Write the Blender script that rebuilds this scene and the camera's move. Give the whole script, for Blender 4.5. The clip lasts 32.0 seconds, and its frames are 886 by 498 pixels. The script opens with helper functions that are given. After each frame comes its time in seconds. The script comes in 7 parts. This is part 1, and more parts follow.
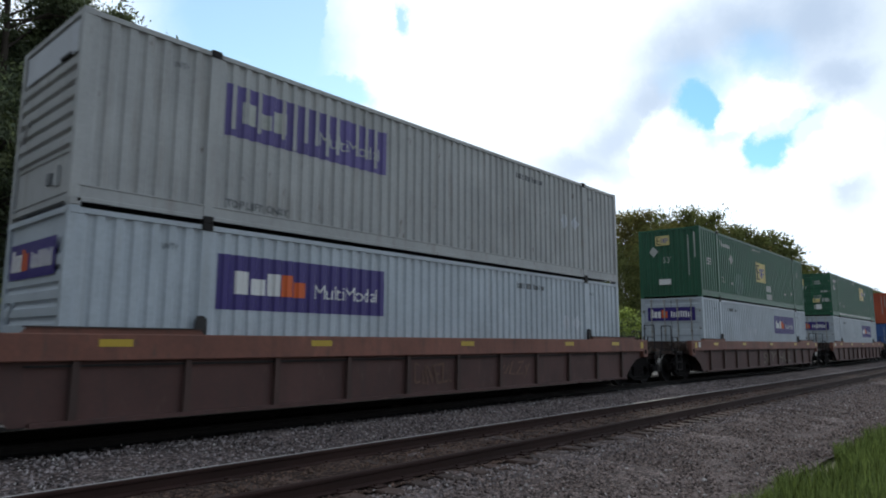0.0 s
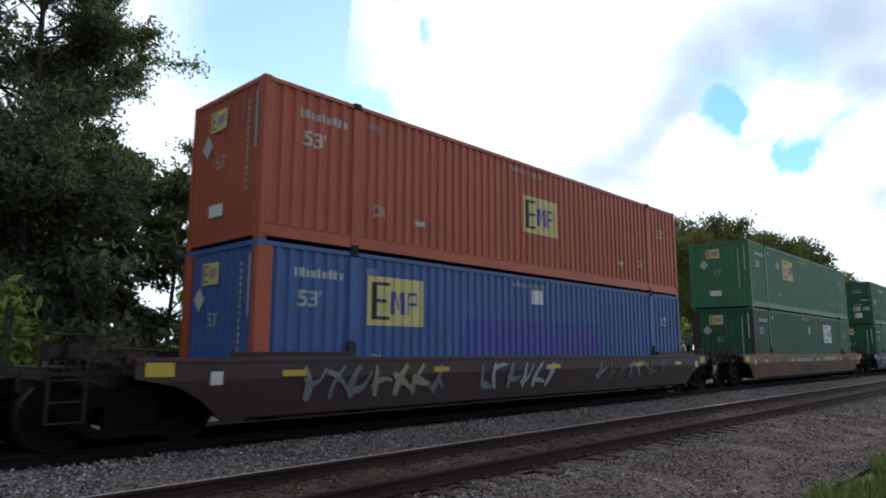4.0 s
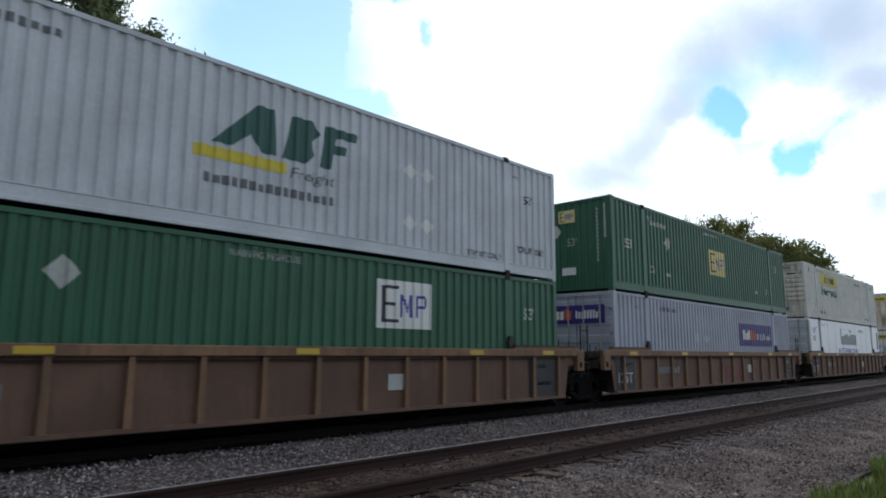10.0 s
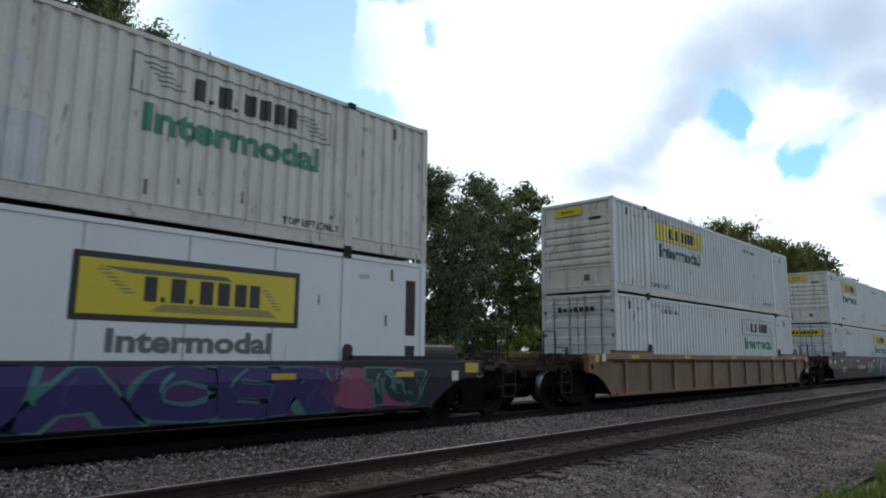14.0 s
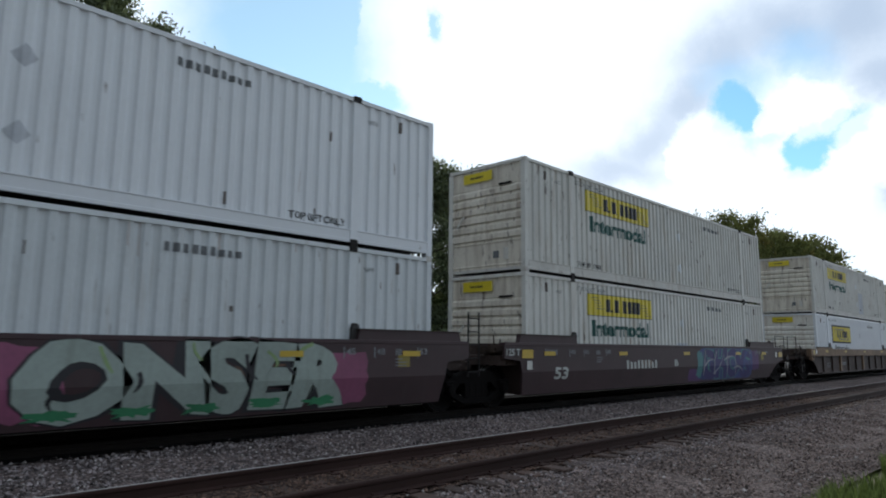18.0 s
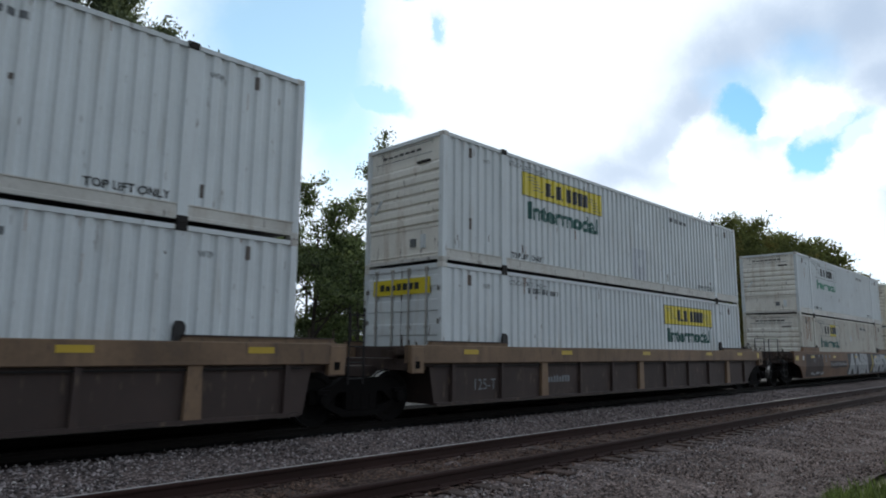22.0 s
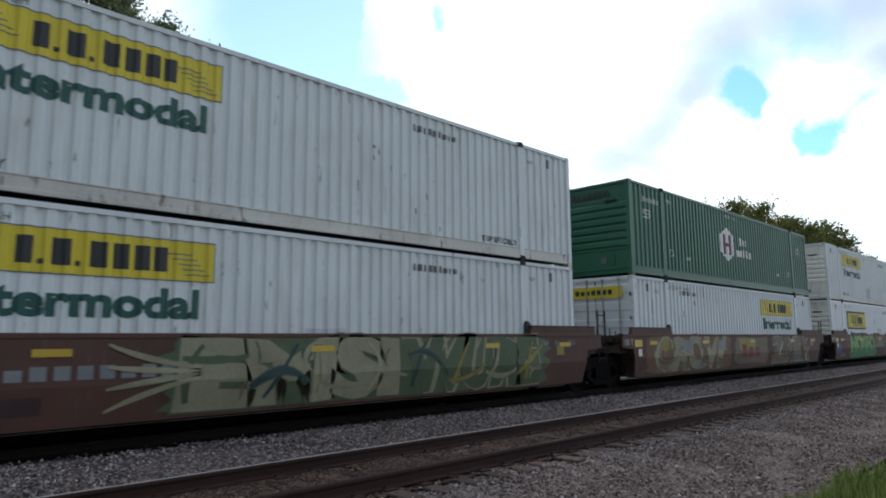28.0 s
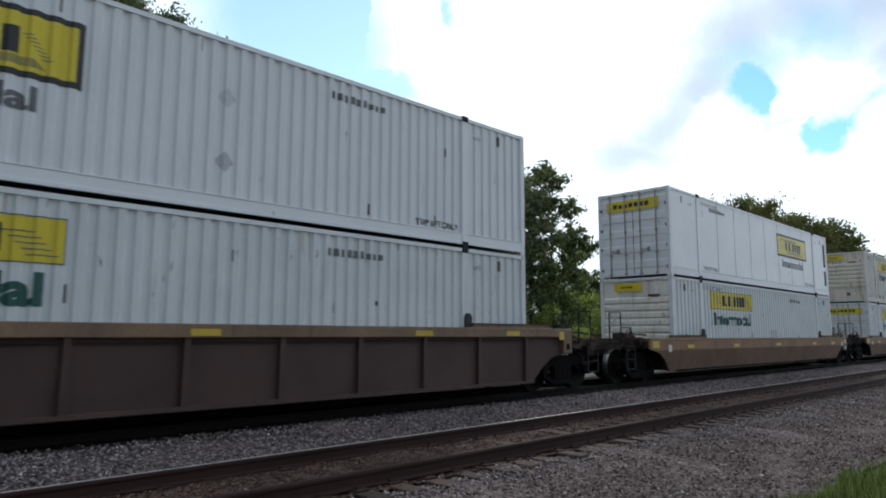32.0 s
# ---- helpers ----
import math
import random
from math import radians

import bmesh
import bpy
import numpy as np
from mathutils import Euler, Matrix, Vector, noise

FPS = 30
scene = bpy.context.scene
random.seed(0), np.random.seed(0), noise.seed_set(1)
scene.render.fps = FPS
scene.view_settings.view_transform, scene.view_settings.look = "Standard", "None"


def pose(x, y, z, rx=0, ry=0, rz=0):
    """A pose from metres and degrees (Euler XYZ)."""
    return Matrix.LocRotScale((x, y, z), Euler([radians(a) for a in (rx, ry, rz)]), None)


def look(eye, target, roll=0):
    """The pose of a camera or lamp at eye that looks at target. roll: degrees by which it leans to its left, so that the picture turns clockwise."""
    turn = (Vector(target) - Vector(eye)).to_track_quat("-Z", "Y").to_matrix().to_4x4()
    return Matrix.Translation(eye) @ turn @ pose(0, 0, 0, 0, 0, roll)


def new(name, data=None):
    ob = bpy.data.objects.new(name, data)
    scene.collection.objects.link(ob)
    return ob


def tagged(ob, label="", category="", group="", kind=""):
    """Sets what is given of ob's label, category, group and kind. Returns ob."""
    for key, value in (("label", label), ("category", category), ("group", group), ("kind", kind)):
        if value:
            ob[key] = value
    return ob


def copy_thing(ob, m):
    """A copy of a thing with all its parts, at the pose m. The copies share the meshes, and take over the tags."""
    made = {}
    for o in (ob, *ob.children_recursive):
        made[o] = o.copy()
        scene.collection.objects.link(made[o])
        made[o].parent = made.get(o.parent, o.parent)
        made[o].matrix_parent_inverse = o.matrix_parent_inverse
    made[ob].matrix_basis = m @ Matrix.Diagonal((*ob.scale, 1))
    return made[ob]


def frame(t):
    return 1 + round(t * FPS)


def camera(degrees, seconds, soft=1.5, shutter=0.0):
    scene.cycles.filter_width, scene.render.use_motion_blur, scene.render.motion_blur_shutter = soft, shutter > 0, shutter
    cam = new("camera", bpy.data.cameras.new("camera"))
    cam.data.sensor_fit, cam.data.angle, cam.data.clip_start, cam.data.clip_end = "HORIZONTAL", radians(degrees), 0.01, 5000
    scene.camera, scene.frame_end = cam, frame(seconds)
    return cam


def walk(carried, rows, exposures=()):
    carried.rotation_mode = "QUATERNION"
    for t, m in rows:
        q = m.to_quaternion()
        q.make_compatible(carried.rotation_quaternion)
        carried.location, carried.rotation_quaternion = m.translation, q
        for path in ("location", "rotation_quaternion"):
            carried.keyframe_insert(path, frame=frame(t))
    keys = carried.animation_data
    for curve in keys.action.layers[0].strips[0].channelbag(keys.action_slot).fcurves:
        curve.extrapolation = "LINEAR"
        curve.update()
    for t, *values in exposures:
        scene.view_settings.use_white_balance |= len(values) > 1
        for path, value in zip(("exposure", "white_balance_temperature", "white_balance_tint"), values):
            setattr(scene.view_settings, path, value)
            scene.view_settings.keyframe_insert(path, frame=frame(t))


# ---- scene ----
EYE_H = 1.39
cam = camera(67.89, 32.0, soft=1.9, shutter=0.08)
PATH = [
    (0, -48.57, 8.01, -0.28), (0.5, -48.35, 8.06, -0.23), (1, -48.12, 8.15, -0.21), (1.5, -47.91, 8.18, -0.19), (2, -47.52, 8.35, 0.08),
    (2.5, -47.22, 8.48, 0.08), (3, -46.88, 8.51, -0.11), (3.5, -46.61, 8.73, -0.11), (5.5, -46.19, 8.7, -0.44), (6, -46.23, 8.7, -0.39),
    (6.5, -46.31, 8.63, -0.26), (7, -46.3, 8.6, -0.37), (7.5, -46.4, 8.64, -0.3), (8, -46.44, 8.68, -0.37), (8.5, -46.5, 8.75, -0.4),
    (9, -46.54, 8.81, -0.49), (9.5, -46.49, 8.84, -0.45), (10, -46.44, 8.95, -0.29), (10.5, -46.44, 9.06, -0.32), (11, -46.35, 9.11, -0.21),
    (11.5, -46.39, 9.13, -0.18), (12, -46.34, 9.14, -0.22), (12.5, -46.31, 9.05, -0.35), (13, -46.26, 9.06, -0.37), (13.5, -46.23, 9.06, -0.38),
    (14, -46.18, 9.03, -0.64), (14.5, -46.12, 8.99, -0.79), (16.5, -45.83, 8.72, -0.6), (17, -45.84, 8.6, -0.64), (17.5, -45.77, 8.53, -0.56),
    (18, -45.73, 8.44, -0.57), (18.5, -45.65, 8.4, -0.66), (19, -45.59, 8.47, -0.62), (19.5, -45.43, 8.57, -0.51), (20, -45.38, 8.61, -0.53),
    (20.5, -45.4, 8.63, -0.53), (21, -45.37, 8.67, -0.6), (21.5, -45.39, 8.68, -0.58), (22, -45.43, 8.7, -0.63), (22.5, -45.4, 8.72, -0.54),
    (23, -45.4, 8.74, -0.6), (23.5, -45.39, 8.76, -0.63), (24, -45.3, 8.8, -0.52), (24.5, -45.2, 8.72, -0.31), (25, -45.01, 8.53, 0.11),
    (25.5, -44.94, 8.31, 0.05), (27.5, -44.87, 7.83, 0.25), (28, -44.85, 7.82, 0.37), (28.5, -44.82, 7.85, 0.3), (29, -44.72, 7.86, 0.23),
    (29.5, -44.69, 7.85, 0.12), (30, -44.64, 7.8, -0), (30.5, -44.54, 7.69, -0.12), (31, -44.53, 7.54, -0.22), (31.5, -44.42, 7.48, -0.01),
    (32, -44.45, 7.34, -0.21),
]
walk(cam, [(t, pose(0, 0, EYE_H, 90 + pitch, roll, yaw)) for t, yaw, pitch, roll in PATH],
     exposures=[(0, -0.03), (2, 0.04), (6, 0.06), (9, 0.08), (11, 0.02), (13, -0.05), (16, -0.11), (18, -0.09), (20, -0.1), (24, -0.08), (27, 0.06), (29, 0.25), (30.5, 0.2), (32, 0.1)])

# ---- light ----
SUN_AZ, SUN_EL = radians(60), radians(32)


def toward(az, el):
    a, e = radians(az), radians(el)
    return (math.sin(a) * math.cos(e), math.cos(a) * math.cos(e), math.sin(e))


def build_world():
    world = bpy.data.worlds.new("sky")
    scene.world = world
    world.use_nodes = True
    nt = world.node_tree
    nt.nodes.clear()
    n, l = nt.nodes.new, nt.links.new

    def math_node(op, a, b=None, clamp=False):
        m = n("ShaderNodeMath")
        m.operation, m.use_clamp = op, clamp
        for i, v in enumerate((a, b)):
            if v is None:
                continue
            if isinstance(v, (int, float)):
                m.inputs[i].default_value = v
            else:
                l(v, m.inputs[i])
        return m.outputs[0]

    tc = n("ShaderNodeTexCoord").outputs["Generated"]
    sky = n("ShaderNodeTexSky")
    sky.sky_type, sky.sun_disc = "NISHITA", False
    sky.sun_elevation, sky.sun_rotation = SUN_EL, SUN_AZ
    sky.dust_density, sky.ozone_density = 0.05, 2.0
    blue = n("ShaderNodeVectorMath")
    blue.operation = "MULTIPLY"
    l(sky.outputs[0], blue.inputs[0])
    blue.inputs[1].default_value = (0.205, 0.222, 0.182)

    warp = n("ShaderNodeTexNoise")
    warp.inputs["Scale"].default_value, warp.inputs["Detail"].default_value = 22.0, 9.0
    warp.inputs["Roughness"].default_value = 0.62
    l(tc, warp.inputs["Vector"])
    off = n("ShaderNodeVectorMath")
    off.operation = "MULTIPLY_ADD"
    l(warp.outputs["Color"], off.inputs[0])
    off.inputs[1].default_value = (0.05, 0.05, 0.05)
    off.inputs[2].default_value = (-0.025, -0.025, -0.025)
    add = n("ShaderNodeVectorMath")
    add.operation = "ADD"
    l(tc, add.inputs[0])
    l(off.outputs[0], add.inputs[1])
    wv = add.outputs[0]

    def blob(az, el, a, b=None, tilt=0.0, soft=0.2, vec=None):
        """1 inside an ellipse of the sky (half axes in degrees), 0 outside; soft is a share of its size."""
        c, e1 = Vector(toward(az, el)), Vector((math.cos(radians(az)), -math.sin(radians(az)), 0))
        e2 = e1.cross(c)
        u = e1 * math.cos(radians(tilt)) + e2 * math.sin(radians(tilt))
        v = c.cross(u)
        mp = n("ShaderNodeMapping")
        mp.vector_type = "TEXTURE"
        mp.inputs["Location"].default_value = c
        mp.inputs["Rotation"].default_value = Matrix((u, v, c)).transposed().to_euler()
        mp.inputs["Scale"].default_value = (radians(a), radians(b or a), radians(max(a, b or a)))
        l(vec or wv, mp.inputs["Vector"])
        d = n("ShaderNodeVectorMath")
        d.operation = "LENGTH"
        l(mp.outputs[0], d.inputs[0])
        m = n("ShaderNodeMapRange")
        m.interpolation_type = "SMOOTHSTEP"
        l(d.outputs["Value"], m.inputs[0])
        m.inputs[1].default_value, m.inputs[2].default_value = 1 + soft, max(0.0, 1 - soft)
        m.inputs[3].default_value, m.inputs[4].default_value = 0.0, 1.0
        return m.outputs[0]

    def union(blobs):
        out = None
        for k in blobs:
            out = k if out is None else math_node("MAXIMUM", out, k)
        return out

    # broken cloud everywhere, with openings of clear sky
    broad = n("ShaderNodeTexNoise")
    broad.inputs["Scale"].default_value, broad.inputs["Detail"].default_value = 2.2, 6.0
    l(tc, broad.inputs["Vector"])
    clear = n("ShaderNodeMapRange")
    clear.interpolation_type = "SMOOTHSTEP"
    l(broad.outputs["Fac"], clear.inputs[0])
    clear.inputs[1].default_value, clear.inputs[2].default_value = 0.60, 0.72
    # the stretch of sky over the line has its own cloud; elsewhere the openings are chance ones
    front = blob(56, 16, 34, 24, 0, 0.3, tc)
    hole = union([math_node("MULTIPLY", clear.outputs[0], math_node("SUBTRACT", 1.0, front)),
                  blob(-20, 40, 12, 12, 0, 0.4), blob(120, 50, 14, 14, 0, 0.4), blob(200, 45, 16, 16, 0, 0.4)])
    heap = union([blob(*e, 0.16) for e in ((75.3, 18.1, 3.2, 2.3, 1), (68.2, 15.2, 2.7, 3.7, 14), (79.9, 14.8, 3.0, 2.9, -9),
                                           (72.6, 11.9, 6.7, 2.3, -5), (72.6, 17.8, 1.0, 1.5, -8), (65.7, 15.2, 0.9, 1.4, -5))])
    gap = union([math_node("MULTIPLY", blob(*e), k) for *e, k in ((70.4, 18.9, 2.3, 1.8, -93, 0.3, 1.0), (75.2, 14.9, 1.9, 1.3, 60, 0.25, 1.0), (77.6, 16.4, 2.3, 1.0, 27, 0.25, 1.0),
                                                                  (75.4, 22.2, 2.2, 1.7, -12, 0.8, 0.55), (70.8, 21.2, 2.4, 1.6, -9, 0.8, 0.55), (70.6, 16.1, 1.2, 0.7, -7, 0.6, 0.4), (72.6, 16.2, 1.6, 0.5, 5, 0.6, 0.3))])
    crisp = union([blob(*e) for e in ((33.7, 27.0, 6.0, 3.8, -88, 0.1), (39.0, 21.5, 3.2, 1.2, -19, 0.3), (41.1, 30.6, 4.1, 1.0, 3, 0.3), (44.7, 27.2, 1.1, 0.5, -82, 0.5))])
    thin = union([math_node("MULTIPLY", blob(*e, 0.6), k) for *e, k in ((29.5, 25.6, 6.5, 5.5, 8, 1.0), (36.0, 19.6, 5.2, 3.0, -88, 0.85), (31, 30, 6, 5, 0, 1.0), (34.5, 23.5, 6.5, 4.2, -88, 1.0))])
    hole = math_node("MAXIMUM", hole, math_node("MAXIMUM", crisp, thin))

    # cloud colour: white where thin towards the sun, blue-grey in the thick parts
    shade = n("ShaderNodeTexNoise")
    shade.inputs["Scale"].default_value, shade.inputs["Detail"].default_value = 6.0, 8.0
    shade.inputs["Roughness"].default_value = 0.55
    l(wv, shade.inputs["Vector"])
    grey = math_node("MULTIPLY", math_node("SUBTRACT", shade.outputs["Fac"], 0.45, True), 1.0)
    grey = math_node("MULTIPLY", grey, math_node("SUBTRACT", 1.0, front))
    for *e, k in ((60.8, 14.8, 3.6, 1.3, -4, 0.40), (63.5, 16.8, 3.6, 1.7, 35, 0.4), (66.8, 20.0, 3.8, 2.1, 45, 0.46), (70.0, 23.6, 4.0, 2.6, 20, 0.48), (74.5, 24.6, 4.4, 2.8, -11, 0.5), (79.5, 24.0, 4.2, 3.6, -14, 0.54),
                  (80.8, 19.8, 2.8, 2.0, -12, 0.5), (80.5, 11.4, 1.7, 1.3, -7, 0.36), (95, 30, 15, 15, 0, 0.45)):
        soft = n("ShaderNodeMath")
        soft.operation = "SMOOTH_MAX"
        l(grey, soft.inputs[0])
        l(math_node("MULTIPLY", blob(*e, 0.9), k), soft.inputs[1])
        soft.inputs[2].default_value = 0.12
        grey = soft.outputs[0]
    grey = math_node("MULTIPLY", grey, math_node("SUBTRACT", 1.0, math_node("MULTIPLY", heap, 0.92)))
    tone = n("ShaderNodeMix")
    tone.data_type = "RGBA"
    l(grey, tone.inputs["Factor"])
    tone.inputs["A"].default_value = (1.08, 1.2, 1.33, 1)
    tone.inputs["B"].default_value = (0.06, 0.19, 0.42, 1)
    # cloud is brightest round the sun and dull on the far side of the sky
    dot = n("ShaderNodeVectorMath")
    dot.operation = "DOT_PRODUCT"
    l(tc, dot.inputs[0])
    dot.inputs[1].default_value = toward(60, 32)
    glow = n("ShaderNodeMapRange")
    glow.interpolation_type = "SMOOTHSTEP"
    l(dot.outputs["Value"], glow.inputs[0])
    glow.inputs[1].default_value, glow.inputs[2].default_value = -0.4, 0.75
    glow.inputs[3].default_value, glow.inputs[4].default_value = 0.36, 1.06
    lit = n("ShaderNodeVectorMath")
    lit.operation = "SCALE"
    l(tone.outputs["Result"], lit.inputs[0])
    l(glow.outputs[0], lit.inputs["Scale"])
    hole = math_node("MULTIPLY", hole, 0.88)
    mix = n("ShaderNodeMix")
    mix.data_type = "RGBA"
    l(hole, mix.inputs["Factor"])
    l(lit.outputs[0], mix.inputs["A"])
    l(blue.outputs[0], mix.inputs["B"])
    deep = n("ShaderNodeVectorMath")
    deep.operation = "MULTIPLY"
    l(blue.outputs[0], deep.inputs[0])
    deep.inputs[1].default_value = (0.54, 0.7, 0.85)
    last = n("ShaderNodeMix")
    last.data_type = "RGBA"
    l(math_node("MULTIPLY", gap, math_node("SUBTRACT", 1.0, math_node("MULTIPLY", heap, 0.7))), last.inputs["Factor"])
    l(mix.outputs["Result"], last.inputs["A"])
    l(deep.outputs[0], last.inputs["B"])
    bg = n("ShaderNodeBackground")
    bg.inputs["Strength"].default_value = 1.0
    l(last.outputs["Result"], bg.inputs[0])
    l(bg.outputs[0], n("ShaderNodeOutputWorld").inputs[0])


build_world()
sun = new("sun", bpy.data.lights.new("sun", "SUN"))
sun.data.energy, sun.data.angle, sun.data.color = 0.9, radians(4), (1.0, 0.93, 0.82)
sx, sy, sz = toward(60, 32)
sun.matrix_world = look((sx * 80, sy * 80, sz * 80), (0, 0, 0))

# ---- materials ----


def mat(name, color, rough=0.6, metal=0.0, vary=0.25, scale=3.0, dirt=None, dirt_amount=0.0, streak=1.0, bump=0.1, bump_scale=40.0, rnd=0.06, spec=0.5, scuff=0.0, scuff_tone=(0.09, 0.06, 0.045)):
    """Painted or natural surface: broad and fine variation, streaked dirt, fine relief."""
    m = bpy.data.materials.new(name)
    m.use_nodes = True
    nt = m.node_tree
    n, l = nt.nodes.new, nt.links.new
    b = nt.nodes["Principled BSDF"]
    b.inputs["Metallic"].default_value = metal
    b.inputs["Specular IOR Level"].default_value = spec
    tc = n("ShaderNodeTexCoord").outputs["Object"]
    info = n("ShaderNodeObjectInfo")
    shift = n("ShaderNodeVectorMath")
    shift.operation = "ADD"
    l(tc, shift.inputs[0])
    shuffle = n("ShaderNodeVectorMath")
    shuffle.operation = "SCALE"
    shuffle.inputs[0].default_value = (37.0, 11.0, 3.0)
    l(info.outputs["Random"], shuffle.inputs["Scale"])
    l(shuffle.outputs[0], shift.inputs[1])
    vec = shift.outputs[0]

    def noise_tex(sc, detail=5.0, stretch=None):
        t = n("ShaderNodeTexNoise")
        t.inputs["Scale"].default_value, t.inputs["Detail"].default_value = sc, detail
        if stretch:
            mp = n("ShaderNodeMapping")
            mp.inputs["Scale"].default_value = stretch
            l(vec, mp.inputs[0])
            l(mp.outputs[0], t.inputs["Vector"])
        else:
            l(vec, t.inputs["Vector"])
        return t.outputs["Fac"]

    big = noise_tex(scale * 0.3)
    fine = noise_tex(scale * 5)
    mixn = n("ShaderNodeMath")
    mixn.operation = "MULTIPLY_ADD"
    l(fine, mixn.inputs[0])
    mixn.inputs[1].default_value = 0.5
    l(big, mixn.inputs[2])
    rng = n("ShaderNodeMapRange")
    l(mixn.outputs[0], rng.inputs[0])
    rng.inputs[1].default_value, rng.inputs[2].default_value = 0.4, 1.1
    rng.inputs[3].default_value, rng.inputs[4].default_value = 1.0 - vary, 1.0 + vary * 0.6
    rr = n("ShaderNodeMath")
    rr.operation = "MULTIPLY_ADD"
    l(info.outputs["Random"], rr.inputs[0])
    rr.inputs[1].default_value, rr.inputs[2].default_value = 2 * rnd, 1 - rnd
    tot = n("ShaderNodeMath")
    tot.operation = "MULTIPLY"
    l(rng.outputs[0], tot.inputs[0])
    l(rr.outputs[0], tot.inputs[1])
    sc = n("ShaderNodeVectorMath")
    sc.operation = "SCALE"
    sc.inputs[0].default_value = color
    l(tot.outputs[0], sc.inputs["Scale"])
    out = sc.outputs[0]
    if dirt and dirt_amount > 0:
        s = noise_tex(2.2, 7.0, (2.2, 2.2, 0.28 / streak))
        dr = n("ShaderNodeMapRange")
        l(s, dr.inputs[0])
        dr.inputs[1].default_value, dr.inputs[2].default_value = 0.68 - 0.28 * dirt_amount, 0.95 - 0.2 * dirt_amount
        dr.inputs[4].default_value = min(1.0, 0.35 + dirt_amount * 0.6)
        mx = n("ShaderNodeMix")
        mx.data_type = "RGBA"
        l(dr.outputs[0], mx.inputs["Factor"])
        l(out, mx.inputs["A"])
        mx.inputs["B"].default_value = (*dirt, 1)
        out = mx.outputs["Result"]
    if scuff > 0:
        s2 = noise_tex(3.2, 9.0, (3.0, 3.0, 0.75))
        sr = n("ShaderNodeMapRange")
        l(s2, sr.inputs[0])
        sr.inputs[1].default_value, sr.inputs[2].default_value = 0.74 - 0.1 * scuff, 0.80 - 0.08 * scuff
        sr.inputs[4].default_value = 0.75
        mx2 = n("ShaderNodeMix")
        mx2.data_type = "RGBA"
        l(sr.outputs[0], mx2.inputs["Factor"])
        l(out, mx2.inputs["A"])
        mx2.inputs["B"].default_value = (*scuff_tone, 1)
        out = mx2.outputs["Result"]
    l(out, b.inputs["Base Color"])
    rg = n("ShaderNodeMapRange")
    l(fine, rg.inputs[0])
    rg.inputs[3].default_value, rg.inputs[4].default_value = max(0.05, rough - 0.12), min(1.0, rough + 0.12)
    l(rg.outputs[0], b.inputs["Roughness"])
    if bump:
        bp = n("ShaderNodeBump")
        bp.inputs["Strength"].default_value, bp.inputs["Distance"].default_value = bump, 0.02
        l(noise_tex(bump_scale), bp.inputs["Height"])
        l(bp.outputs[0], b.inputs["Normal"])
    return m


def leaf_mat(name, color, vary=0.65):
    m = bpy.data.materials.new(name)
    m.use_nodes = True
    nt = m.node_tree
    n, l = nt.nodes.new, nt.links.new
    nt.nodes.remove(nt.nodes["Principled BSDF"])
    geo = n("ShaderNodeNewGeometry")
    rng = n("ShaderNodeMapRange")
    l(geo.outputs["Random Per Island"], rng.inputs[0])
    rng.inputs[3].default_value, rng.inputs[4].default_value = 1 - vary, 1 + vary
    sc = n("ShaderNodeVectorMath")
    sc.operation = "SCALE"
    sc.inputs[0].default_value = color
    l(rng.outputs[0], sc.inputs["Scale"])
    d = n("ShaderNodeBsdfDiffuse")
    t = n("ShaderNodeBsdfTranslucent")
    l(sc.outputs[0], d.inputs[0])
    warm = n("ShaderNodeVectorMath")
    warm.operation = "MULTIPLY"
    warm.inputs[1].default_value = (1.1, 1.1, 0.65)
    l(sc.outputs[0], warm.inputs[0])
    l(warm.outputs[0], t.inputs[0])
    mx = n("ShaderNodeMixShader")
    mx.inputs[0].default_value = 0.45
    l(d.outputs[0], mx.inputs[1])
    l(t.outputs[0], mx.inputs[2])
    l(mx.outputs[0], nt.nodes["Material Output"].inputs[0])
    return m


GRIME = (0.16, 0.12, 0.09)
M = {}
M["green"] = mat("green_paint", (0.016, 0.1, 0.052), 0.5, dirt=(0.022, 0.062, 0.04), dirt_amount=0.3)
M["light_green"] = mat("light_green_paint", (0.04, 0.17, 0.075), 0.5, dirt=(0.05, 0.1, 0.06), dirt_amount=0.3)
M["deep_green"] = mat("dark_green_paint", (0.012, 0.10, 0.055), 0.45, dirt=(0.03, 0.07, 0.05), dirt_amount=0.15)
M["silver"] = mat("silver_grey_paint", (0.36, 0.37, 0.375), 0.55, dirt=(0.2, 0.17, 0.14), dirt_amount=0.5, scuff=0.7)
M["silver_blue"] = mat("pale_blue_grey_paint", (0.42, 0.47, 0.52), 0.5, dirt=(0.3, 0.3, 0.3), dirt_amount=0.3)
M["lavender"] = mat("lavender_grey_paint", (0.36, 0.38, 0.46), 0.5, dirt=(0.25, 0.22, 0.2), dirt_amount=0.4)
M["cool_white"] = mat("cool_grey_white_paint", (0.5, 0.53, 0.58), 0.5, dirt=(0.3, 0.29, 0.27), dirt_amount=0.3)
M["orange"] = mat("orange_red_paint", (0.40, 0.075, 0.03), 0.5, dirt=(0.2, 0.05, 0.03), dirt_amount=0.4)
M["blue"] = mat("blue_paint", (0.035, 0.10, 0.30), 0.5, dirt=(0.05, 0.08, 0.16), dirt_amount=0.3)
M["white"] = mat("white_paint", (0.605, 0.645, 0.67), 0.5, dirt=(0.36, 0.33, 0.28), dirt_amount=0.4, vary=0.12, scuff=0.75)
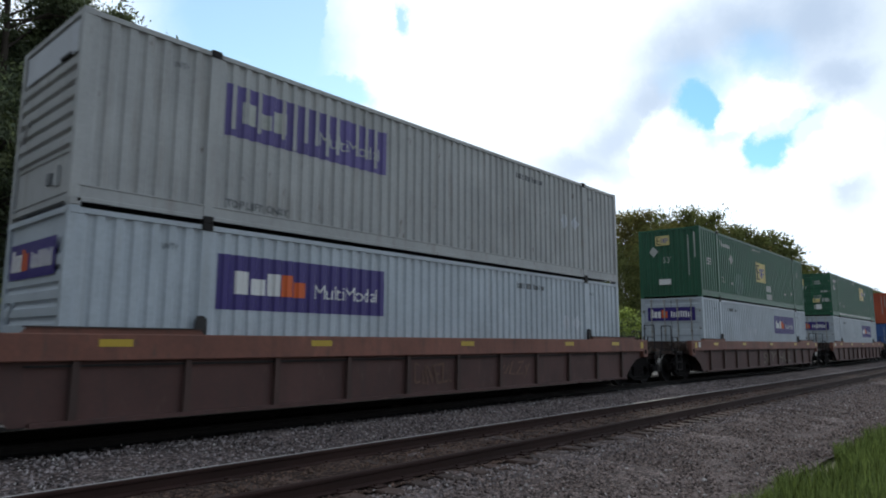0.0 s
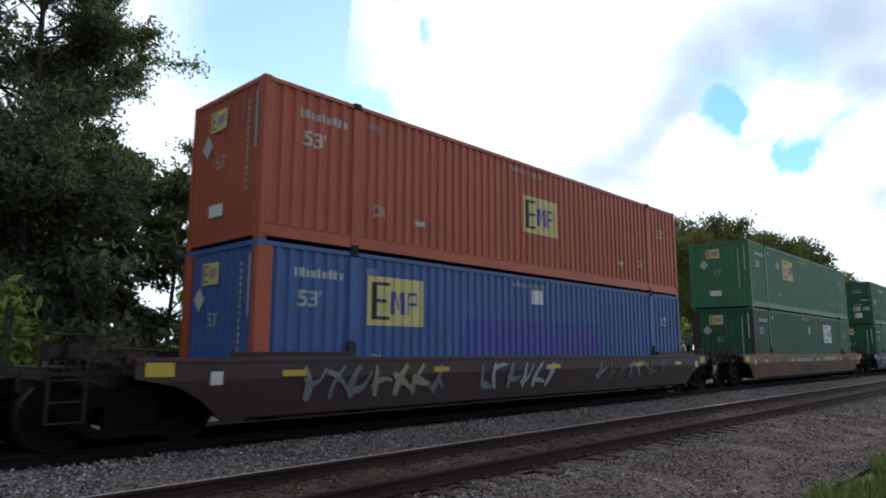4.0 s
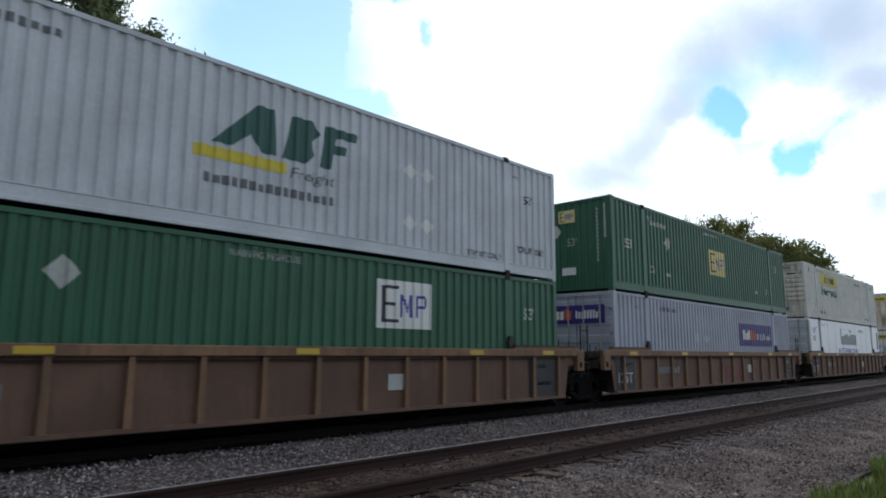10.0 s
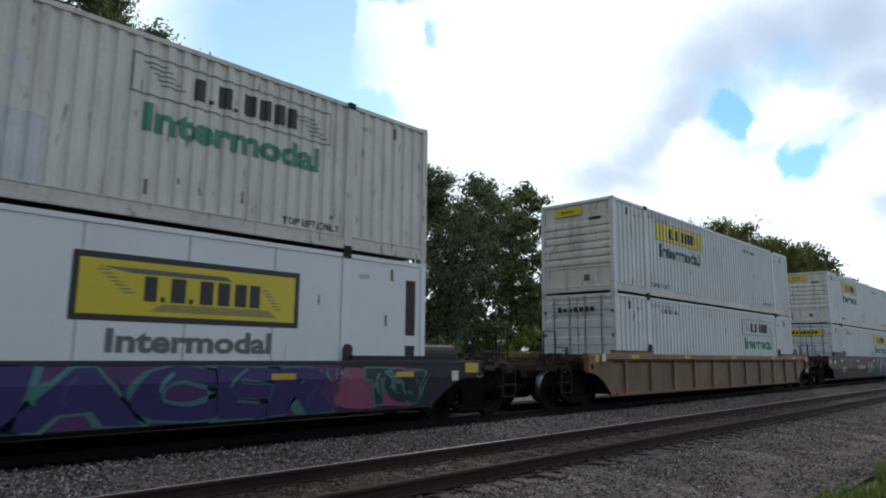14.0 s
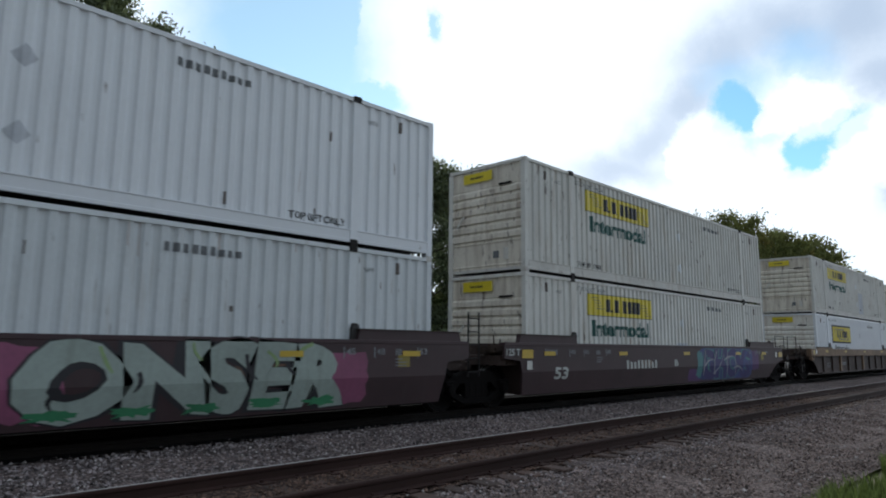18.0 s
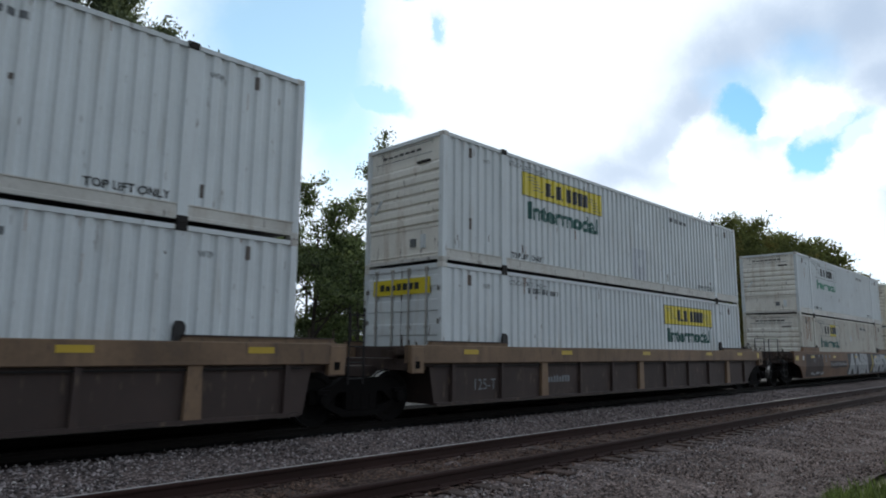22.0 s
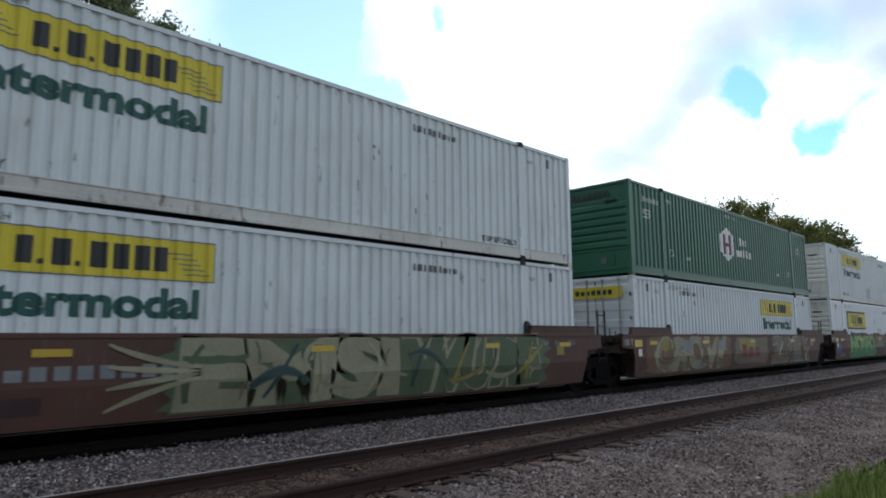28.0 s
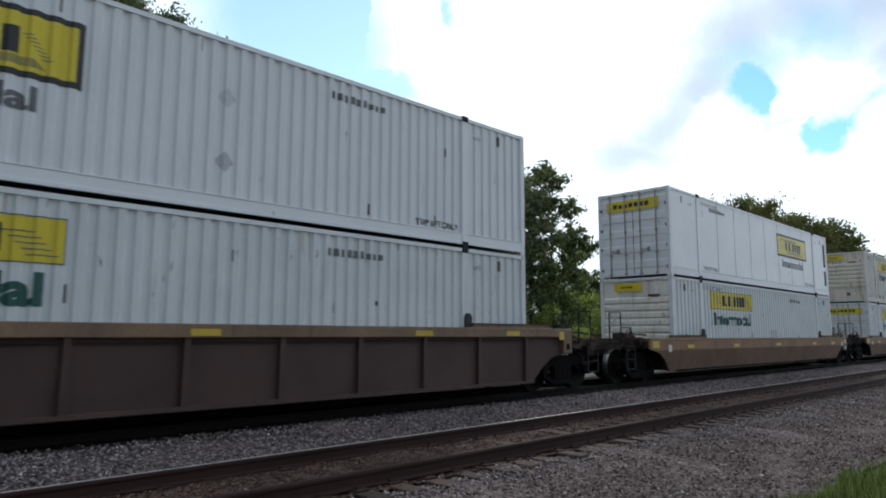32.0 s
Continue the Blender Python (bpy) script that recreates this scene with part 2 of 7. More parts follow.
M["dirty_white"] = mat("weathered_white_paint", (0.605, 0.605, 0.575), 0.55, dirt=(0.33, 0.26, 0.18), dirt_amount=0.55, vary=0.16, scuff=1.0)
M["bright_white"] = mat("clean_white_paint", (0.68, 0.71, 0.75), 0.4, dirt=(0.48, 0.47, 0.45), dirt_amount=0.2, vary=0.07, scuff=0.3)
M["rusty_white"] = mat("rust_streaked_white_paint", (0.6, 0.58, 0.52), 0.6, dirt=(0.26, 0.12, 0.06), dirt_amount=0.6, vary=0.2, scuff=1.2)
M["rust_door"] = mat("rusty_door_paint", (0.72, 0.66, 0.58), 0.65, dirt=(0.3, 0.14, 0.085), dirt_amount=0.7, streak=1.2, vary=0.2, scuff=1.0)
M["yellow"] = mat("yellow_vinyl", (0.62, 0.5, 0.03), 0.4, vary=0.12, bump=0)
M["pale_yellow"] = mat("faded_yellow_vinyl", (0.62, 0.52, 0.22), 0.5, vary=0.2, bump=0)
M["purple"] = mat("purple_vinyl", (0.035, 0.02, 0.17), 0.4, vary=0.1, bump=0)
M["faded_purple"] = mat("faded_purple_vinyl", (0.09, 0.07, 0.24), 0.5, vary=0.35, bump=0)
M["ink"] = mat("black_vinyl", (0.02, 0.022, 0.025), 0.5, vary=0.2, bump=0)
M["blue_ink"] = mat("blue_vinyl", (0.05, 0.06, 0.32), 0.5, vary=0.2, bump=0)
M["green_ink"] = mat("dark_green_vinyl", (0.012, 0.085, 0.075), 0.5, vary=0.2, bump=0)
M["faded_green_ink"] = mat("faded_green_vinyl", (0.06, 0.24, 0.17), 0.5, vary=0.3, bump=0)
M["orange_ink"] = mat("orange_vinyl", (0.62, 0.11, 0.02), 0.5, vary=0.1, bump=0)
M["emblem_maroon"] = mat("maroon_vinyl", (0.13, 0.03, 0.06), 0.5, vary=0.2, bump=0)
M["white_ink"] = mat("white_vinyl", (0.7, 0.7, 0.7), 0.5, vary=0.1, bump=0)
M["dull_ink"] = mat("dull_white_vinyl", (0.42, 0.44, 0.42), 0.5, vary=0.3, bump=0)
M["scuff"] = mat("dark_scrape", (0.14, 0.12, 0.11), 0.7, vary=0.4, bump=0)
M["grey_ink"] = mat("grey_stencil", (0.12, 0.13, 0.14), 0.5, vary=0.2, bump=0)
M["faded_mark"] = mat("rubbed_pale_paint", (0.09, 0.19, 0.15), 0.6, vary=0.6, scale=9, bump=0)
M["dark"] = mat("black_steel", (0.022, 0.02, 0.02), 0.7, vary=0.4, dirt=GRIME, dirt_amount=0.3)
M["steel"] = mat("worn_steel", (0.24, 0.23, 0.22), 0.45, 0.7, vary=0.3)
M["casting"] = mat("dark_casting_steel", (0.02, 0.018, 0.018), 0.75, 0.1, vary=0.4, spec=0.3)
# near-black over the grime: darkness below the cars is put into both colours
M["truck"] = mat("grimy_shaded_cast_steel", (0.007, 0.006, 0.006), 0.9, vary=0.5, dirt=(0.014, 0.01, 0.009), dirt_amount=0.35, spec=0.08)
M["wheel"] = mat("shaded_wheel_steel", (0.01, 0.009, 0.009), 0.8, 0.1, vary=0.3, spec=0.12)
M["car_red"] = mat("faded_oxide_red_paint", (0.2, 0.078, 0.054), 0.7, vary=0.45, dirt=(0.07, 0.042, 0.036), dirt_amount=0.6, scuff=1.35)
# darker than the red walls; on their ribs it holds the rib shadow
M["car_rib_red"] = mat("grimy_dark_red_paint", (0.063, 0.034, 0.028), 0.75, vary=0.45, dirt=(0.05, 0.034, 0.03), dirt_amount=0.5)
M["car_maroon"] = mat("dark_maroon_paint", (0.042, 0.02, 0.024), 0.6, vary=0.45, dirt=(0.042, 0.028, 0.029), dirt_amount=0.5)
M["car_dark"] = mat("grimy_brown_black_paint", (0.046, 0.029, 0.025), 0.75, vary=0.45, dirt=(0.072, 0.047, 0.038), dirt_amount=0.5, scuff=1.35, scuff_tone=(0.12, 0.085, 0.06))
M["car_tan"] = mat("weathered_tan_paint", (0.25, 0.146, 0.077), 0.7, vary=0.45, dirt=(0.09, 0.055, 0.036), dirt_amount=0.65, scuff=1.35)
M["car_tan_dark"] = mat("grimy_tan_paint", (0.135, 0.072, 0.047), 0.75, vary=0.45, dirt=(0.065, 0.043, 0.033), dirt_amount=0.65, scuff=1.35)
M["car_tan_mid"] = mat("worn_tan_paint", (0.19, 0.12, 0.072), 0.7, vary=0.45, dirt=(0.085, 0.055, 0.04), dirt_amount=0.6, scuff=1.35)
M["car_tan_worn"] = mat("dulled_tan_paint", (0.205, 0.112, 0.062), 0.75, vary=0.5, dirt=(0.07, 0.045, 0.032), dirt_amount=0.7, scuff=1.2)
M["car_tan_low"] = mat("grimy_brown_lower_paint", (0.145, 0.083, 0.05), 0.75, vary=0.45, dirt=(0.045, 0.03, 0.025), dirt_amount=0.6, scuff=1.35)
M["car_brown"] = mat("brown_paint", (0.085, 0.036, 0.026), 0.7, vary=0.45, dirt=(0.07, 0.04, 0.03), dirt_amount=0.55, scuff=1.35)
M["car_mustard"] = mat("mustard_brown_paint", (0.165, 0.09, 0.05), 0.7, vary=0.45, dirt=(0.08, 0.05, 0.036), dirt_amount=0.6, scuff=1.35)
M["car_blue"] = mat("dark_blue_paint", (0.02, 0.035, 0.09), 0.6, vary=0.45, dirt=(0.05, 0.05, 0.06), dirt_amount=0.35)
M["car_teal"] = mat("dark_teal_paint", (0.02, 0.02, 0.034), 0.65, vary=0.45, dirt=(0.012, 0.012, 0.016), dirt_amount=0.4)
M["reflector"] = mat("yellow_reflective_tape", (0.5, 0.34, 0.03), 0.4, vary=0.15, bump=0)
M["reflector_white"] = mat("white_reflective_tape", (0.55, 0.55, 0.52), 0.4, vary=0.2, bump=0)
M["g_mint"] = mat("mint_spray_paint", (0.224, 0.33, 0.145), 0.6, vary=0.35, dirt=(0.035, 0.028, 0.024), dirt_amount=0.3, bump=0)
M["g_lime"] = mat("lime_spray_paint", (0.15, 0.33, 0.085), 0.6, vary=0.35, dirt=(0.035, 0.028, 0.024), dirt_amount=0.3, bump=0)
M["g_yellow"] = mat("yellow_spray_paint", (0.251, 0.198, 0.04), 0.6, vary=0.35, dirt=(0.035, 0.028, 0.024), dirt_amount=0.3, bump=0)
M["g_teal"] = mat("teal_spray_paint", (0.066, 0.198, 0.211), 0.6, vary=0.35, dirt=(0.035, 0.028, 0.024), dirt_amount=0.3, bump=0)
M["g_blue"] = mat("blue_spray_paint", (0.04, 0.059, 0.198), 0.6, vary=0.35, dirt=(0.035, 0.028, 0.024), dirt_amount=0.3, bump=0)
M["g_purple"] = mat("violet_spray_paint", (0.086, 0.033, 0.132), 0.6, vary=0.35, dirt=(0.035, 0.028, 0.024), dirt_amount=0.3, bump=0)
M["g_white"] = mat("white_spray_paint", (0.33, 0.343, 0.356), 0.6, vary=0.35, dirt=(0.035, 0.028, 0.024), dirt_amount=0.3, bump=0)
M["g_grey"] = mat("grey_spray_paint", (0.172, 0.185, 0.198), 0.6, vary=0.35, dirt=(0.035, 0.028, 0.024), dirt_amount=0.3, bump=0)
M["g_pink"] = mat("pink_spray_paint", (0.231, 0.066, 0.132), 0.6, vary=0.35, dirt=(0.035, 0.028, 0.024), dirt_amount=0.3, bump=0)
M["g_green"] = mat("green_spray_paint", (0.033, 0.198, 0.092), 0.6, vary=0.35, dirt=(0.035, 0.028, 0.024), dirt_amount=0.3, bump=0)
M["g_cream"] = mat("cream_spray_paint", (0.264, 0.251, 0.165), 0.6, vary=0.35, dirt=(0.035, 0.028, 0.024), dirt_amount=0.3, bump=0)
M["g_moss"] = mat("moss_spray_paint", (0.066, 0.099, 0.053), 0.6, vary=0.35, dirt=(0.035, 0.028, 0.024), dirt_amount=0.3, bump=0)
M["g_pale"] = mat("pale_mint_spray_paint", (0.3, 0.36, 0.33), 0.6, vary=0.3, dirt=(0.1, 0.13, 0.09), dirt_amount=0.4, bump=0)
M["g_ink"] = mat("indigo_spray_paint", (0.035, 0.028, 0.13), 0.6, vary=0.3, bump=0)
M["g_sea"] = mat("deep_teal_spray_paint", (0.012, 0.04, 0.045), 0.6, vary=0.3, bump=0)
M["g_sand"] = mat("sand_spray_paint", (0.15, 0.12, 0.085), 0.65, vary=0.35, dirt=(0.07, 0.05, 0.04), dirt_amount=0.5, bump=0)
M["g_rust"] = mat("faded_red_paint", (0.16, 0.03, 0.025), 0.65, vary=0.35, bump=0)
M["g_black"] = mat("black_spray_paint", (0.02, 0.02, 0.025), 0.6, vary=0.3, bump=0)
M["g_brown"] = mat("dark_brown_spray_paint", (0.05, 0.03, 0.025), 0.6, vary=0.3, bump=0)
M["bark"] = mat("bark", (0.07, 0.055, 0.045), 0.95, vary=0.5, bump=0.6, bump_scale=18)
M["leaf"] = leaf_mat("leaf", (0.15, 0.185, 0.105))
M["leaf_dark"] = leaf_mat("dark_leaf", (0.14, 0.168, 0.118))
M["leaf_olive"] = leaf_mat("olive_leaf", (0.165, 0.15, 0.07), 0.4)
M["leaf_far"] = leaf_mat("far_leaf", (0.135, 0.15, 0.072), 0.4)
# twice as bright as leaf: sunlight on the low weeds is in the colour
M["leaf_weed_lit"] = leaf_mat("lit_weed_leaf", (0.3, 0.36, 0.13))
M["grass_blade"] = leaf_mat("grass_blade", (0.125, 0.165, 0.065))
M["tie"] = mat("old_timber", (0.058, 0.033, 0.025), 0.9, vary=0.5, scale=6, bump=0.5, bump_scale=25, rnd=0.3)
M["rail_side"] = mat("rusty_rail_steel", (0.034, 0.017, 0.014), 0.75, 0.0, vary=0.4, spec=0.2)
# pale and rough: the far rail's bright line comes from colour, not reflection
M["rail_top"] = mat("pale_rail_steel", (0.42, 0.4, 0.39), 0.55, 0.3, vary=0.2)
# timber and rail of the train's track, with the train's shade in their colour
M["tie_shaded"] = mat("shaded_timber", (0.009, 0.008, 0.007), 0.95, vary=0.5, scale=6, bump=0.5, bump_scale=25, spec=0.1)
M["rail_shaded"] = mat("shaded_rail_steel", (0.012, 0.01, 0.009), 0.8, vary=0.4, spec=0.15)
M["rod_worn"] = mat("worn_galvanised_rod", (0.34, 0.33, 0.31), 0.55, 0.1, vary=0.4, dirt=(0.12, 0.07, 0.05), dirt_amount=0.5)
M["tread"] = mat("polished_wheel_rim", (0.22, 0.21, 0.2), 0.38, 0.9, vary=0.2, bump=0)
M["gear"] = mat("road_grimed_brown_steel", (0.06, 0.042, 0.034), 0.8, vary=0.6, scale=8, dirt=(0.13, 0.09, 0.065), dirt_amount=0.5, spec=0.2, rnd=0.2)
M["white_grimed"] = mat("grimed_white_rail_paint", (0.56, 0.55, 0.52), 0.6, dirt=(0.22, 0.15, 0.1), dirt_amount=0.5, streak=0.5, vary=0.25, scuff=1.25)
M["end_grimed"] = mat("heavily_grimed_white_paint", (0.66, 0.62, 0.54), 0.65, dirt=(0.17, 0.1, 0.06), dirt_amount=0.72, vary=0.25, scuff=1.35)
M["rust_heavy"] = mat("rusted_through_door_paint", (0.58, 0.52, 0.47), 0.7, dirt=(0.2, 0.075, 0.042), dirt_amount=0.95, streak=1.2, vary=0.25, scuff=1.3)
M["rust_blot"] = mat("dark_rust", (0.23, 0.12, 0.085), 0.8, vary=0.6, scale=6, dirt=(0.45, 0.38, 0.33), dirt_amount=0.75, bump=0.2)
M["rust_faint"] = mat("pale_rust_stain", (0.4, 0.29, 0.21), 0.75, vary=0.5, scale=6, dirt=(0.6, 0.54, 0.47), dirt_amount=0.8, bump=0.1)
M["rust_run"] = mat("brown_rust_run", (0.34, 0.21, 0.145), 0.8, vary=0.4, bump=0)
# road grime on a white brightened to make up for dim light on ends
M["end_dirty_lifted"] = mat("road_grimed_lifted_white_paint", (0.7, 0.68, 0.63), 0.6, dirt=(0.3, 0.2, 0.125), dirt_amount=0.62, vary=0.2, scuff=1.1)
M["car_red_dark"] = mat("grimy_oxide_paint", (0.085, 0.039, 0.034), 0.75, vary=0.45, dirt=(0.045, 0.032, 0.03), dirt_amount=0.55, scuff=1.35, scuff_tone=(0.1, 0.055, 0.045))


def ballast_mat(name, tone, pebble):
    """Crushed stone: cells of random grey with dark gaps between them."""
    m = bpy.data.materials.new(name)
    m.use_nodes = True
    nt = m.node_tree
    n, l = nt.nodes.new, nt.links.new
    b = nt.nodes["Principled BSDF"]
    b.inputs["Roughness"].default_value, b.inputs["Specular IOR Level"].default_value = 0.95, 0.12
    tc = n("ShaderNodeTexCoord").outputs["Object"]
    v = n("ShaderNodeTexVoronoi")
    v.inputs["Scale"].default_value = pebble
    l(tc, v.inputs["Vector"])
    sep = n("ShaderNodeSeparateColor")
    l(v.outputs["Color"], sep.inputs[0])
    big = n("ShaderNodeTexNoise")
    big.inputs["Scale"].default_value, big.inputs["Detail"].default_value = 0.9, 5.0
    l(tc, big.inputs["Vector"])
    r = n("ShaderNodeMapRange")
    l(sep.outputs[0], r.inputs[0])
    r.inputs[3].default_value, r.inputs[4].default_value = 0.45, 1.6
    r2 = n("ShaderNodeMapRange")
    l(big.outputs["Fac"], r2.inputs[0])
    r2.inputs[1].default_value, r2.inputs[2].default_value = 0.3, 0.7
    r2.inputs[3].default_value, r2.inputs[4].default_value = 0.75, 1.25
    k = n("ShaderNodeMath")
    k.operation = "MULTIPLY"
    l(r.outputs[0], k.inputs[0])
    l(r2.outputs[0], k.inputs[1])
    gap = n("ShaderNodeMapRange")
    l(v.outputs["Distance"], gap.inputs[0])
    gap.inputs[1].default_value, gap.inputs[2].default_value = 0.25, 0.75
    gap.inputs[3].default_value, gap.inputs[4].default_value = 1.0, 0.4
    k2 = n("ShaderNodeMath")
    k2.operation = "MULTIPLY"
    l(k.outputs[0], k2.inputs[0])
    l(gap.outputs[0], k2.inputs[1])
    sc = n("ShaderNodeVectorMath")
    sc.operation = "SCALE"
    sc.inputs[0].default_value = tone
    l(k2.outputs[0], sc.inputs["Scale"])
    l(sc.outputs[0], b.inputs["Base Color"])
    bp = n("ShaderNodeBump")
    bp.inputs["Strength"].default_value, bp.inputs["Distance"].default_value = 0.8, 0.03
    bp.invert = True
    l(v.outputs["Distance"], bp.inputs["Height"])
    l(bp.outputs[0], b.inputs["Normal"])
    return m


def island_mat(name, color, vary, rough=0.9):
    m = bpy.data.materials.new(name)
    m.use_nodes = True
    nt = m.node_tree
    n, l = nt.nodes.new, nt.links.new
    b = nt.nodes["Principled BSDF"]
    b.inputs["Roughness"].default_value, b.inputs["Specular IOR Level"].default_value = rough, 0.2
    geo = n("ShaderNodeNewGeometry")
    r = n("ShaderNodeMapRange")
    l(geo.outputs["Random Per Island"], r.inputs[0])
    r.inputs[3].default_value, r.inputs[4].default_value = 1 - vary, 1 + vary
    t = n("ShaderNodeTexNoise")
    t.inputs["Scale"].default_value = 25.0
    k = n("ShaderNodeMath")
    k.operation = "MULTIPLY_ADD"
    l(t.outputs["Fac"], k.inputs[0])
    k.inputs[1].default_value = 0.5
    l(r.outputs[0], k.inputs[2])
    sc = n("ShaderNodeVectorMath")
    sc.operation = "SCALE"
    sc.inputs[0].default_value = color
    l(k.outputs[0], sc.inputs["Scale"])
    l(sc.outputs[0], b.inputs["Base Color"])
    return m


M["ballast"] = ballast_mat("ballast", (0.162, 0.128, 0.122), 22)
# ballast lightened in colour to look sunlit
M["ballast_sunlit"] = ballast_mat("sunlit_gravel", (0.3, 0.28, 0.26), 22)
# near-black stone: the shade under the train is painted in
M["ballast_shaded"] = ballast_mat("shaded_ballast", (0.01, 0.009, 0.009), 16)
M["ballast_brown"] = ballast_mat("rusty_ballast", (0.075, 0.050, 0.041), 17)
M["stones"] = island_mat("loose_stone", (0.152, 0.131, 0.131), 0.95)
M["stones_warm"] = island_mat("loose_warm_stone", (0.142, 0.11, 0.1), 0.9)
M["stones_pale"] = island_mat("pale_stone", (0.3, 0.275, 0.265), 0.5)
M["stones_brown"] = island_mat("loose_brown_stone", (0.085, 0.054, 0.042), 0.8)
M["soil"] = mat("soil_and_litter", (0.14, 0.125, 0.075), 0.95, vary=0.5, scale=1.2, dirt=(0.07, 0.1, 0.03), dirt_amount=0.5, bump=0.5, bump_scale=12)

# ---- mesh helpers ----


def box(bm, x0, x1, y0, y1, z0, z1):
    v = [bm.verts.new((x, y, z)) for x in (x0, x1) for y in (y0, y1) for z in (z0, z1)]
    for f in ((0, 1, 3, 2), (4, 6, 7, 5), (0, 4, 5, 1), (2, 3, 7, 6), (0, 2, 6, 4), (1, 5, 7, 3)):
        bm.faces.new([v[i] for i in f])
    return bm


def prism(bm, pts, y0, y1):
    """Outline in x and z, drawn out along y."""
    a = [bm.verts.new((x, y0, z)) for x, z in pts]
    b = [bm.verts.new((x, y1, z)) for x, z in pts]
    bm.faces.new(a)
    bm.faces.new(b[::-1])
    for i in range(len(pts)):
        j = (i + 1) % len(pts)
        bm.faces.new((a[j], a[i], b[i], b[j]))
    return bm


def tube(bm, p0, p1, r0, r1=None, n=8, cap=True):
    r1 = r0 if r1 is None else r1
    p0, p1 = Vector(p0), Vector(p1)
    q = (p1 - p0).to_track_quat("Z", "Y")
    rings = []
    for p, r in ((p0, r0), (p1, r1)):
        rings.append([bm.verts.new(p + q @ Vector((r * math.cos(2 * math.pi * i / n), r * math.sin(2 * math.pi * i / n), 0))) for i in range(n)])
    for i in range(n):
        j = (i + 1) % n
        bm.faces.new((rings[0][i], rings[0][j], rings[1][j], rings[1][i]))
    if cap:
        bm.faces.new(rings[0][::-1])
        bm.faces.new(rings[1])
    return bm


def lathe(bm, profile, centre, n=24):
    """Profile of (radius, y) turned about the y axis."""
    rings = []
    for r, y in profile:
        rings.append([bm.verts.new((centre[0] + r * math.cos(2 * math.pi * i / n), centre[1] + y, centre[2] + r * math.sin(2 * math.pi * i / n))) for i in range(n)])
    for a, b in zip(rings, rings[1:]):
        for i in range(n):
            j = (i + 1) % n
            bm.faces.new((a[i], a[j], b[j], b[i]))
    bm.faces.new(rings[0][::-1])
    bm.faces.new(rings[-1])
    return bm


MESHES = {}


def shared(key, material, build):
    """One mesh per key and material; build fills a bmesh."""
    k = (key, material)
    if k not in MESHES:
        bm = bmesh.new()
        build(bm)
        bmesh.ops.recalc_face_normals(bm, faces=bm.faces[:])
        me = bpy.data.meshes.new(str(key[0] if isinstance(key, tuple) else key))
        bm.to_mesh(me)
        bm.free()
        me.materials.append(M[material])
        MESHES[k] = me
    return MESHES[k]


def part(name, me, parent, label="", at=None):
    ob = new(name, me)
    ob.parent = parent
    if at is not None:
        ob.matrix_local = at if isinstance(at, Matrix) else pose(*at)
    if label:
        tagged(ob, label)
    return ob


def thing(name, label, category, group="", kind=""):
    return tagged(new(name), label, category, group, kind)


def raw_mesh(name, verts, faces, material):
    me = bpy.data.meshes.new(name)
    me.from_pydata(verts, [], faces)
    me.materials.append(M[material])
    return me


# ---- ground and tracks ----
TRACK_Y = 10.97          # middle of the train's track
NEAR_Y = 6.70            # middle of the empty track
NEAR_Z = -0.10           # its rail tops


def ground_height(x, y):
    """Ballast shoulders fall to the grass on one side and to the woods on the other."""
    pts = ((-400, -0.5), (0, -0.36), (2.3, -0.33), (3.4, -0.42), (5.0, -0.32), (8.3, -0.30), (9.3, -0.15), (12.8, -0.15), (14.5, -0.35), (16, -0.43), (18, -0.47), (22, -0.6), (60, 0.3), (400, 3.0))
    for (a, za), (b, zb) in zip(pts, pts[1:]):
        if y <= b:
            return za + (zb - za) * (y - a) / (b - a)
    return 3.0


def sheet(name, xs, ys, lift, rough, material, seed):
    """A grid over the ground profile with uneven height."""
    verts, faces = [], []
    for y in ys:
        for x in xs:
            dz = rough * noise.noise(Vector((x * 1.3 + seed, y * 1.3, seed))) + 0.6 * rough * noise.noise(Vector((x * 5 + seed, y * 5, seed)))
            verts.append((x, y, ground_height(x, y) + lift + dz))
    w = len(xs)
    for j in range(len(ys) - 1):
        for i in range(w - 1):
            faces.append((j * w + i, j * w + i + 1, (j + 1) * w + i + 1, (j + 1) * w + i))
    return new(name, raw_mesh(name, verts, faces, material))


def spaced(a, b, n, power=1.0):
    return [a + (b - a) * (i / n) ** power for i in range(n + 1)]


far_x = [-2500, -900, -300, -120] + spaced(-60, 120, 90) + [200, 400, 900, 2500]
far_y = [-1500, -400, -120, -40, -12, -4, 0, 1.2, 2.3, 3.4, 5, 8.3, 9.2, 12.8, 14.5, 17, 20, 22, 28, 40, 60, 120, 400, 1500]
tagged(sheet("ground", far_x, far_y, -0.06, 0.05, "soil", 3), "soil and sparse weeds beside the railway line", "ground", kind="structure")
bed = sheet("ballast_bed", spaced(-30, 90, 360), spaced(2.45, 15.2, 64), 0.0, 0.05, "ballast", 11)
tagged(bed, "grey crushed stone ballast between and beside the tracks", "ballast", kind="structure")
bed2 = sheet("ballast_bed_far", spaced(90, 900, 80), spaced(2.45, 15.2, 12), 0.0, 0.05, "ballast", 11)
tagged(bed2, "grey crushed stone ballast running away along the line", "ballast", kind="structure")
bed3 = sheet("ballast_bed_brown", spaced(-30, 90, 240), spaced(5.75, 7.75, 16), 0.024, 0.035, "ballast_brown", 17)
tagged(bed3, "rust-stained brown ballast between the rails of the empty track", "ballast", kind="structure")

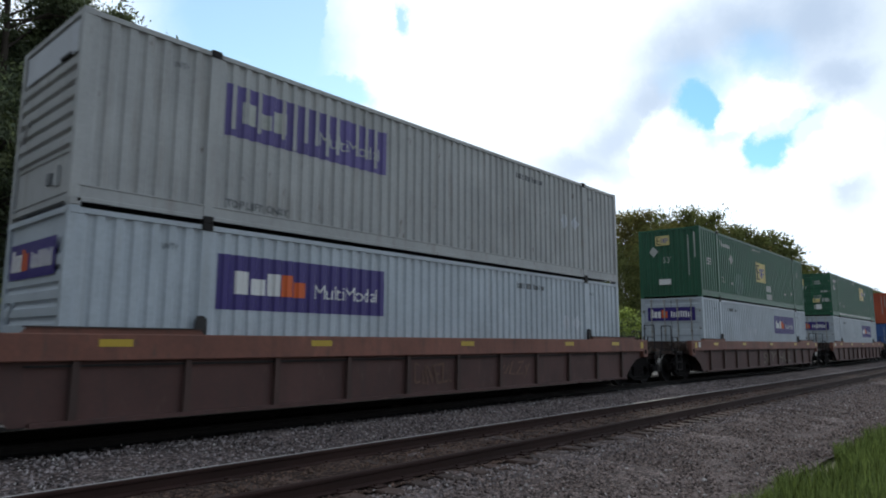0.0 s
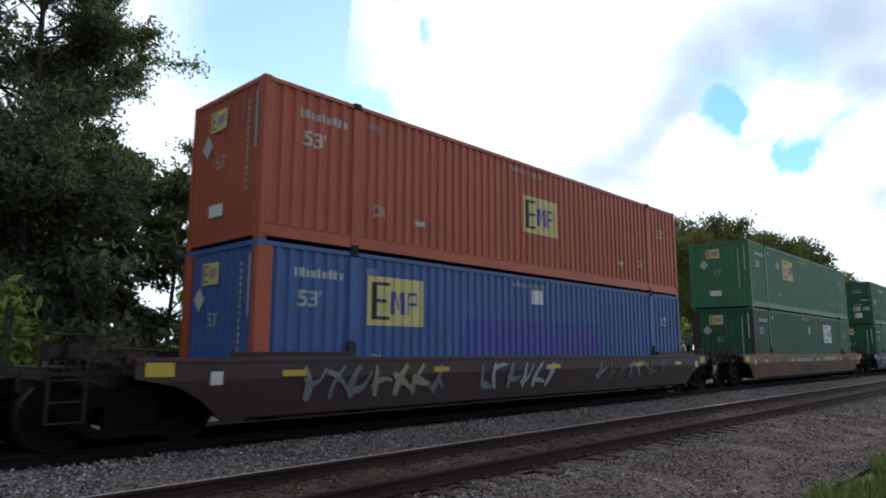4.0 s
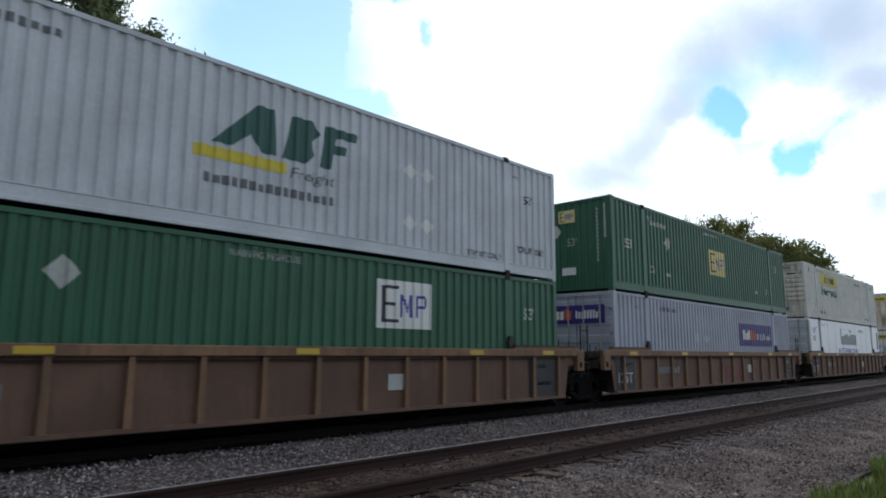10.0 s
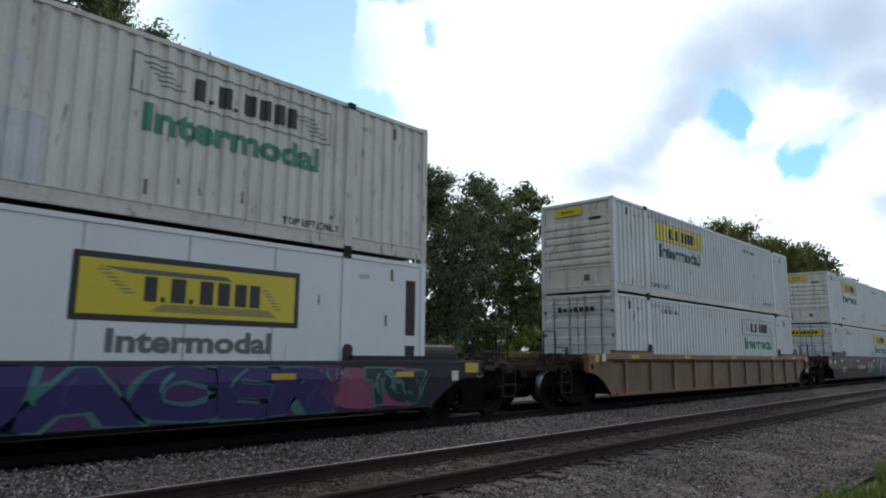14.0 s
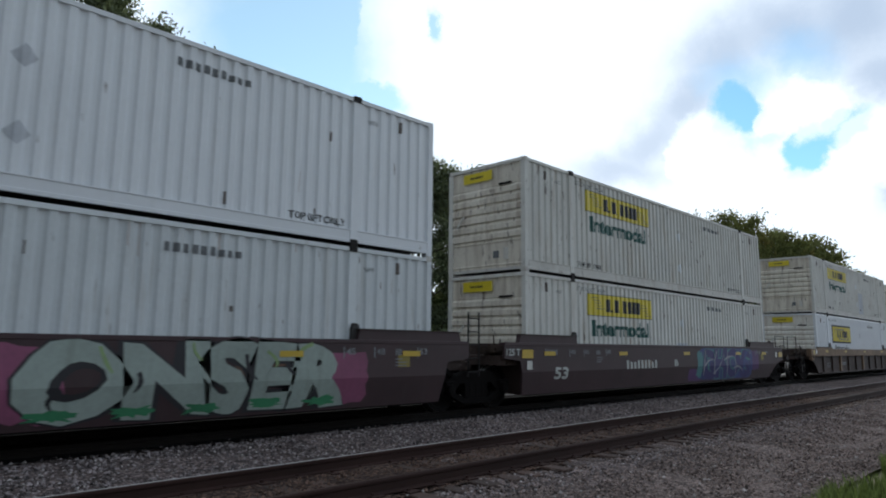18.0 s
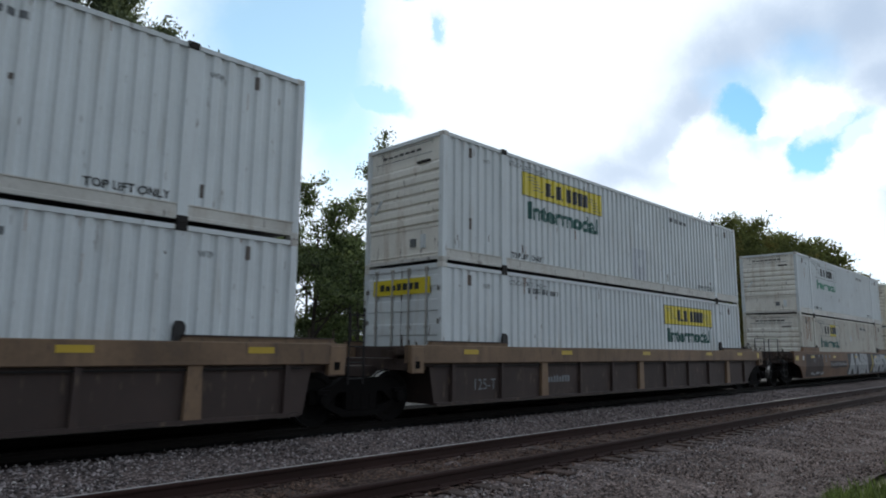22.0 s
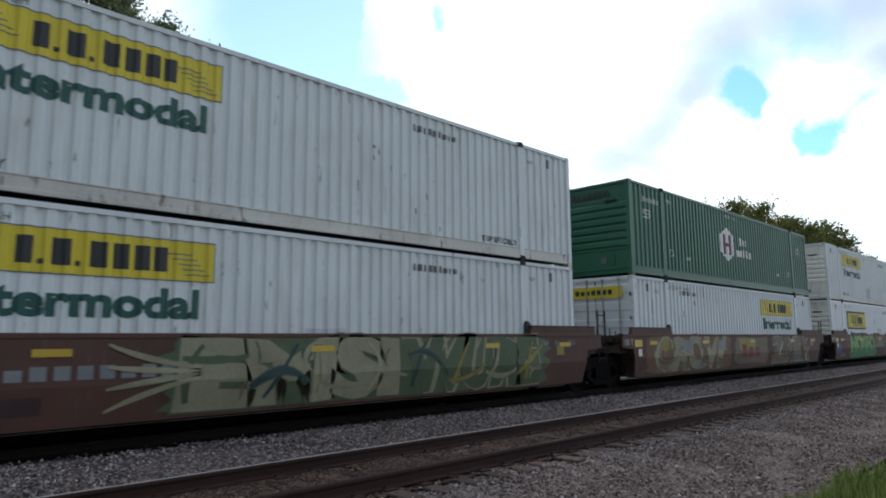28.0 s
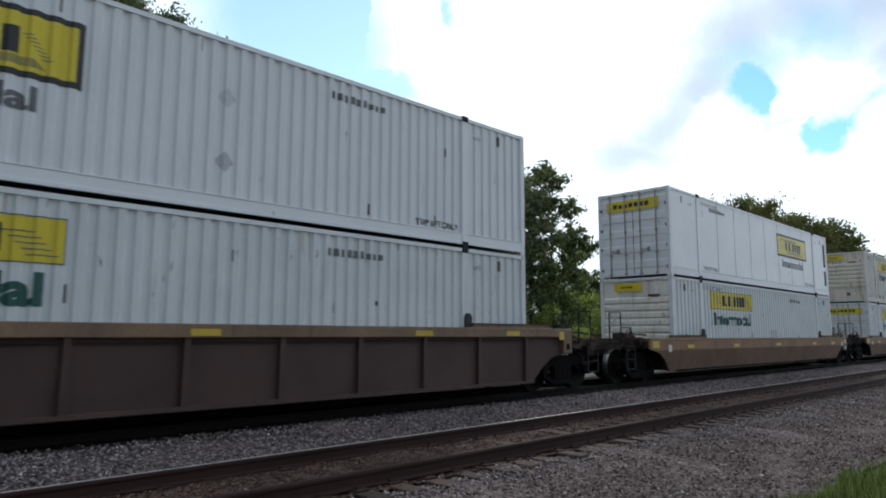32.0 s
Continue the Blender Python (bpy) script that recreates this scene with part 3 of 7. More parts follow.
# sunlit ground past the train, made by a paler strip of stone
bed5 = sheet("sunlit_strip", spaced(-20, 90, 160), spaced(15.95, 18.4, 10), 0.02, 0.04, "ballast_sunlit", 23)
tagged(bed5, "gravel strip beyond the train's track, sunlight put into its pale colour", "gravel", kind="structure")

# sheet of near-black stone laid where the train's shade falls
bed4 = sheet("ballast_bed_shaded", spaced(-30, 200, 230), spaced(9.85, 15.9, 36), 0.03, 0.03, "ballast_shaded", 19)
tagged(bed4, "ballast under the train, its shade put into a near-black colour", "ballast", kind="structure")


def rail_profile(bm, x0, x1, z):
    half = [(0.070, z - 0.172), (0.070, z - 0.160), (0.012, z - 0.140), (0.009, z - 0.055), (0.036, z - 0.042), (0.037, z - 0.012), (0.028, z)]
    out = half + [(-y, zz) for y, zz in half[::-1]]
    a = [bm.verts.new((x0, y, zz)) for y, zz in out]
    b = [bm.verts.new((x1, y, zz)) for y, zz in out]
    for i in range(len(out)):
        j = (i + 1) % len(out)
        bm.faces.new((a[i], a[j], b[j], b[i]))


def track(name, label, yc, ztop, tie_rows, wood="tie", iron="rail_side", head="rail_top"):
    t = thing(name, label, "railway track", kind="structure")
    t.location = (0, yc, 0)
    me = shared(("rail", ztop), iron, lambda bm: rail_profile(bm, -80, 900, ztop))
    strip = lambda bm: box(bm, -80, 900, -0.02, 0.02, ztop, ztop + 0.003)
    for s in (-1, 1):
        r = part("rail", me, t, "brown rusty steel rail", (0, s * 0.755, 0))
        part("rail_head", shared(("railhead", ztop), head if s > 0 else iron, strip), r, "worn running surface of the rail")
    tie = shared(("tie", ztop), wood, lambda bm: bmesh.ops.bevel(box(bm, -0.115, 0.115, -1.3, 1.3, ztop - 0.35, ztop - 0.178), geom=bm.edges[:], offset=0.012, affect="EDGES"))
    plate = shared(("tie_plate", ztop), iron, lambda bm: [box(bm, -0.09, 0.09, -0.17, 0.17, ztop - 0.178, ztop - 0.16), box(bm, -0.06, -0.03, -0.1, -0.075, ztop - 0.16, ztop - 0.13), box(bm, 0.03, 0.06, 0.075, 0.1, ztop - 0.16, ztop - 0.13)])
    rnd = random.Random(5)
    for i in range(tie_rows):
        x = -6 + i * 0.5 + rnd.uniform(-0.03, 0.03)
        k = part("tie", tie, t, "", (x, rnd.uniform(-0.04, 0.04), rnd.uniform(-0.012, 0.006), 0, 0, rnd.uniform(-1.2, 1.2)))
        if i < 90:
            for s in (-1, 1):
                part("tie_plate", plate, k, "", (0, s * 0.755, 0))

    def rest(bm):
        for i in range(900):
            x = -6 + (tie_rows + i) * 0.5
            box(bm, x - 0.115, x + 0.115, -1.3, 1.3, ztop - 0.35, ztop - 0.178)
    tagged(part("far_ties", shared(("far_ties", ztop), wood, rest), t, "weathered ties far along the line"), kind="stuff")
    return t


track("track_near", "empty track with rusty rails on weathered timber ties", NEAR_Y, NEAR_Z, 140)
# ties and rails here take the near-black tones that paint the shade
track("track_train", "track under the train in deep shade", TRACK_Y, 0.0, 90, "tie_shaded", "rail_shaded", "rail_shaded")


def scatter_stones(name, label, n, x0, x1, y0, y1, material, seed, skip=(), size=(0.018, 0.045), lift=0.0):
    g = np.random.default_rng(seed)
    octa = np.array([(1, 0, 0), (-1, 0, 0), (0, 1, 0), (0, -1, 0), (0, 0, 1), (0, 0, -1)], float)
    tri = np.array([(0, 2, 4), (2, 1, 4), (1, 3, 4), (3, 0, 4), (2, 0, 5), (1, 2, 5), (3, 1, 5), (0, 3, 5)])
    verts, faces = [], []
    k = 0
    xs = x0 + (x1 - x0) * g.random(n) ** 1.6
    ys = g.uniform(y0, y1, n)
    for x, y in zip(xs, ys):
        if any(a < y < b for a, b in skip):
            continue
        s = g.uniform(*size)
        v = octa * g.uniform(0.55, 1.25, (6, 3)) * s
        a = g.uniform(0, 6.28)
        c, d = math.cos(a), math.sin(a)
        v = v @ np.array([[c, d, 0], [-d, c, 0], [0, 0, 0.8]]) + g.normal(0, 0.15 * s, (6, 3))
        v += (x, y, ground_height(x, y) + 0.012 + lift + g.uniform(-0.01, 0.012))
        verts.extend(map(tuple, v))
        faces.extend(map(tuple, tri + k))
        k += 6
    ob = new(name, raw_mesh(name, verts, faces, material))
    return tagged(ob, label, "gravel", kind="stuff")


scatter_stones("loose_stones", "loose grey crushed stones lying on the ballast", 27000, 1.2, 34, 5.0, 10.0, "stones", 1, skip=((5.6, 7.75),), size=(0.012, 0.033))
scatter_stones("verge_stones", "loose brownish crushed stones along the verge", 26000, 2.5, 34, 2.5, 5.6, "stones_warm", 3, size=(0.012, 0.03))
scatter_stones("pale_stones", "scattered pale stones among the ballast", 1500, 1.5, 30, 2.8, 9.9, "stones_pale", 4, skip=((5.8, 7.6),), size=(0.014, 0.03), lift=0.012)
scatter_stones("loose_brown_stones", "loose rust-brown stones between the rails", 10000, 1.2, 26, 5.7, 7.7, "stones_brown", 2, size=(0.012, 0.032), lift=0.014, skip=((5.85, 6.05), (7.35, 7.55)))

# ---- containers ----
CL, CW, CH = 16.154, 2.591, 2.896
PITCH = 0.25
POSTS = (2.05, 14.10)
SECTIONS = ((0.13, 1.97), (2.13, 14.02), (14.18, 16.03))
CREST, GROOVE = 0.014, 0.053
STEPS = ((0.0, CREST), (0.095, CREST), (0.135, GROOVE), (0.21, GROOVE), (0.25, CREST))


def breaks(style):
    """Points (x, y) along the side: crests and grooves of the sheet, flat at the posts."""
    out = []
    for a, b in SECTIONS:
        if style == "flat":
            out += [(a, 0.02), (b, 0.02)]
            continue
        n = max(1, round((b - a) / PITCH))
        k = (b - a) / n / PITCH
        for i in range(n):
            for s, y in STEPS[:-1]:
                out.append((a + i * PITCH * k + s * k, y))
        out.append((b, CREST))
    return out


PROFILE = {s: breaks(s) for s in ("corrugated", "flat")}


def side_y(style, x):
    pts = PROFILE[style]
    for (a, ya), (b, yb) in zip(pts, pts[1:]):
        if a <= x <= b:
            if b - a < 1e-6:
                return ya
            if any(abs(a - e) < 1e-6 for _, e in SECTIONS[:2]):
                return 0.004
            return ya + (yb - ya) * (x - a) / (b - a)
    return 0.02


def side_sheet(bm, style):
    for a, b in SECTIONS:
        pts = [p for p in PROFILE[style] if a - 1e-6 <= p[0] <= b + 1e-6]
        lo = [bm.verts.new((x, y, 0.30)) for x, y in pts]
        hi = [bm.verts.new((x, y, 2.80)) for x, y in pts]
        for i in range(len(pts) - 1):
            bm.faces.new((lo[i], lo[i + 1], hi[i + 1], hi[i]))
        # thickness behind
        bl, bh = [bm.verts.new((x, y + 0.012, z)) for (x, y), z in ((pts[0], 0.30), (pts[0], 2.80))]
        cl, ch = [bm.verts.new((x, y + 0.012, z)) for (x, y), z in ((pts[-1], 0.30), (pts[-1], 2.80))]
        bm.faces.new((lo[0], hi[0], bh, bl))
        bm.faces.new((lo[-1], cl, ch, hi[-1]))


def on_side(bm, style, x0, x1, z0, z1, lift=0.005):
    """A painted patch that follows the sheet."""
    xs = [x0] + [x for x, _ in PROFILE[style] if x0 + 0.004 < x < x1 - 0.004] + [x1]
    lo = [bm.verts.new((x, side_y(style, x) - lift, z0)) for x in xs]
    hi = [bm.verts.new((x, side_y(style, x) - lift, z1)) for x in xs]
    for i in range(len(xs) - 1):
        bm.faces.new((lo[i], lo[i + 1], hi[i + 1], hi[i]))


def poly_on_side(bm, style, pts, lift=0.006):
    """Any flat outline in x and z, cut along the sheet's folds and laid on it."""
    f = bm.faces.new([bm.verts.new((x, 0, z)) for x, z in pts])
    fold(bm, style, lift, [f])


def fold(bm, style, lift, faces=None):
    xs = [v.co.x for v in bm.verts]
    a, b = min(xs), max(xs)
    if style is None:
        for v in bm.verts:
            v.co.y = -lift
        return
    for x, _ in PROFILE[style]:
        if a < x < b:
            bmesh.ops.bisect_plane(bm, geom=bm.verts[:] + bm.edges[:] + bm.faces[:], plane_co=(x, 0, 0), plane_no=(1, 0, 0))
    for v in bm.verts:
        v.co.y = side_y(style, v.co.x) - lift


GLYPHS = {}


def text_outline(body, bold=0.0, spacing=1.0, shear=0.0):
    """The words as a flat mesh one unit high, from the built-in font: vertices, faces, width."""
    k = (body, bold, spacing, shear)
    if k not in GLYPHS:
        cu = bpy.data.curves.new("words", "FONT")
        cu.body, cu.offset, cu.space_character, cu.shear = body, bold, spacing, shear
        cu.resolution_u = 3
        ob = bpy.data.objects.new("words", cu)
        me = ob.to_mesh()
        v = np.array([p.co[:2] for p in me.vertices]) if len(me.vertices) else np.zeros((1, 2))
        f = [tuple(p.vertices) for p in me.polygons]
        ob.to_mesh_clear()
        bpy.data.objects.remove(ob)
        bpy.data.curves.remove(cu)
        lo, hi = v.min(0), v.max(0)
        GLYPHS[k] = ((v - lo) / np.maximum(hi - lo, 1e-6), f)
    return GLYPHS[k]


def words(bm, body, x0, x1, z0, z1, style, lift=0.007, bold=0.0, shear=0.0, end=False):
    """Lettering fitted into a rectangle of the side (or of the leading end, where x runs across it)."""
    v, f = text_outline(body, bold, 1.0, shear)
    vs = [bm.verts.new((x0 + (x1 - x0) * a, 0, z0 + (z1 - z0) * b)) for a, b in v]
    for p in f:
        try:
            bm.faces.new([vs[i] for i in p])
        except ValueError:
            pass
    fold(bm, style, lift)


def bars(bm, style, x0, x1, z0, z1, n, gap=0.3, lift=0.007, seed=1):
    """Plain bars in the place of unreadable or private writing."""
    r = random.Random(seed)
    w = (x1 - x0) / n
    for i in range(n):
        t = 1.0 if r.random() < 0.75 else 0.8
        on_side(bm, style, x0 + i * w, x0 + (i + 1 - gap) * w, z0, z0 + (z1 - z0) * t, lift) if style else flat_rect(bm, x0 + i * w, x0 + (i + 1 - gap) * w, z0, z0 + (z1 - z0) * t, lift)


def flat_rect(bm, x0, x1, z0, z1, lift=0.004):
    bm.faces.new([bm.verts.new(p) for p in ((x0, -lift, z0), (x1, -lift, z0), (x1, -lift, z1), (x0, -lift, z1))])


END = Matrix(((0, 1, 0, 0), (-1, 0, 0, CW), (0, 0, 1, 0), (0, 0, 0, 1)))   # a plane drawn in x, z laid on the leading end


def across(bm, prof, x0, x1, back=0.09):
    """A folded sheet: outline of (y, z) drawn across from x0 to x1, closed behind."""
    out = list(prof) + [(back, prof[-1][1]), (back, prof[0][1])]
    a = [bm.verts.new((x0, y, z)) for y, z in out]
    b = [bm.verts.new((x1, y, z)) for y, z in out]
    bm.faces.new(a)
    bm.faces.new(b[::-1])
    for i in range(len(out)):
        j = (i + 1) % len(out)
        bm.faces.new((a[j], a[i], b[i], b[j]))


def nose_wall(bm):
    """Closed end: flat header, horizontal folds, flat kick panel; drawn in end space (x across, y in)."""
    prof = [(0.055, 0.10), (0.055, 0.20), (0.03, 0.21), (0.03, 0.24), (0.05, 0.25), (0.05, 0.79), (0.03, 0.80), (0.03, 0.83), (0.055, 0.84)]
    z = 0.88
    for i in range(6):
        prof += [(0.06, z), (0.012, z + 0.03), (0.012, z + 0.15), (0.06, z + 0.21)]
        z += 0.235
    prof += [(0.05, 2.30), (0.05, 2.82)]
    across(bm, prof, 0.12, CW - 0.12)


def plain_wall(bm):
    """Closed end of vertical folds."""
    x = 0.10
    while x < CW - 0.2:
        for (s, y), (s2, y2) in zip(STEPS, STEPS[1:]):
            bm.faces.new([bm.verts.new(p) for p in ((x + s, y, 0.12), (x + s2, y2, 0.12), (x + s2, y2, 2.80), (x + s, y, 2.80))])
        x += PITCH
    box(bm, 0.08, CW - 0.08, 0.07, 0.1, 0.10, 2.85)


def door_leaf(bm):
    w = CW / 2 - 0.11
    prof = [(0.03, 0.12)]
    for z in (0.30, 0.82, 1.34, 1.86, 2.38):
        prof += [(0.03, z), (0.014, z + 0.03), (0.014, z + 0.24), (0.03, z + 0.27)]
    prof += [(0.03, 2.78)]
    across(bm, prof, 0, w, 0.075)


def lock_rod(bm):
    tube(bm, (0, -0.012, 0.08), (0, -0.012, 2.82), 0.024, n=8)
    for z in (0.1, 0.75, 1.5, 2.2, 2.76):
        box(bm, -0.045, 0.045, -0.028, 0.03, z, z + 0.06)


def rod_handle(bm):
    tube(bm, (0.0, -0.03, 0.92), (0.34, -0.035, 0.90), 0.014, n=6)
    box(bm, 0.24, 0.32, -0.02, 0.03, 0.84, 0.98)


def roof_panel(bm):
    xs = [0.1 + i * (CL - 0.2) / 60 for i in range(61)]
    for i, (a, b) in enumerate(zip(xs, xs[1:])):
        z = CH - 0.02 - (0.015 if i % 2 else 0.0)
        bm.faces.new([bm.verts.new(p) for p in ((a, 0.03, z), (b, 0.03, z), (b, CW - 0.03, z), (a, CW - 0.03, z))])
    box(bm, 0.1, CL - 0.1, 0.03, CW - 0.03, CH - 0.06, CH - 0.045)


def cont_frame(c, paint, style, end, door_paint, mid_dark):
    """The box itself: sheets, rails, posts, castings, ends."""
    sheet_me = shared(("side_panel", style), paint, lambda bm: side_sheet(bm, style))
    part("side_panel", sheet_me, c)
    turn = pose(CL, CW, 0, 0, 0, 180)
    part("side_panel", sheet_me, c, "", turn)
    if style == "flat":
        for x in (3.6, 5.1, 6.6, 8.1, 9.6, 11.1, 12.6):
            part("seam", shared("seam", "silver", lambda bm: box(bm, -0.014, 0.014, 0.0165, 0.0195, 0.303, 2.797)), c, "", (x, 0, 0))
        # flat black plates in place of the dark inside open slots
        for z0, z1 in ((0.5, 1.2), (1.4, 2.5)):
            part("vent_slot", shared(("vent_slot", z0), "dark", lambda bm: box(bm, 15.62, 15.88, 0.014, 0.0195, z0, z1)), c, "flat black plate drawn as an open slot near the end post")
    worn = "white_grimed" if paint in ("white", "dirty_white", "rusty_white") else paint
    bot = shared("bottom_rail", worn, lambda bm: across(bm, [(-0.004, 0.06), (-0.004, 0.118), (0.010, 0.124), (0.010, 0.275), (-0.002, 0.285), (-0.002, 0.303)], 0.10, CL - 0.10, 0.06))
    top = shared("top_rail", paint, lambda bm: box(bm, 0.10, CL - 0.10, 0.0, 0.065, 2.795, 2.872))
    post = shared("corner_post", paint, lambda bm: box(bm, 0.0, 0.13, 0.0, 0.13, 0.115, 2.79))
    mid = shared("lift_post", mid_dark or paint, lambda bm: box(bm, -0.085, 0.085, -0.004, 0.07, 0.115, 2.79))
    cast = shared("corner_casting", worn, lambda bm: bmesh.ops.bevel(box(bm, -0.003, 0.16, -0.004, 0.16, 0.0, 0.118), geom=bm.edges[:], offset=0.012, affect="EDGES"))
    lift = shared("lift_casting", "casting", lambda bm: bmesh.ops.bevel(box(bm, -0.09, 0.09, -0.03, 0.13, 0.0, 0.118), geom=bm.edges[:], offset=0.012, affect="EDGES"))
    for m in (None, turn):
        part("bottom_rail", bot, c, "", m)
        part("top_rail", top, c, "", m)
    for x, y, r in ((0, 0, 0), (CL, CW, 180), (0, CW, -90), (CL, 0, 90)):
        part("corner_post", post, c, "", (x, y, 0, 0, 0, r))
        part("corner_casting", cast, c, "", (x, y, 0, 0, 0, r))
        part("corner_casting", cast, c, "", (x, y, CH - 0.118, 0, 0, r))
    for x in POSTS:
        for y, r in ((0, 0), (CW, 180)):
            k = part("lift_post", mid, c, "", (x, y, 0, 0, 0, r))
            part("lift_casting", lift, k, "dark steel lifting casting", (0, 0, 0.0))
            part("lift_casting", lift, k, "dark steel lifting casting", (0, 0, CH - 0.112))
    part("roof", shared("roof", paint, roof_panel), c)
    part("floor", shared("floor", "dark", lambda bm: box(bm, 0.1, CL - 0.1, 0.1, CW - 0.1, 0.1, 0.16)), c)
    back = Matrix(((0, -1, 0, CL), (1, 0, 0, 0), (0, 0, 1, 0), (0, 0, 0, 1)))
    if end == "door":
        hinge = shared("hinge", "steel", lambda bm: [box(bm, -0.03, 0.06, 0.0, 0.03, 0, 0.09), tube(bm, (0.0, 0.0, -0.01), (0.0, 0.0, 0.1), 0.018, n=6)])
        leaf = shared("door", door_paint, door_leaf)
        rod = shared("lock_rod", paint if paint in ("green", "light_green") else "rod_worn", lock_rod)
        hand = shared("handle", "steel", rod_handle)
        for i, x in enumerate((0.10, CW / 2 + 0.01)):
            d = part("door", leaf, c, "rust-stained cargo door" if door_paint in ("rust_door", "rust_heavy") else "", END @ pose(x, 0, 0))
            for rx in (0.36, 0.92) if i == 0 else (0.26, 0.82):
                k = part("lock_rod", rod, d, "vertical steel locking rod", (rx, 0.0, 0))
            part("handle", hand, d, "steel door handle", (0.36 if i == 0 else 0.26, 0, 0))
            for z in (0.25, 0.95, 1.6, 2.3):
                part("hinge", hinge, d, "", (0.0 if i == 0 else CW / 2 - 0.13, 0, z))
        if door_paint in ("rust_door", "rust_heavy"):
            for q, (a, b, z0, z1) in enumerate(((0.25, 1.1, 0.3, 1.7), (0.2, 0.9, 1.75, 2.1), (1.55, 2.4, 0.25, 1.35), (1.9, 2.45, 1.3, 2.2))):
                out = cloud_shape(a, b, z0, z1, 700 + q + (10 if door_paint == "rust_door" else 0), 40, 0.3)
                part("rust_stain", shared(("rust_stain", q, door_paint), "rust_faint" if door_paint == "rust_door" else "rust_blot", lambda bm: bm.faces.new([bm.verts.new((x, 0, z)) for x, z in out])), c, "brown rust stain on a door", END @ pose(0, 0.0105 - 0.0006 * q, 0))
        part("door_seal", shared("door_seal", "dark", lambda bm: box(bm, CW / 2 - 0.012, CW / 2 + 0.012, 0.022, 0.05, 0.12, 2.78)), c, "black rubber seal between the doors", END)
        part("door_header", shared("door_header", paint, lambda bm: box(bm, 0.1, CW - 0.1, 0.0, 0.1, 2.78, 2.885)), c, "", END)
        part("door_sill", shared("door_sill", paint, lambda bm: box(bm, 0.1, CW - 0.1, 0.0, 0.1, 0.07, 0.14)), c, "", END)
    else:
        wall = nose_wall if end == "nose" else plain_wall
        part("end_wall", shared(("end_wall", end), door_paint or paint, wall), c, "", END)
        part("end_header", shared("end_header", paint, lambda bm: box(bm, 0.1, CW - 0.1, 0.0, 0.1, 2.80, 2.885)), c, "", END)
        part("end_sill", shared("end_sill", worn, lambda bm: box(bm, 0.1, CW - 0.1, 0.0, 0.1, 0.07, 0.14)), c, "", END)
        if end == "nose":
            part("vent_box", shared("vent_box", "grey_ink", lambda bm: box(bm, 1.55, 1.72, 0.015, 0.05, 0.4, 0.58)), c, "small document holder on the end wall", END)
            part("latch_plate", shared("latch_plate", paint, lambda bm: box(bm, 1.9, 2.02, 0.0, 0.05, 0.35, 0.65)), c, "", END)
            part("grab_bar", shared("grab_bar", "casting", lambda bm: box(bm, 1.75, 2.15, 0.0, 0.05, 2.28, 2.33)), c, "dark step bar", END)
            part("vent_flap", shared("vent_flap", paint, lambda bm: tube(bm, (0.3, 0.01, 1.3), (0.55, 0.01, 1.6), 0.03, n=6)), c, "", END)
    part("end_wall", shared(("end_wall", "plain"), paint, plain_wall), c, "", back)


FINE = ("number_mark", "stencil", "name_mark", "number_strip", "tape_strip", "size_mark", "lettering", "scroll")


def decal(name, c, key, material, build, label="", at=None):
    ob = part(name, shared(key, material, build), c, label, at)
    return tagged(ob, label, kind="stuff") if name in FINE else ob


def end_logo(c, kind, x0=0.35, x1=None, z0=2.36, z1=2.72, deep=-0.006):
    """Nameplate on the leading end."""
    x1 = CW - 0.35 if x1 is None else x1
    at = END @ pose(0, deep, 0)
    if kind == "yellow":
        p = decal("nameplate", c, ("endplate", x0, z0), "yellow", lambda bm: flat_rect(bm, x0, x1, z0, z1), "yellow nameplate with dark bars", at)
        decal("name_mark", p, ("endbars", x0, z0), "ink", lambda bm: bars(bm, None, x0 + 0.25, x1 - 0.3, z0 + 0.1, z1 - 0.1, 7, 0.25), "", None)
    elif kind == "white":
        p = decal("nameplate", c, ("endplateline", x0, z0), "grey_ink", lambda bm: [flat_rect(bm, x0, x1, z0, z0 + 0.015), flat_rect(bm, x0, x1, z1, z1 + 0.015)], "outlined nameplate with dark bars", at)
        decal("name_mark", p, ("endbars", x0, z0), "ink", lambda bm: bars(bm, None, x0 + 0.25, x1 - 0.3, z0 + 0.1, z1 - 0.1, 7, 0.25), "", None)
    elif kind == "purple":
        p = decal("nameplate", c, ("endpurple", x0, z0), "purple", lambda bm: flat_rect(bm, x0, x1, z0, z1), "purple nameplate with white and orange bars", at)
        w = x1 - x0
        decal("name_mark", p, ("endpw", x0, z0), "white_ink", lambda bm: [bars(bm, None, x0 + 0.06 * w, x0 + 0.3 * w, z0 + 0.12, z1 - 0.1, 3, 0.2), bars(bm, None, x0 + 0.5 * w, x0 + 0.95 * w, z0 + 0.14, z1 - 0.16, 9, 0.4)])
        decal("name_mark", p, ("endpo", x0, z0), "orange_ink", lambda bm: bars(bm, None, x0 + 0.3 * w, x0 + 0.44 * w, z0 + 0.12, z1 - 0.1, 2, 0.2))
    elif kind == "square":
        emblem_plate(c, None, 0.75, 1.35, 2.2, 2.6, "pale_yellow", "E_end", at)


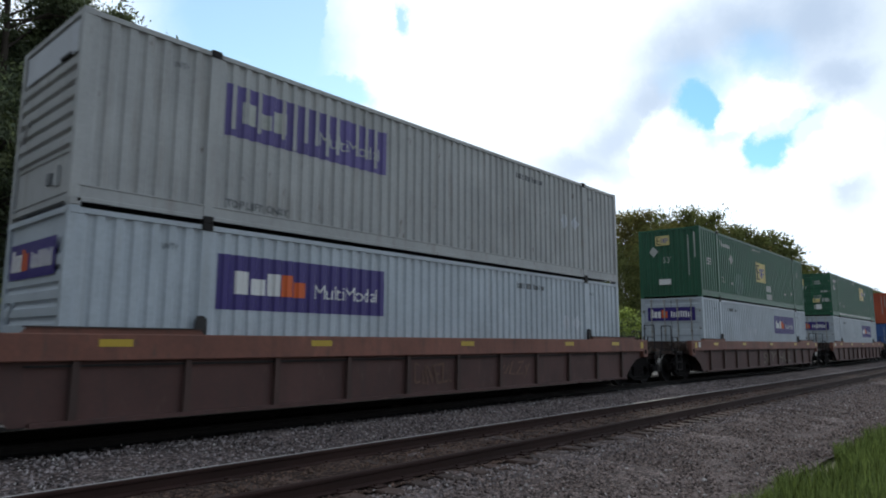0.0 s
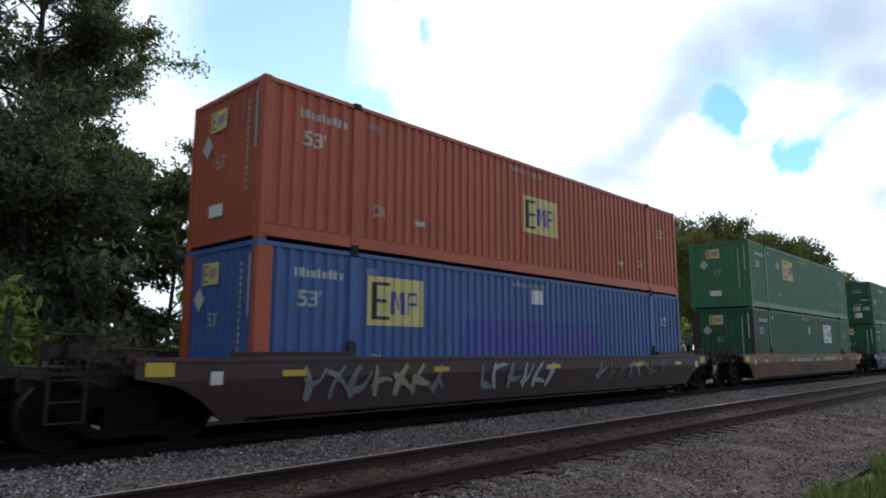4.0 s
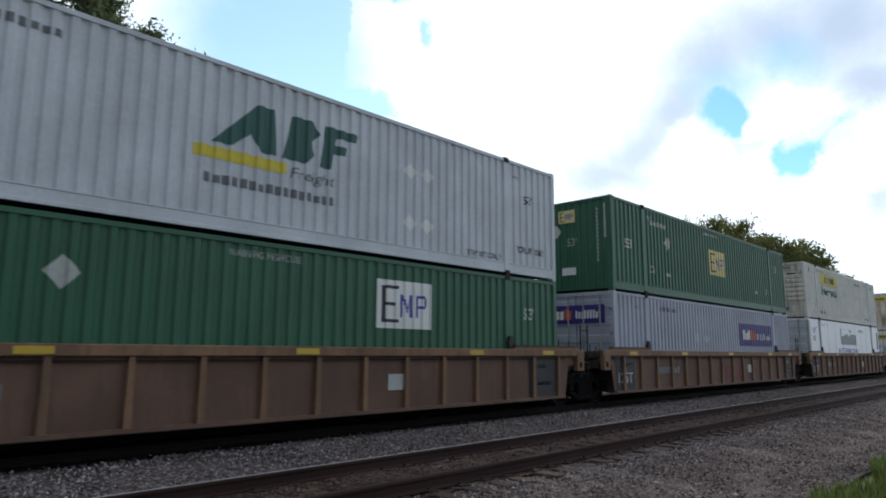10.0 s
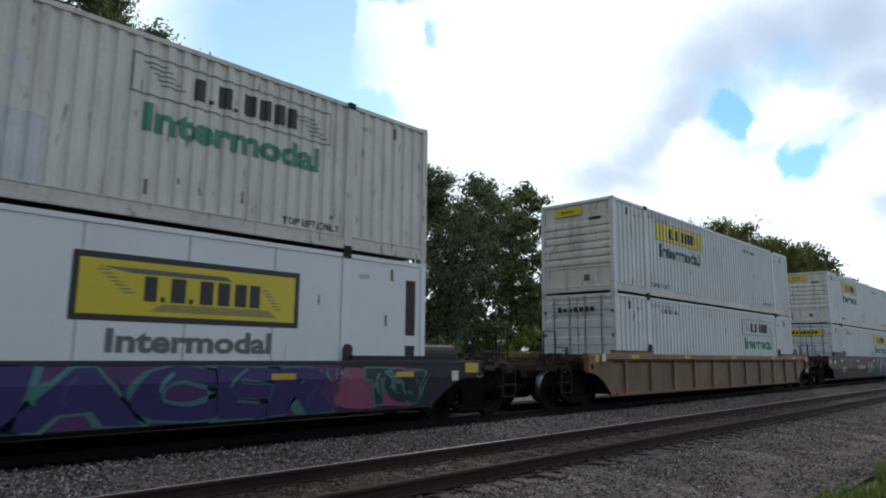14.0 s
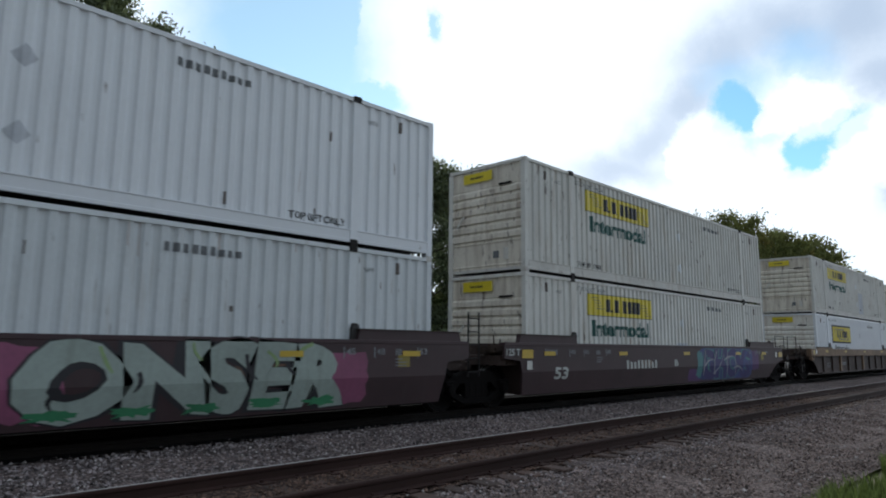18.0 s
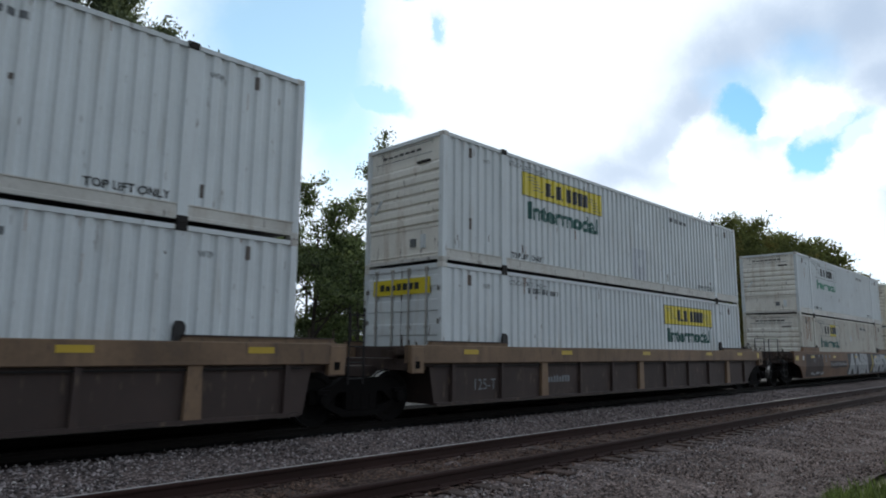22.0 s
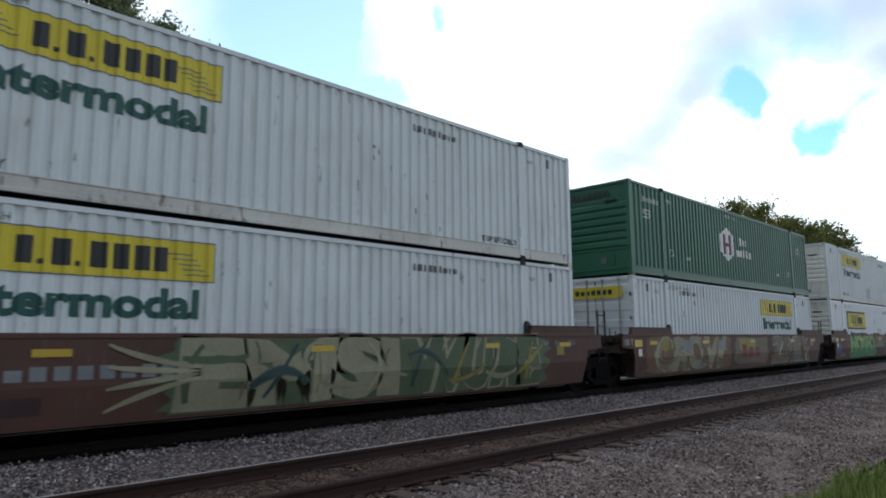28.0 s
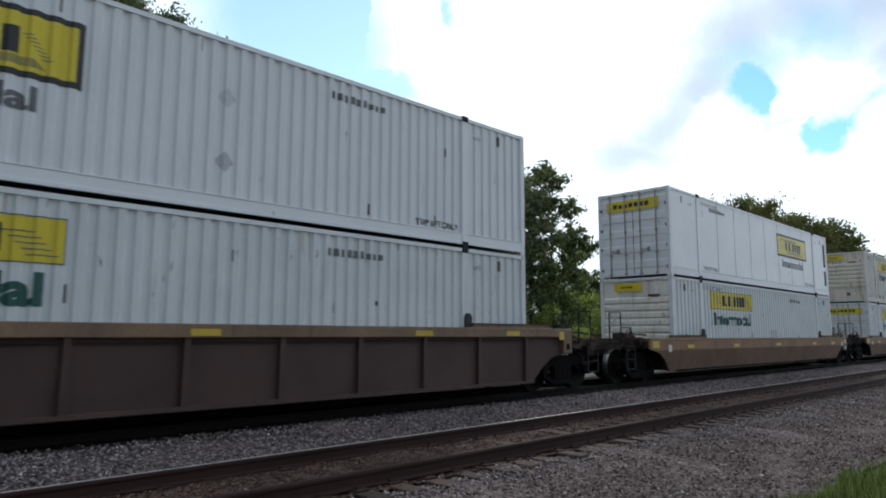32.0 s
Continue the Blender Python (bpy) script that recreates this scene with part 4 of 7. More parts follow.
def name_row(c, style, x0, x1, z0, z1, ink, lift=0.009, n=6, gap=0.2):
    """One bar for each letter of a name; n of 0 sets two initials with stops before four letters."""
    if n:
        w = (x1 - x0) / n
        spans = [(x0 + i * w, x0 + (i + 1 - gap) * w, z1) for i in range(n)]
    else:
        w, dot = x1 - x0, z0 + 0.2 * (z1 - z0)
        spans = [(x0 + a * w, x0 + b * w, z1 if k else dot) for a, b, k in ((0.0, 0.1, 1), (0.13, 0.165, 0), (0.21, 0.33, 1), (0.36, 0.395, 0), (0.45, 0.565, 1), (0.605, 0.715, 1), (0.76, 0.87, 1), (0.9, 1.0, 1))]
    for a, b, top in spans:
        decal("name_bar", c, ("nb", style, round(a, 3), round(z0, 3), lift), ink, lambda bm: on_side(bm, style, a, b, z0, top, lift), "heavy dark bar in place of a letter")


def scroll_logo(c, style, x0, x1, zb, plate, text, lined=True, word=True):
    """Wide name panel with ribbon scrolls, and a word below it."""
    z0, z1 = zb, zb + 0.62
    w = x1 - x0
    if plate:
        p = decal("name_panel", c, ("hp", style, x0, x1, zb), plate, lambda bm: on_side(bm, style, x0, x1, z0, z1), "yellow name panel with dark bars and scrolls")
    else:
        p = c
    def outline(bm):
        for a, b, q, r in ((x0, x1, z0, z0 + 0.02), (x0, x1, z1 - 0.02, z1), (x0, x0 + 0.02, z0, z1), (x1 - 0.02, x1, z0, z1)):
            on_side(bm, style, a, b, q, r, 0.008)
    decal("panel_border", p, ("ho", style, x0, x1, zb), "grey_ink", outline, "thin dark outline of the name panel")
    name_row(p, style, x0 + 0.27 * w, x0 + 0.8 * w, z0 + 0.13, z1 - 0.13, "ink", n=0)
    def scroll(bm):
        for s in (0, 1):
            a = x0 + (0.05 if s == 0 else 0.80) * w
            for i in range(5):
                zz = z1 - 0.12 - i * 0.075 if s == 0 else z1 - 0.22 - i * 0.075
                on_side(bm, style, a + i * 0.07, a + 0.10 * w + i * 0.07, zz, zz + 0.018, 0.009)
    decal("scroll", p, ("hs", style, x0, x1, zb), "grey_ink", scroll, "dark ribbon scroll lines")
    if word:
        tx0, tx1 = x0 + 0.06 * w, x0 + 0.94 * w
        decal("lettering", c, ("hi", style, x0, x1, zb), text, lambda bm: words(bm, "Intermodal", tx0, tx1, zb - 0.56, zb - 0.11, style, bold=0.045), "large lettering reading Intermodal")


def framed_logo(c, style, x0, x1, zb, word=True):
    """Tall yellow panel with a thick black border."""
    z0, z1 = zb, zb + 0.95
    w = x1 - x0
    p = decal("name_panel", c, ("fb", style, x0, x1, zb), "ink", lambda bm: on_side(bm, style, x0, x1, z0, z1), "black-bordered yellow name panel")
    decal("panel_face", p, ("fy", style, x0, x1, zb), "yellow", lambda bm: on_side(bm, style, x0 + 0.09, x1 - 0.09, z0 + 0.09, z1 - 0.09, 0.008), "yellow panel face")
    name_row(p, style, x0 + 0.27 * w, x0 + 0.79 * w, z0 + 0.3, z1 - 0.29, "ink", 0.011, 0)
    def scroll(bm):
        for i in range(6):
            on_side(bm, style, x0 + 0.10 * w + i * 0.08, x0 + 0.62 * w + i * 0.02, z1 - 0.2 - i * 0.012, z1 - 0.19 - i * 0.012, 0.011)
            on_side(bm, style, x0 + 0.3 * w + i * 0.03, x0 + 0.88 * w - i * 0.03, z0 + 0.16 + i * 0.02, z0 + 0.17 + i * 0.02, 0.011)
        for i in range(7):
            on_side(bm, style, x0 + 0.09 * w + i * 0.06, x0 + 0.09 * w + i * 0.06 + 0.16, z1 - 0.25 - i * 0.05, z1 - 0.235 - i * 0.05, 0.011)
            on_side(bm, style, x0 + 0.80 * w + i * 0.04, x0 + 0.80 * w + i * 0.04 + 0.12, z1 - 0.36 - i * 0.05, z1 - 0.345 - i * 0.05, 0.011)
    decal("scroll", p, ("fs", style, x0, x1, zb), "grey_ink", scroll, "dark ribbon scroll lines")
    if word:
        decal("lettering", c, ("fi", style, x0, x1, zb), "grey_ink", lambda bm: words(bm, "Intermodal", x0 + 0.14 * w, x0 + 0.86 * w, zb - 0.44, zb - 0.1, style, bold=0.035), "dark lettering reading Intermodal")


def parcel_logo(c, style, x0, x1, zb=1.55, faded=False):
    """Purple panel, white and orange name shapes, a white word."""
    w = x1 - x0
    p = decal("name_panel", c, ("pp", style, x0, faded, zb), "faded_purple" if faded else "purple", lambda bm: on_side(bm, style, x0, x1, zb, zb + 0.9), "faded purple name panel" if faded else "purple name panel")
    ink = "dull_ink" if faded else "white_ink"
    for a, b, h, tone in ((0.085, 0.155, 0.38, ink), (0.165, 0.24, 0.27, ink), (0.25, 0.325, 0.38, ink), (0.335, 0.4, 0.38, "orange_ink"), (0.405, 0.475, 0.27, "orange_ink")):
        if not faded or tone == ink:
            name_row(p, style, x0 + a * w, x0 + b * w, zb + 0.26, zb + 0.26 + h, tone, 0.009, 1, 0.0)
    if faded:
        r = random.Random(9)
        i = 0
        x = SECTIONS[1][0]
        step = (SECTIONS[1][1] - x) / 48
        while x < x1 - 0.15:
            if x > x0 + 0.05 and r.random() < 0.75:
                a, z = x, zb + r.uniform(0.0, 0.3)
                decal("worn_stripe", p, ("worn", round(a, 3)), "silver", lambda bm: on_side(bm, style, a, a + 0.3 * step, z, zb + 0.9, 0.012), "stripe where the vinyl has worn off")
            x += step
    decal("lettering", p, ("pm", style, x0, zb, faded), ink, lambda bm: words(bm, "MultiModal", x0 + 0.53 * w, x0 + 0.95 * w, zb + 0.26, zb + 0.52, style, 0.009), "white lettering reading MultiModal")


def emblem_plate(c, style, x0, x1, z0, z1, plate, key, at=None):
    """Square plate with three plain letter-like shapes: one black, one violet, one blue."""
    w, h = x1 - x0, z1 - z0
    rect = (lambda bm, a, b, q, r, li: on_side(bm, style, a, b, q, r, li)) if style else (lambda bm, a, b, q, r, li: flat_rect(bm, a, b, q, r, li))
    p = decal("emblem_plate", c, ("ep", key, style, x0, z0), plate, lambda bm: rect(bm, x0, x1, z0, z1, 0.005), "square emblem plate", at)
    def black(bm):
        rect(bm, x0 + 0.09 * w, x0 + 0.16 * w, z0 + 0.12 * h, z0 + 0.88 * h, 0.008)
        for q, b in ((0.12, 0.38), (0.47, 0.33), (0.82, 0.38)):
            rect(bm, x0 + 0.1601 * w, x0 + b * w, z0 + q * h, z0 + (q + 0.07) * h, 0.008)
    def violet(bm):
        for a in (0.42, 0.6):
            rect(bm, x0 + a * w, x0 + (a + 0.05) * w, z0 + 0.24 * h, z0 + 0.72 * h, 0.008)
        for i in range(4):
            rect(bm, x0 + (0.4701 + 0.016 * i) * w, x0 + (0.49 + 0.016 * i) * w, z0 + (0.58 - 0.08 * i) * h, z0 + (0.7 - 0.08 * i) * h, 0.008)
            rect(bm, x0 + (0.5801 - 0.016 * i) * w, x0 + (0.5991 - 0.016 * i) * w, z0 + (0.58 - 0.08 * i) * h, z0 + (0.7 - 0.08 * i) * h, 0.008)
    def blue(bm):
        rect(bm, x0 + 0.7 * w, x0 + 0.75 * w, z0 + 0.24 * h, z0 + 0.72 * h, 0.008)
        rect(bm, x0 + 0.7501 * w, x0 + 0.88 * w, z0 + 0.66 * h, z0 + 0.72 * h, 0.008)
        rect(bm, x0 + 0.7501 * w, x0 + 0.88 * w, z0 + 0.44 * h, z0 + 0.5 * h, 0.008)
        rect(bm, x0 + 0.86 * w, x0 + 0.9 * w, z0 + 0.5001 * h, z0 + 0.6599 * h, 0.008)
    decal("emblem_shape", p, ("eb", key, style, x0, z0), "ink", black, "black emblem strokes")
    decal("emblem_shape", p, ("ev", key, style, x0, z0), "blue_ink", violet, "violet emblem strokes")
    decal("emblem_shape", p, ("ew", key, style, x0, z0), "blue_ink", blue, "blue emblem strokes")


def marks(c, style, ink, right=True, upper=True):
    """Stencils on every box: size figures, lift notes, number bars."""
    decal("number_mark", c, ("mk1", style, right), ink, lambda bm: bars(bm, style, 3.0 if right else 10.6, 4.3 if right else 11.9, 2.42, 2.56, 9, 0.35, 0.007, 4), "small stencilled bars of a number")
    decal("stencil", c, ("mk2", style), ink, lambda bm: words(bm, "WTP", 1.35, 1.6, 2.42, 2.52, style), "small stencil")
    decal("stencil", c, ("mk3", style), ink, lambda bm: words(bm, "WTP", 14.4, 14.65, 2.42, 2.52, style), "small stencil")


def lift_note(c, style, ink, both=True):
    decal("stencil", c, ("ln1", style), ink, lambda bm: words(bm, "TOP LIFT ONLY", 2.35, 3.6, 0.34, 0.47, style, bold=0.02), "stencil reading TOP LIFT ONLY")
    if both:
        decal("stencil", c, ("ln2", style), ink, lambda bm: words(bm, "TOP LIFT ONLY", 12.7, 13.9, 0.34, 0.47, style, bold=0.02), "stencil reading TOP LIFT ONLY")


def stack_note(c, style, ink):
    decal("stencil", c, ("sn", style), ink, lambda bm: words(bm, "STACK LIMIT 3 HIGH", 2.3, 3.7, 2.58, 2.69, style), "stencil reading STACK LIMIT 3 HIGH")


def diamond(c, style, x, z, r=0.24, ink="dull_ink", name="placard"):
    decal(name, c, ("dia", style, x, z, r), ink, lambda bm: poly_on_side(bm, style, ((x - r, z), (x, z - r), (x + r, z), (x, z + r))), "diamond placard holder")


def green_marks(c, style, e, upper=False):
    z = 1.38 if upper else 1.8
    decal("size_mark", c, ("g53", style, z), "dull_ink", lambda bm: words(bm, "53'", 0.85, 1.35, z, z + 0.3, style, bold=0.02), "white size figures")
    decal("size_mark", c, ("g53b", style), "dull_ink", lambda bm: words(bm, "53'", 14.75, 15.2, 1.85, 2.15, style, bold=0.02), "white size figures")
    nx = 2.6 if upper else 0.75
    decal("number_mark", c, ("gnb", style, nx), "dull_ink", lambda bm: bars(bm, style, nx, nx + 1.1, 2.32, 2.48, 9, 0.35, 0.007, 5), "white bars of a number")
    decal("stencil", c, ("gwt", style), "dull_ink", lambda bm: words(bm, "WTP", 2.35, 2.65, 2.45, 2.6, style), "small stencil")
    decal("stencil", c, ("gda", style), "dull_ink", lambda bm: words(bm, "DA", 2.55, 2.85, 0.75, 0.98, style), "small stencil")
    decal("stencil", c, ("gda2", style), "dull_ink", lambda bm: words(bm, "DA", 13.4, 13.7, 0.75, 0.98, style), "small stencil")
    decal("label_patch", c, ("glp", style), "dull_ink", lambda bm: on_side(bm, style, 3.65, 3.9, 0.72, 0.82, 0.006), "small white label")
    decal("label_patch", c, ("glq", style), "dull_ink", lambda bm: on_side(bm, style, 12.2, 12.4, 0.72, 0.82, 0.006), "small white label")
    decal("stencil", c, ("ghc", style), "grey_ink" if style == "flat" else "dull_ink", lambda bm: words(bm, "WARNING HIGH CUBE", 6.9, 8.3, 2.58, 2.7, style), "stencil reading WARNING HIGH CUBE")
    if e == "plain":
        decal("placard", c, "ge_d", "dull_ink", lambda bm: bm.faces.new([bm.verts.new(p) for p in ((0.45, 0, 1.95), (0.65, 0, 1.72), (0.85, 0, 1.95), (0.65, 0, 2.18))]), "diamond placard holder", END @ pose(0, -0.004, 0))
        decal("size_mark", c, "ge_53", "dull_ink", lambda bm: words(bm, "53'", 1.05, 1.4, 1.45, 1.7, None), "white size figures", END @ pose(0, -0.004, 0))
        decal("label_patch", c, "ge_l", "white_ink", lambda bm: flat_rect(bm, 0.85, 1.35, 0.55, 0.78), "white label", END @ pose(0, -0.004, 0))
        def strips(bm):
            for i in range(14):
                flat_rect(bm, 2.1, 2.16, 0.9 + i * 0.12, 0.98 + i * 0.12)
            flat_rect(bm, 2.36, 2.42, 1.6, 2.65)
        decal("number_strip", c, "ge_s", "dull_ink", strips, "upright strip of white number bars", END @ pose(0, -0.004, 0))


def container(paint, style, end, label, door_paint=None, mid_dark=None):
    c = thing("container", label, "container", "containers stacked on the train")
    cont_frame(c, paint, style, end, door_paint or (paint if end != "door" else paint), mid_dark)
    return c

# ---- well cars ----
YC = CW / 2              # middle of the car, from the near side of its containers
WHEEL_R = 0.483
WHEELSETS = {-1: [], 1: []}


def wheelset_mesh(bm):
    lathe(bm, ((0.09, -1.0), (0.09, 1.0)), (0, 0, 0), 10)
    for s in (-1, 1):
        prof = [(0.10, -0.09), (0.16, -0.085), (0.17, -0.045), (0.36, -0.035), (0.40, -0.07), (WHEEL_R, -0.07), (WHEEL_R, 0.035), (WHEEL_R + 0.026, 0.045), (WHEEL_R + 0.026, 0.068), (0.41, 0.07), (0.36, 0.0), (0.17, 0.0), (0.15, 0.06), (0.10, 0.065)]
        lathe(bm, [(r, -s * y) for r, y in prof], (0, s * 0.755, 0), 28)


def side_frame(bm):
    """Cast truck side: arch bar with spring window, in truck space."""
    prism(bm, ((-1.15, 0.42), (-1.15, 0.62), (-0.75, 0.70), (-0.45, 0.86), (0.45, 0.86), (0.75, 0.70), (1.15, 0.62), (1.15, 0.42), (0.72, 0.42), (0.52, 0.60), (0.36, 0.60), (0.36, 0.28), (-0.36, 0.28), (-0.36, 0.60), (-0.52, 0.60), (-0.72, 0.42)), -0.07, 0.07)
    prism(bm, ((-0.85, 0.36), (-0.42, 0.16), (0.42, 0.16), (0.85, 0.36), (0.78, 0.44), (0.36, 0.27), (-0.36, 0.27), (-0.78, 0.44)), -0.08, 0.08)


def springs(bm):
    for x in (-0.2, 0.0, 0.2):
        for i in range(5):
            tube(bm, (x, 0, 0.29 + i * 0.06), (x, 0, 0.33 + i * 0.06), 0.085, n=8)


def bearing(bm):
    lathe(bm, ((0.02, -0.14), (0.10, -0.13), (0.12, -0.05), (0.12, 0.08)), (0, 0, 0), 14)
    box(bm, -0.15, 0.15, -0.09, 0.08, 0.09, 0.17)


def truck(car, x):
    t = part("truck", shared("bolster", "truck", lambda bm: [box(bm, -0.2, 0.2, -1.0, 1.0, 0.55, 0.78), tube(bm, (0, 0, 0.78), (0, 0, 0.98), 0.3, n=16)]), car, "grimy cast steel wheel truck, blackened in colour for the train's shade", (x, YC, 0))
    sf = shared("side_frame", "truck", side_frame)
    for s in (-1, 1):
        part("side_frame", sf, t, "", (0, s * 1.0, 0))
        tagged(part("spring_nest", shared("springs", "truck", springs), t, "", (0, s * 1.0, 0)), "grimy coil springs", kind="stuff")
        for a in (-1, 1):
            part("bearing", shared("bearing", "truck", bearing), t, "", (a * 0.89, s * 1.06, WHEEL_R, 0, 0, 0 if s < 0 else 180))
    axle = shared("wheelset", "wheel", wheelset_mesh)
    if len(axle.materials) == 1:
        axle.materials.append(M["tread"])
        for p in axle.polygons:
            if WHEEL_R - 0.012 < math.hypot(p.center.x, p.center.z) and abs(p.normal.y) < 0.7:
                p.material_index = 1
    for a in (-1, 1):
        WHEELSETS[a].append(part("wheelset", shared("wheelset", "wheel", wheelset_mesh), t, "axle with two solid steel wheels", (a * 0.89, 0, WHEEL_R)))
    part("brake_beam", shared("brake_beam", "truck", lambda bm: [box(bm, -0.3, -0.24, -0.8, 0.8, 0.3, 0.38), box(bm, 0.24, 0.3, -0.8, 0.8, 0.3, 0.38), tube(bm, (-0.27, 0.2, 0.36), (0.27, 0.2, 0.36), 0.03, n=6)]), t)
    return t


LEAN = 0.2               # how far the lower panel of a smooth car leans in, for each metre down


def side_outline(zs, x0, x1, left, right, zb):
    """Side plate: deep between the trucks, cut away over them."""
    pts = [(x0, zs)]
    if left == "coupler":
        pts += [(x0, 0.98), (-1.25, 0.84), (-0.9, 0.64), (-0.5, zb)]
    else:
        pts += [(x0, zs - 0.36), (-0.45, zs - 0.42), (-0.3, zb)]
    if right == "coupler":
        pts += [(CL + 0.08, zb), (CL + 0.5, 0.64), (CL + 0.85, 0.84), (x1, 0.98)]
    else:
        pts += [(CL + 0.15, zb), (CL + 0.3, zs - 0.42), (x1, zs - 0.36)]
    return pts + [(x1, zs)]


def well_car(body, chord, zs, ribbed, left, right, label, low=False, rib_paint=None, pitch=1.06, deep=0.29, wide=False):
    """left, right: 'coupler', or 'shared' (joint over a common truck that this unit carries at its trailing end)."""
    car = thing("well_car", label, "rail car", "well cars of the train")
    zb = 0.29
    zf = -1.0 if ribbed else (0.93 if low else 0.82)
    car["zf"] = zf
    x0 = -1.9 if left == "coupler" else -1.05
    x1 = CL + 1.55 if right == "coupler" else CL + 0.95
    out = side_outline(zs, x0, x1, left, right, zb)
    key = (zs, left, right)
    yo = -0.19
    rib_paint = rib_paint or body
    for s in (0, 1):
        def flip(y0, y1):
            return (y0, y1) if s == 0 else (CW - y1, CW - y0)
        if ribbed:
            ya, yb = flip(-0.11, -0.075)
            w = part("side_wall", shared(("side_wall", s, *key), body, lambda bm: prism(bm, out, ya, yb)), car)
        else:
            ya, yb = flip(yo, yo + 0.05)
            def half(bm, upper):
                prism(bm, out, ya, yb)
                bmesh.ops.bisect_plane(bm, geom=bm.verts[:] + bm.edges[:] + bm.faces[:], plane_co=(0, 0, zf), plane_no=(0, 0, 1), clear_inner=upper, clear_outer=not upper)
                for v in bm.verts:
                    v.co.y += max(0.0, zf - v.co.z) * LEAN * (1 if s == 0 else -1)
            w = part("side_wall", shared(("upper_side", s, *key), chord, lambda bm: half(bm, True)), car)
            part("lower_panel", shared(("lower_side", s, *key), body, lambda bm: half(bm, False)), w, "grimier lower side panel leaning inwards")
        ca, cb = flip(yo - 0.025, -0.02)
        if ribbed:
            part("top_chord", shared(("top_chord", s, deep, *key), chord, lambda bm: bmesh.ops.bevel(box(bm, x0, x1, ca, cb, zs - deep, zs + 0.004), geom=bm.edges[:], offset=0.012, affect="EDGES")), car)
            part("bottom_lip", shared(("bottom_lip", s), body, lambda bm: box(bm, -0.3, CL + 0.05, *flip(yo, -0.06), zb - 0.01, zb + 0.05)), car)
            pa, pb = flip(yo + 0.03, -0.1)
            part("pipe_rail", shared(("pipe_rail", s, zs, deep), "casting", lambda bm: box(bm, -0.4, CL + 0.1, pa, pb, zs - deep - 0.075, zs - deep - 0.05)), car, "thin dark pipe under the chord")
            n = round((CL - 0.4) / pitch)
            ra, rb = flip(yo + 0.005, -0.1)
            for i in range(n + 1):
                x = 0.2 + i * (CL - 0.4) / n
                broad = wide and i in (round(2.3 / pitch), round(8.4 / pitch), round(14.5 / pitch))
                h = 0.11 if broad else 0.045
                part("rib", shared(("rib", s, zs, deep, h), chord if broad else rib_paint, lambda bm: prism(bm, ((-h * 1.25, zb + 0.04), (h * 1.25, zb + 0.04), (h, zs - deep), (-h, zs - deep)), ra, rb)), w, "", (x, 0, 0))
        else:
            part("top_chord", shared(("top_chord_s", s, *key), chord, lambda bm: bmesh.ops.bevel(box(bm, x0, x1, *flip(yo - 0.012, -0.02), zs - 0.07, zs + 0.004), geom=bm.edges[:], offset=0.008, affect="EDGES")), car)
        up = 0.075 if ribbed or low else 0.18
        for e in (0, 1):
            ra, rb = flip(-0.15, -0.03)
            a, b = (max(x0, -0.45), 2.0) if e == 0 else (CL - 2.0, min(x1, CL + 0.75))
            pts = ((a, zs + 0.005), (b, zs + 0.005), (b - 0.05, zs + up), (a + 0.05, zs + up))
            sill = part("raised_sill", shared(("raised", s, e, zs, a, b), chord if ribbed else body, lambda bm: prism(bm, pts, ra, rb)), car)
            part("sill_cap", shared(("cap", s, e, zs, a, b), "car_dark", lambda bm: box(bm, a + 0.02, b - 0.02, ra - 0.02, rb + 0.01, zs + up, zs + up + 0.022)), sill, "dark worn edge of the raised sill")
        if ribbed:
            for e, px in ((0, x0 + 0.02), (1, x1 - 0.36)):
                pa, pb = flip(yo - 0.035, -0.09)
                post = part("end_post", shared(("end_post", s, e, zs, px), chord, lambda bm: bmesh.ops.bevel(box(bm, px, px + 0.34, pa, pb, 0.93, zs - 0.03), geom=bm.edges[:], offset=0.015, affect="EDGES")), car, "proud end post of the side frame")
                # solid block, its near-black colour standing for an unlit hole
                part("jack_hole", shared(("jack_hole", s, e, px), "truck", lambda bm: box(bm, px + 0.1, px + 0.22, *flip(yo - 0.039, yo + 0.03), 1.02, 1.16)), post, "dark square block drawn as a hole")
        for x in (2.0, CL - 2.0):
            ga, gb = flip(-0.07, -0.012)
            part("guide", shared(("guide", s), "dark", lambda bm: prism(bm, ((-0.09, 0), (0.09, 0), (0.09, 0.24), (0.03, 0.30), (-0.05, 0.30), (-0.09, 0.2)), ga, gb)), car, "dark container guide post", (x, 0, zs))
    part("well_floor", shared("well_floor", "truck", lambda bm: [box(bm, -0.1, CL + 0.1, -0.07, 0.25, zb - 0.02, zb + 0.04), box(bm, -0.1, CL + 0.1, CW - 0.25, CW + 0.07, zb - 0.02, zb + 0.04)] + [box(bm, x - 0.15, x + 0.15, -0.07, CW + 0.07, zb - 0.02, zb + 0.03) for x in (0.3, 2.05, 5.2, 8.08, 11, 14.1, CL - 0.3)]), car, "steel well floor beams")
    for e, kind in ((0, left), (1, right)):
        ex = lambda x: x if e == 0 else CL - x
        bx = lambda bm, a, b, y0, y1, z0, z1: box(bm, min(ex(a), ex(b)), max(ex(a), ex(b)), y0, y1, z0, z1)
        tb = lambda bm, p, q, r=0.018: tube(bm, (ex(p[0]), p[1], p[2]), (ex(q[0]), q[1], q[2]), r, n=6)
        part("bulkhead", shared(("bulkhead", e, zs), "car_dark", lambda bm: bx(bm, -0.2, -0.12, -0.05, CW + 0.05, zb, zs - 0.02)), car)
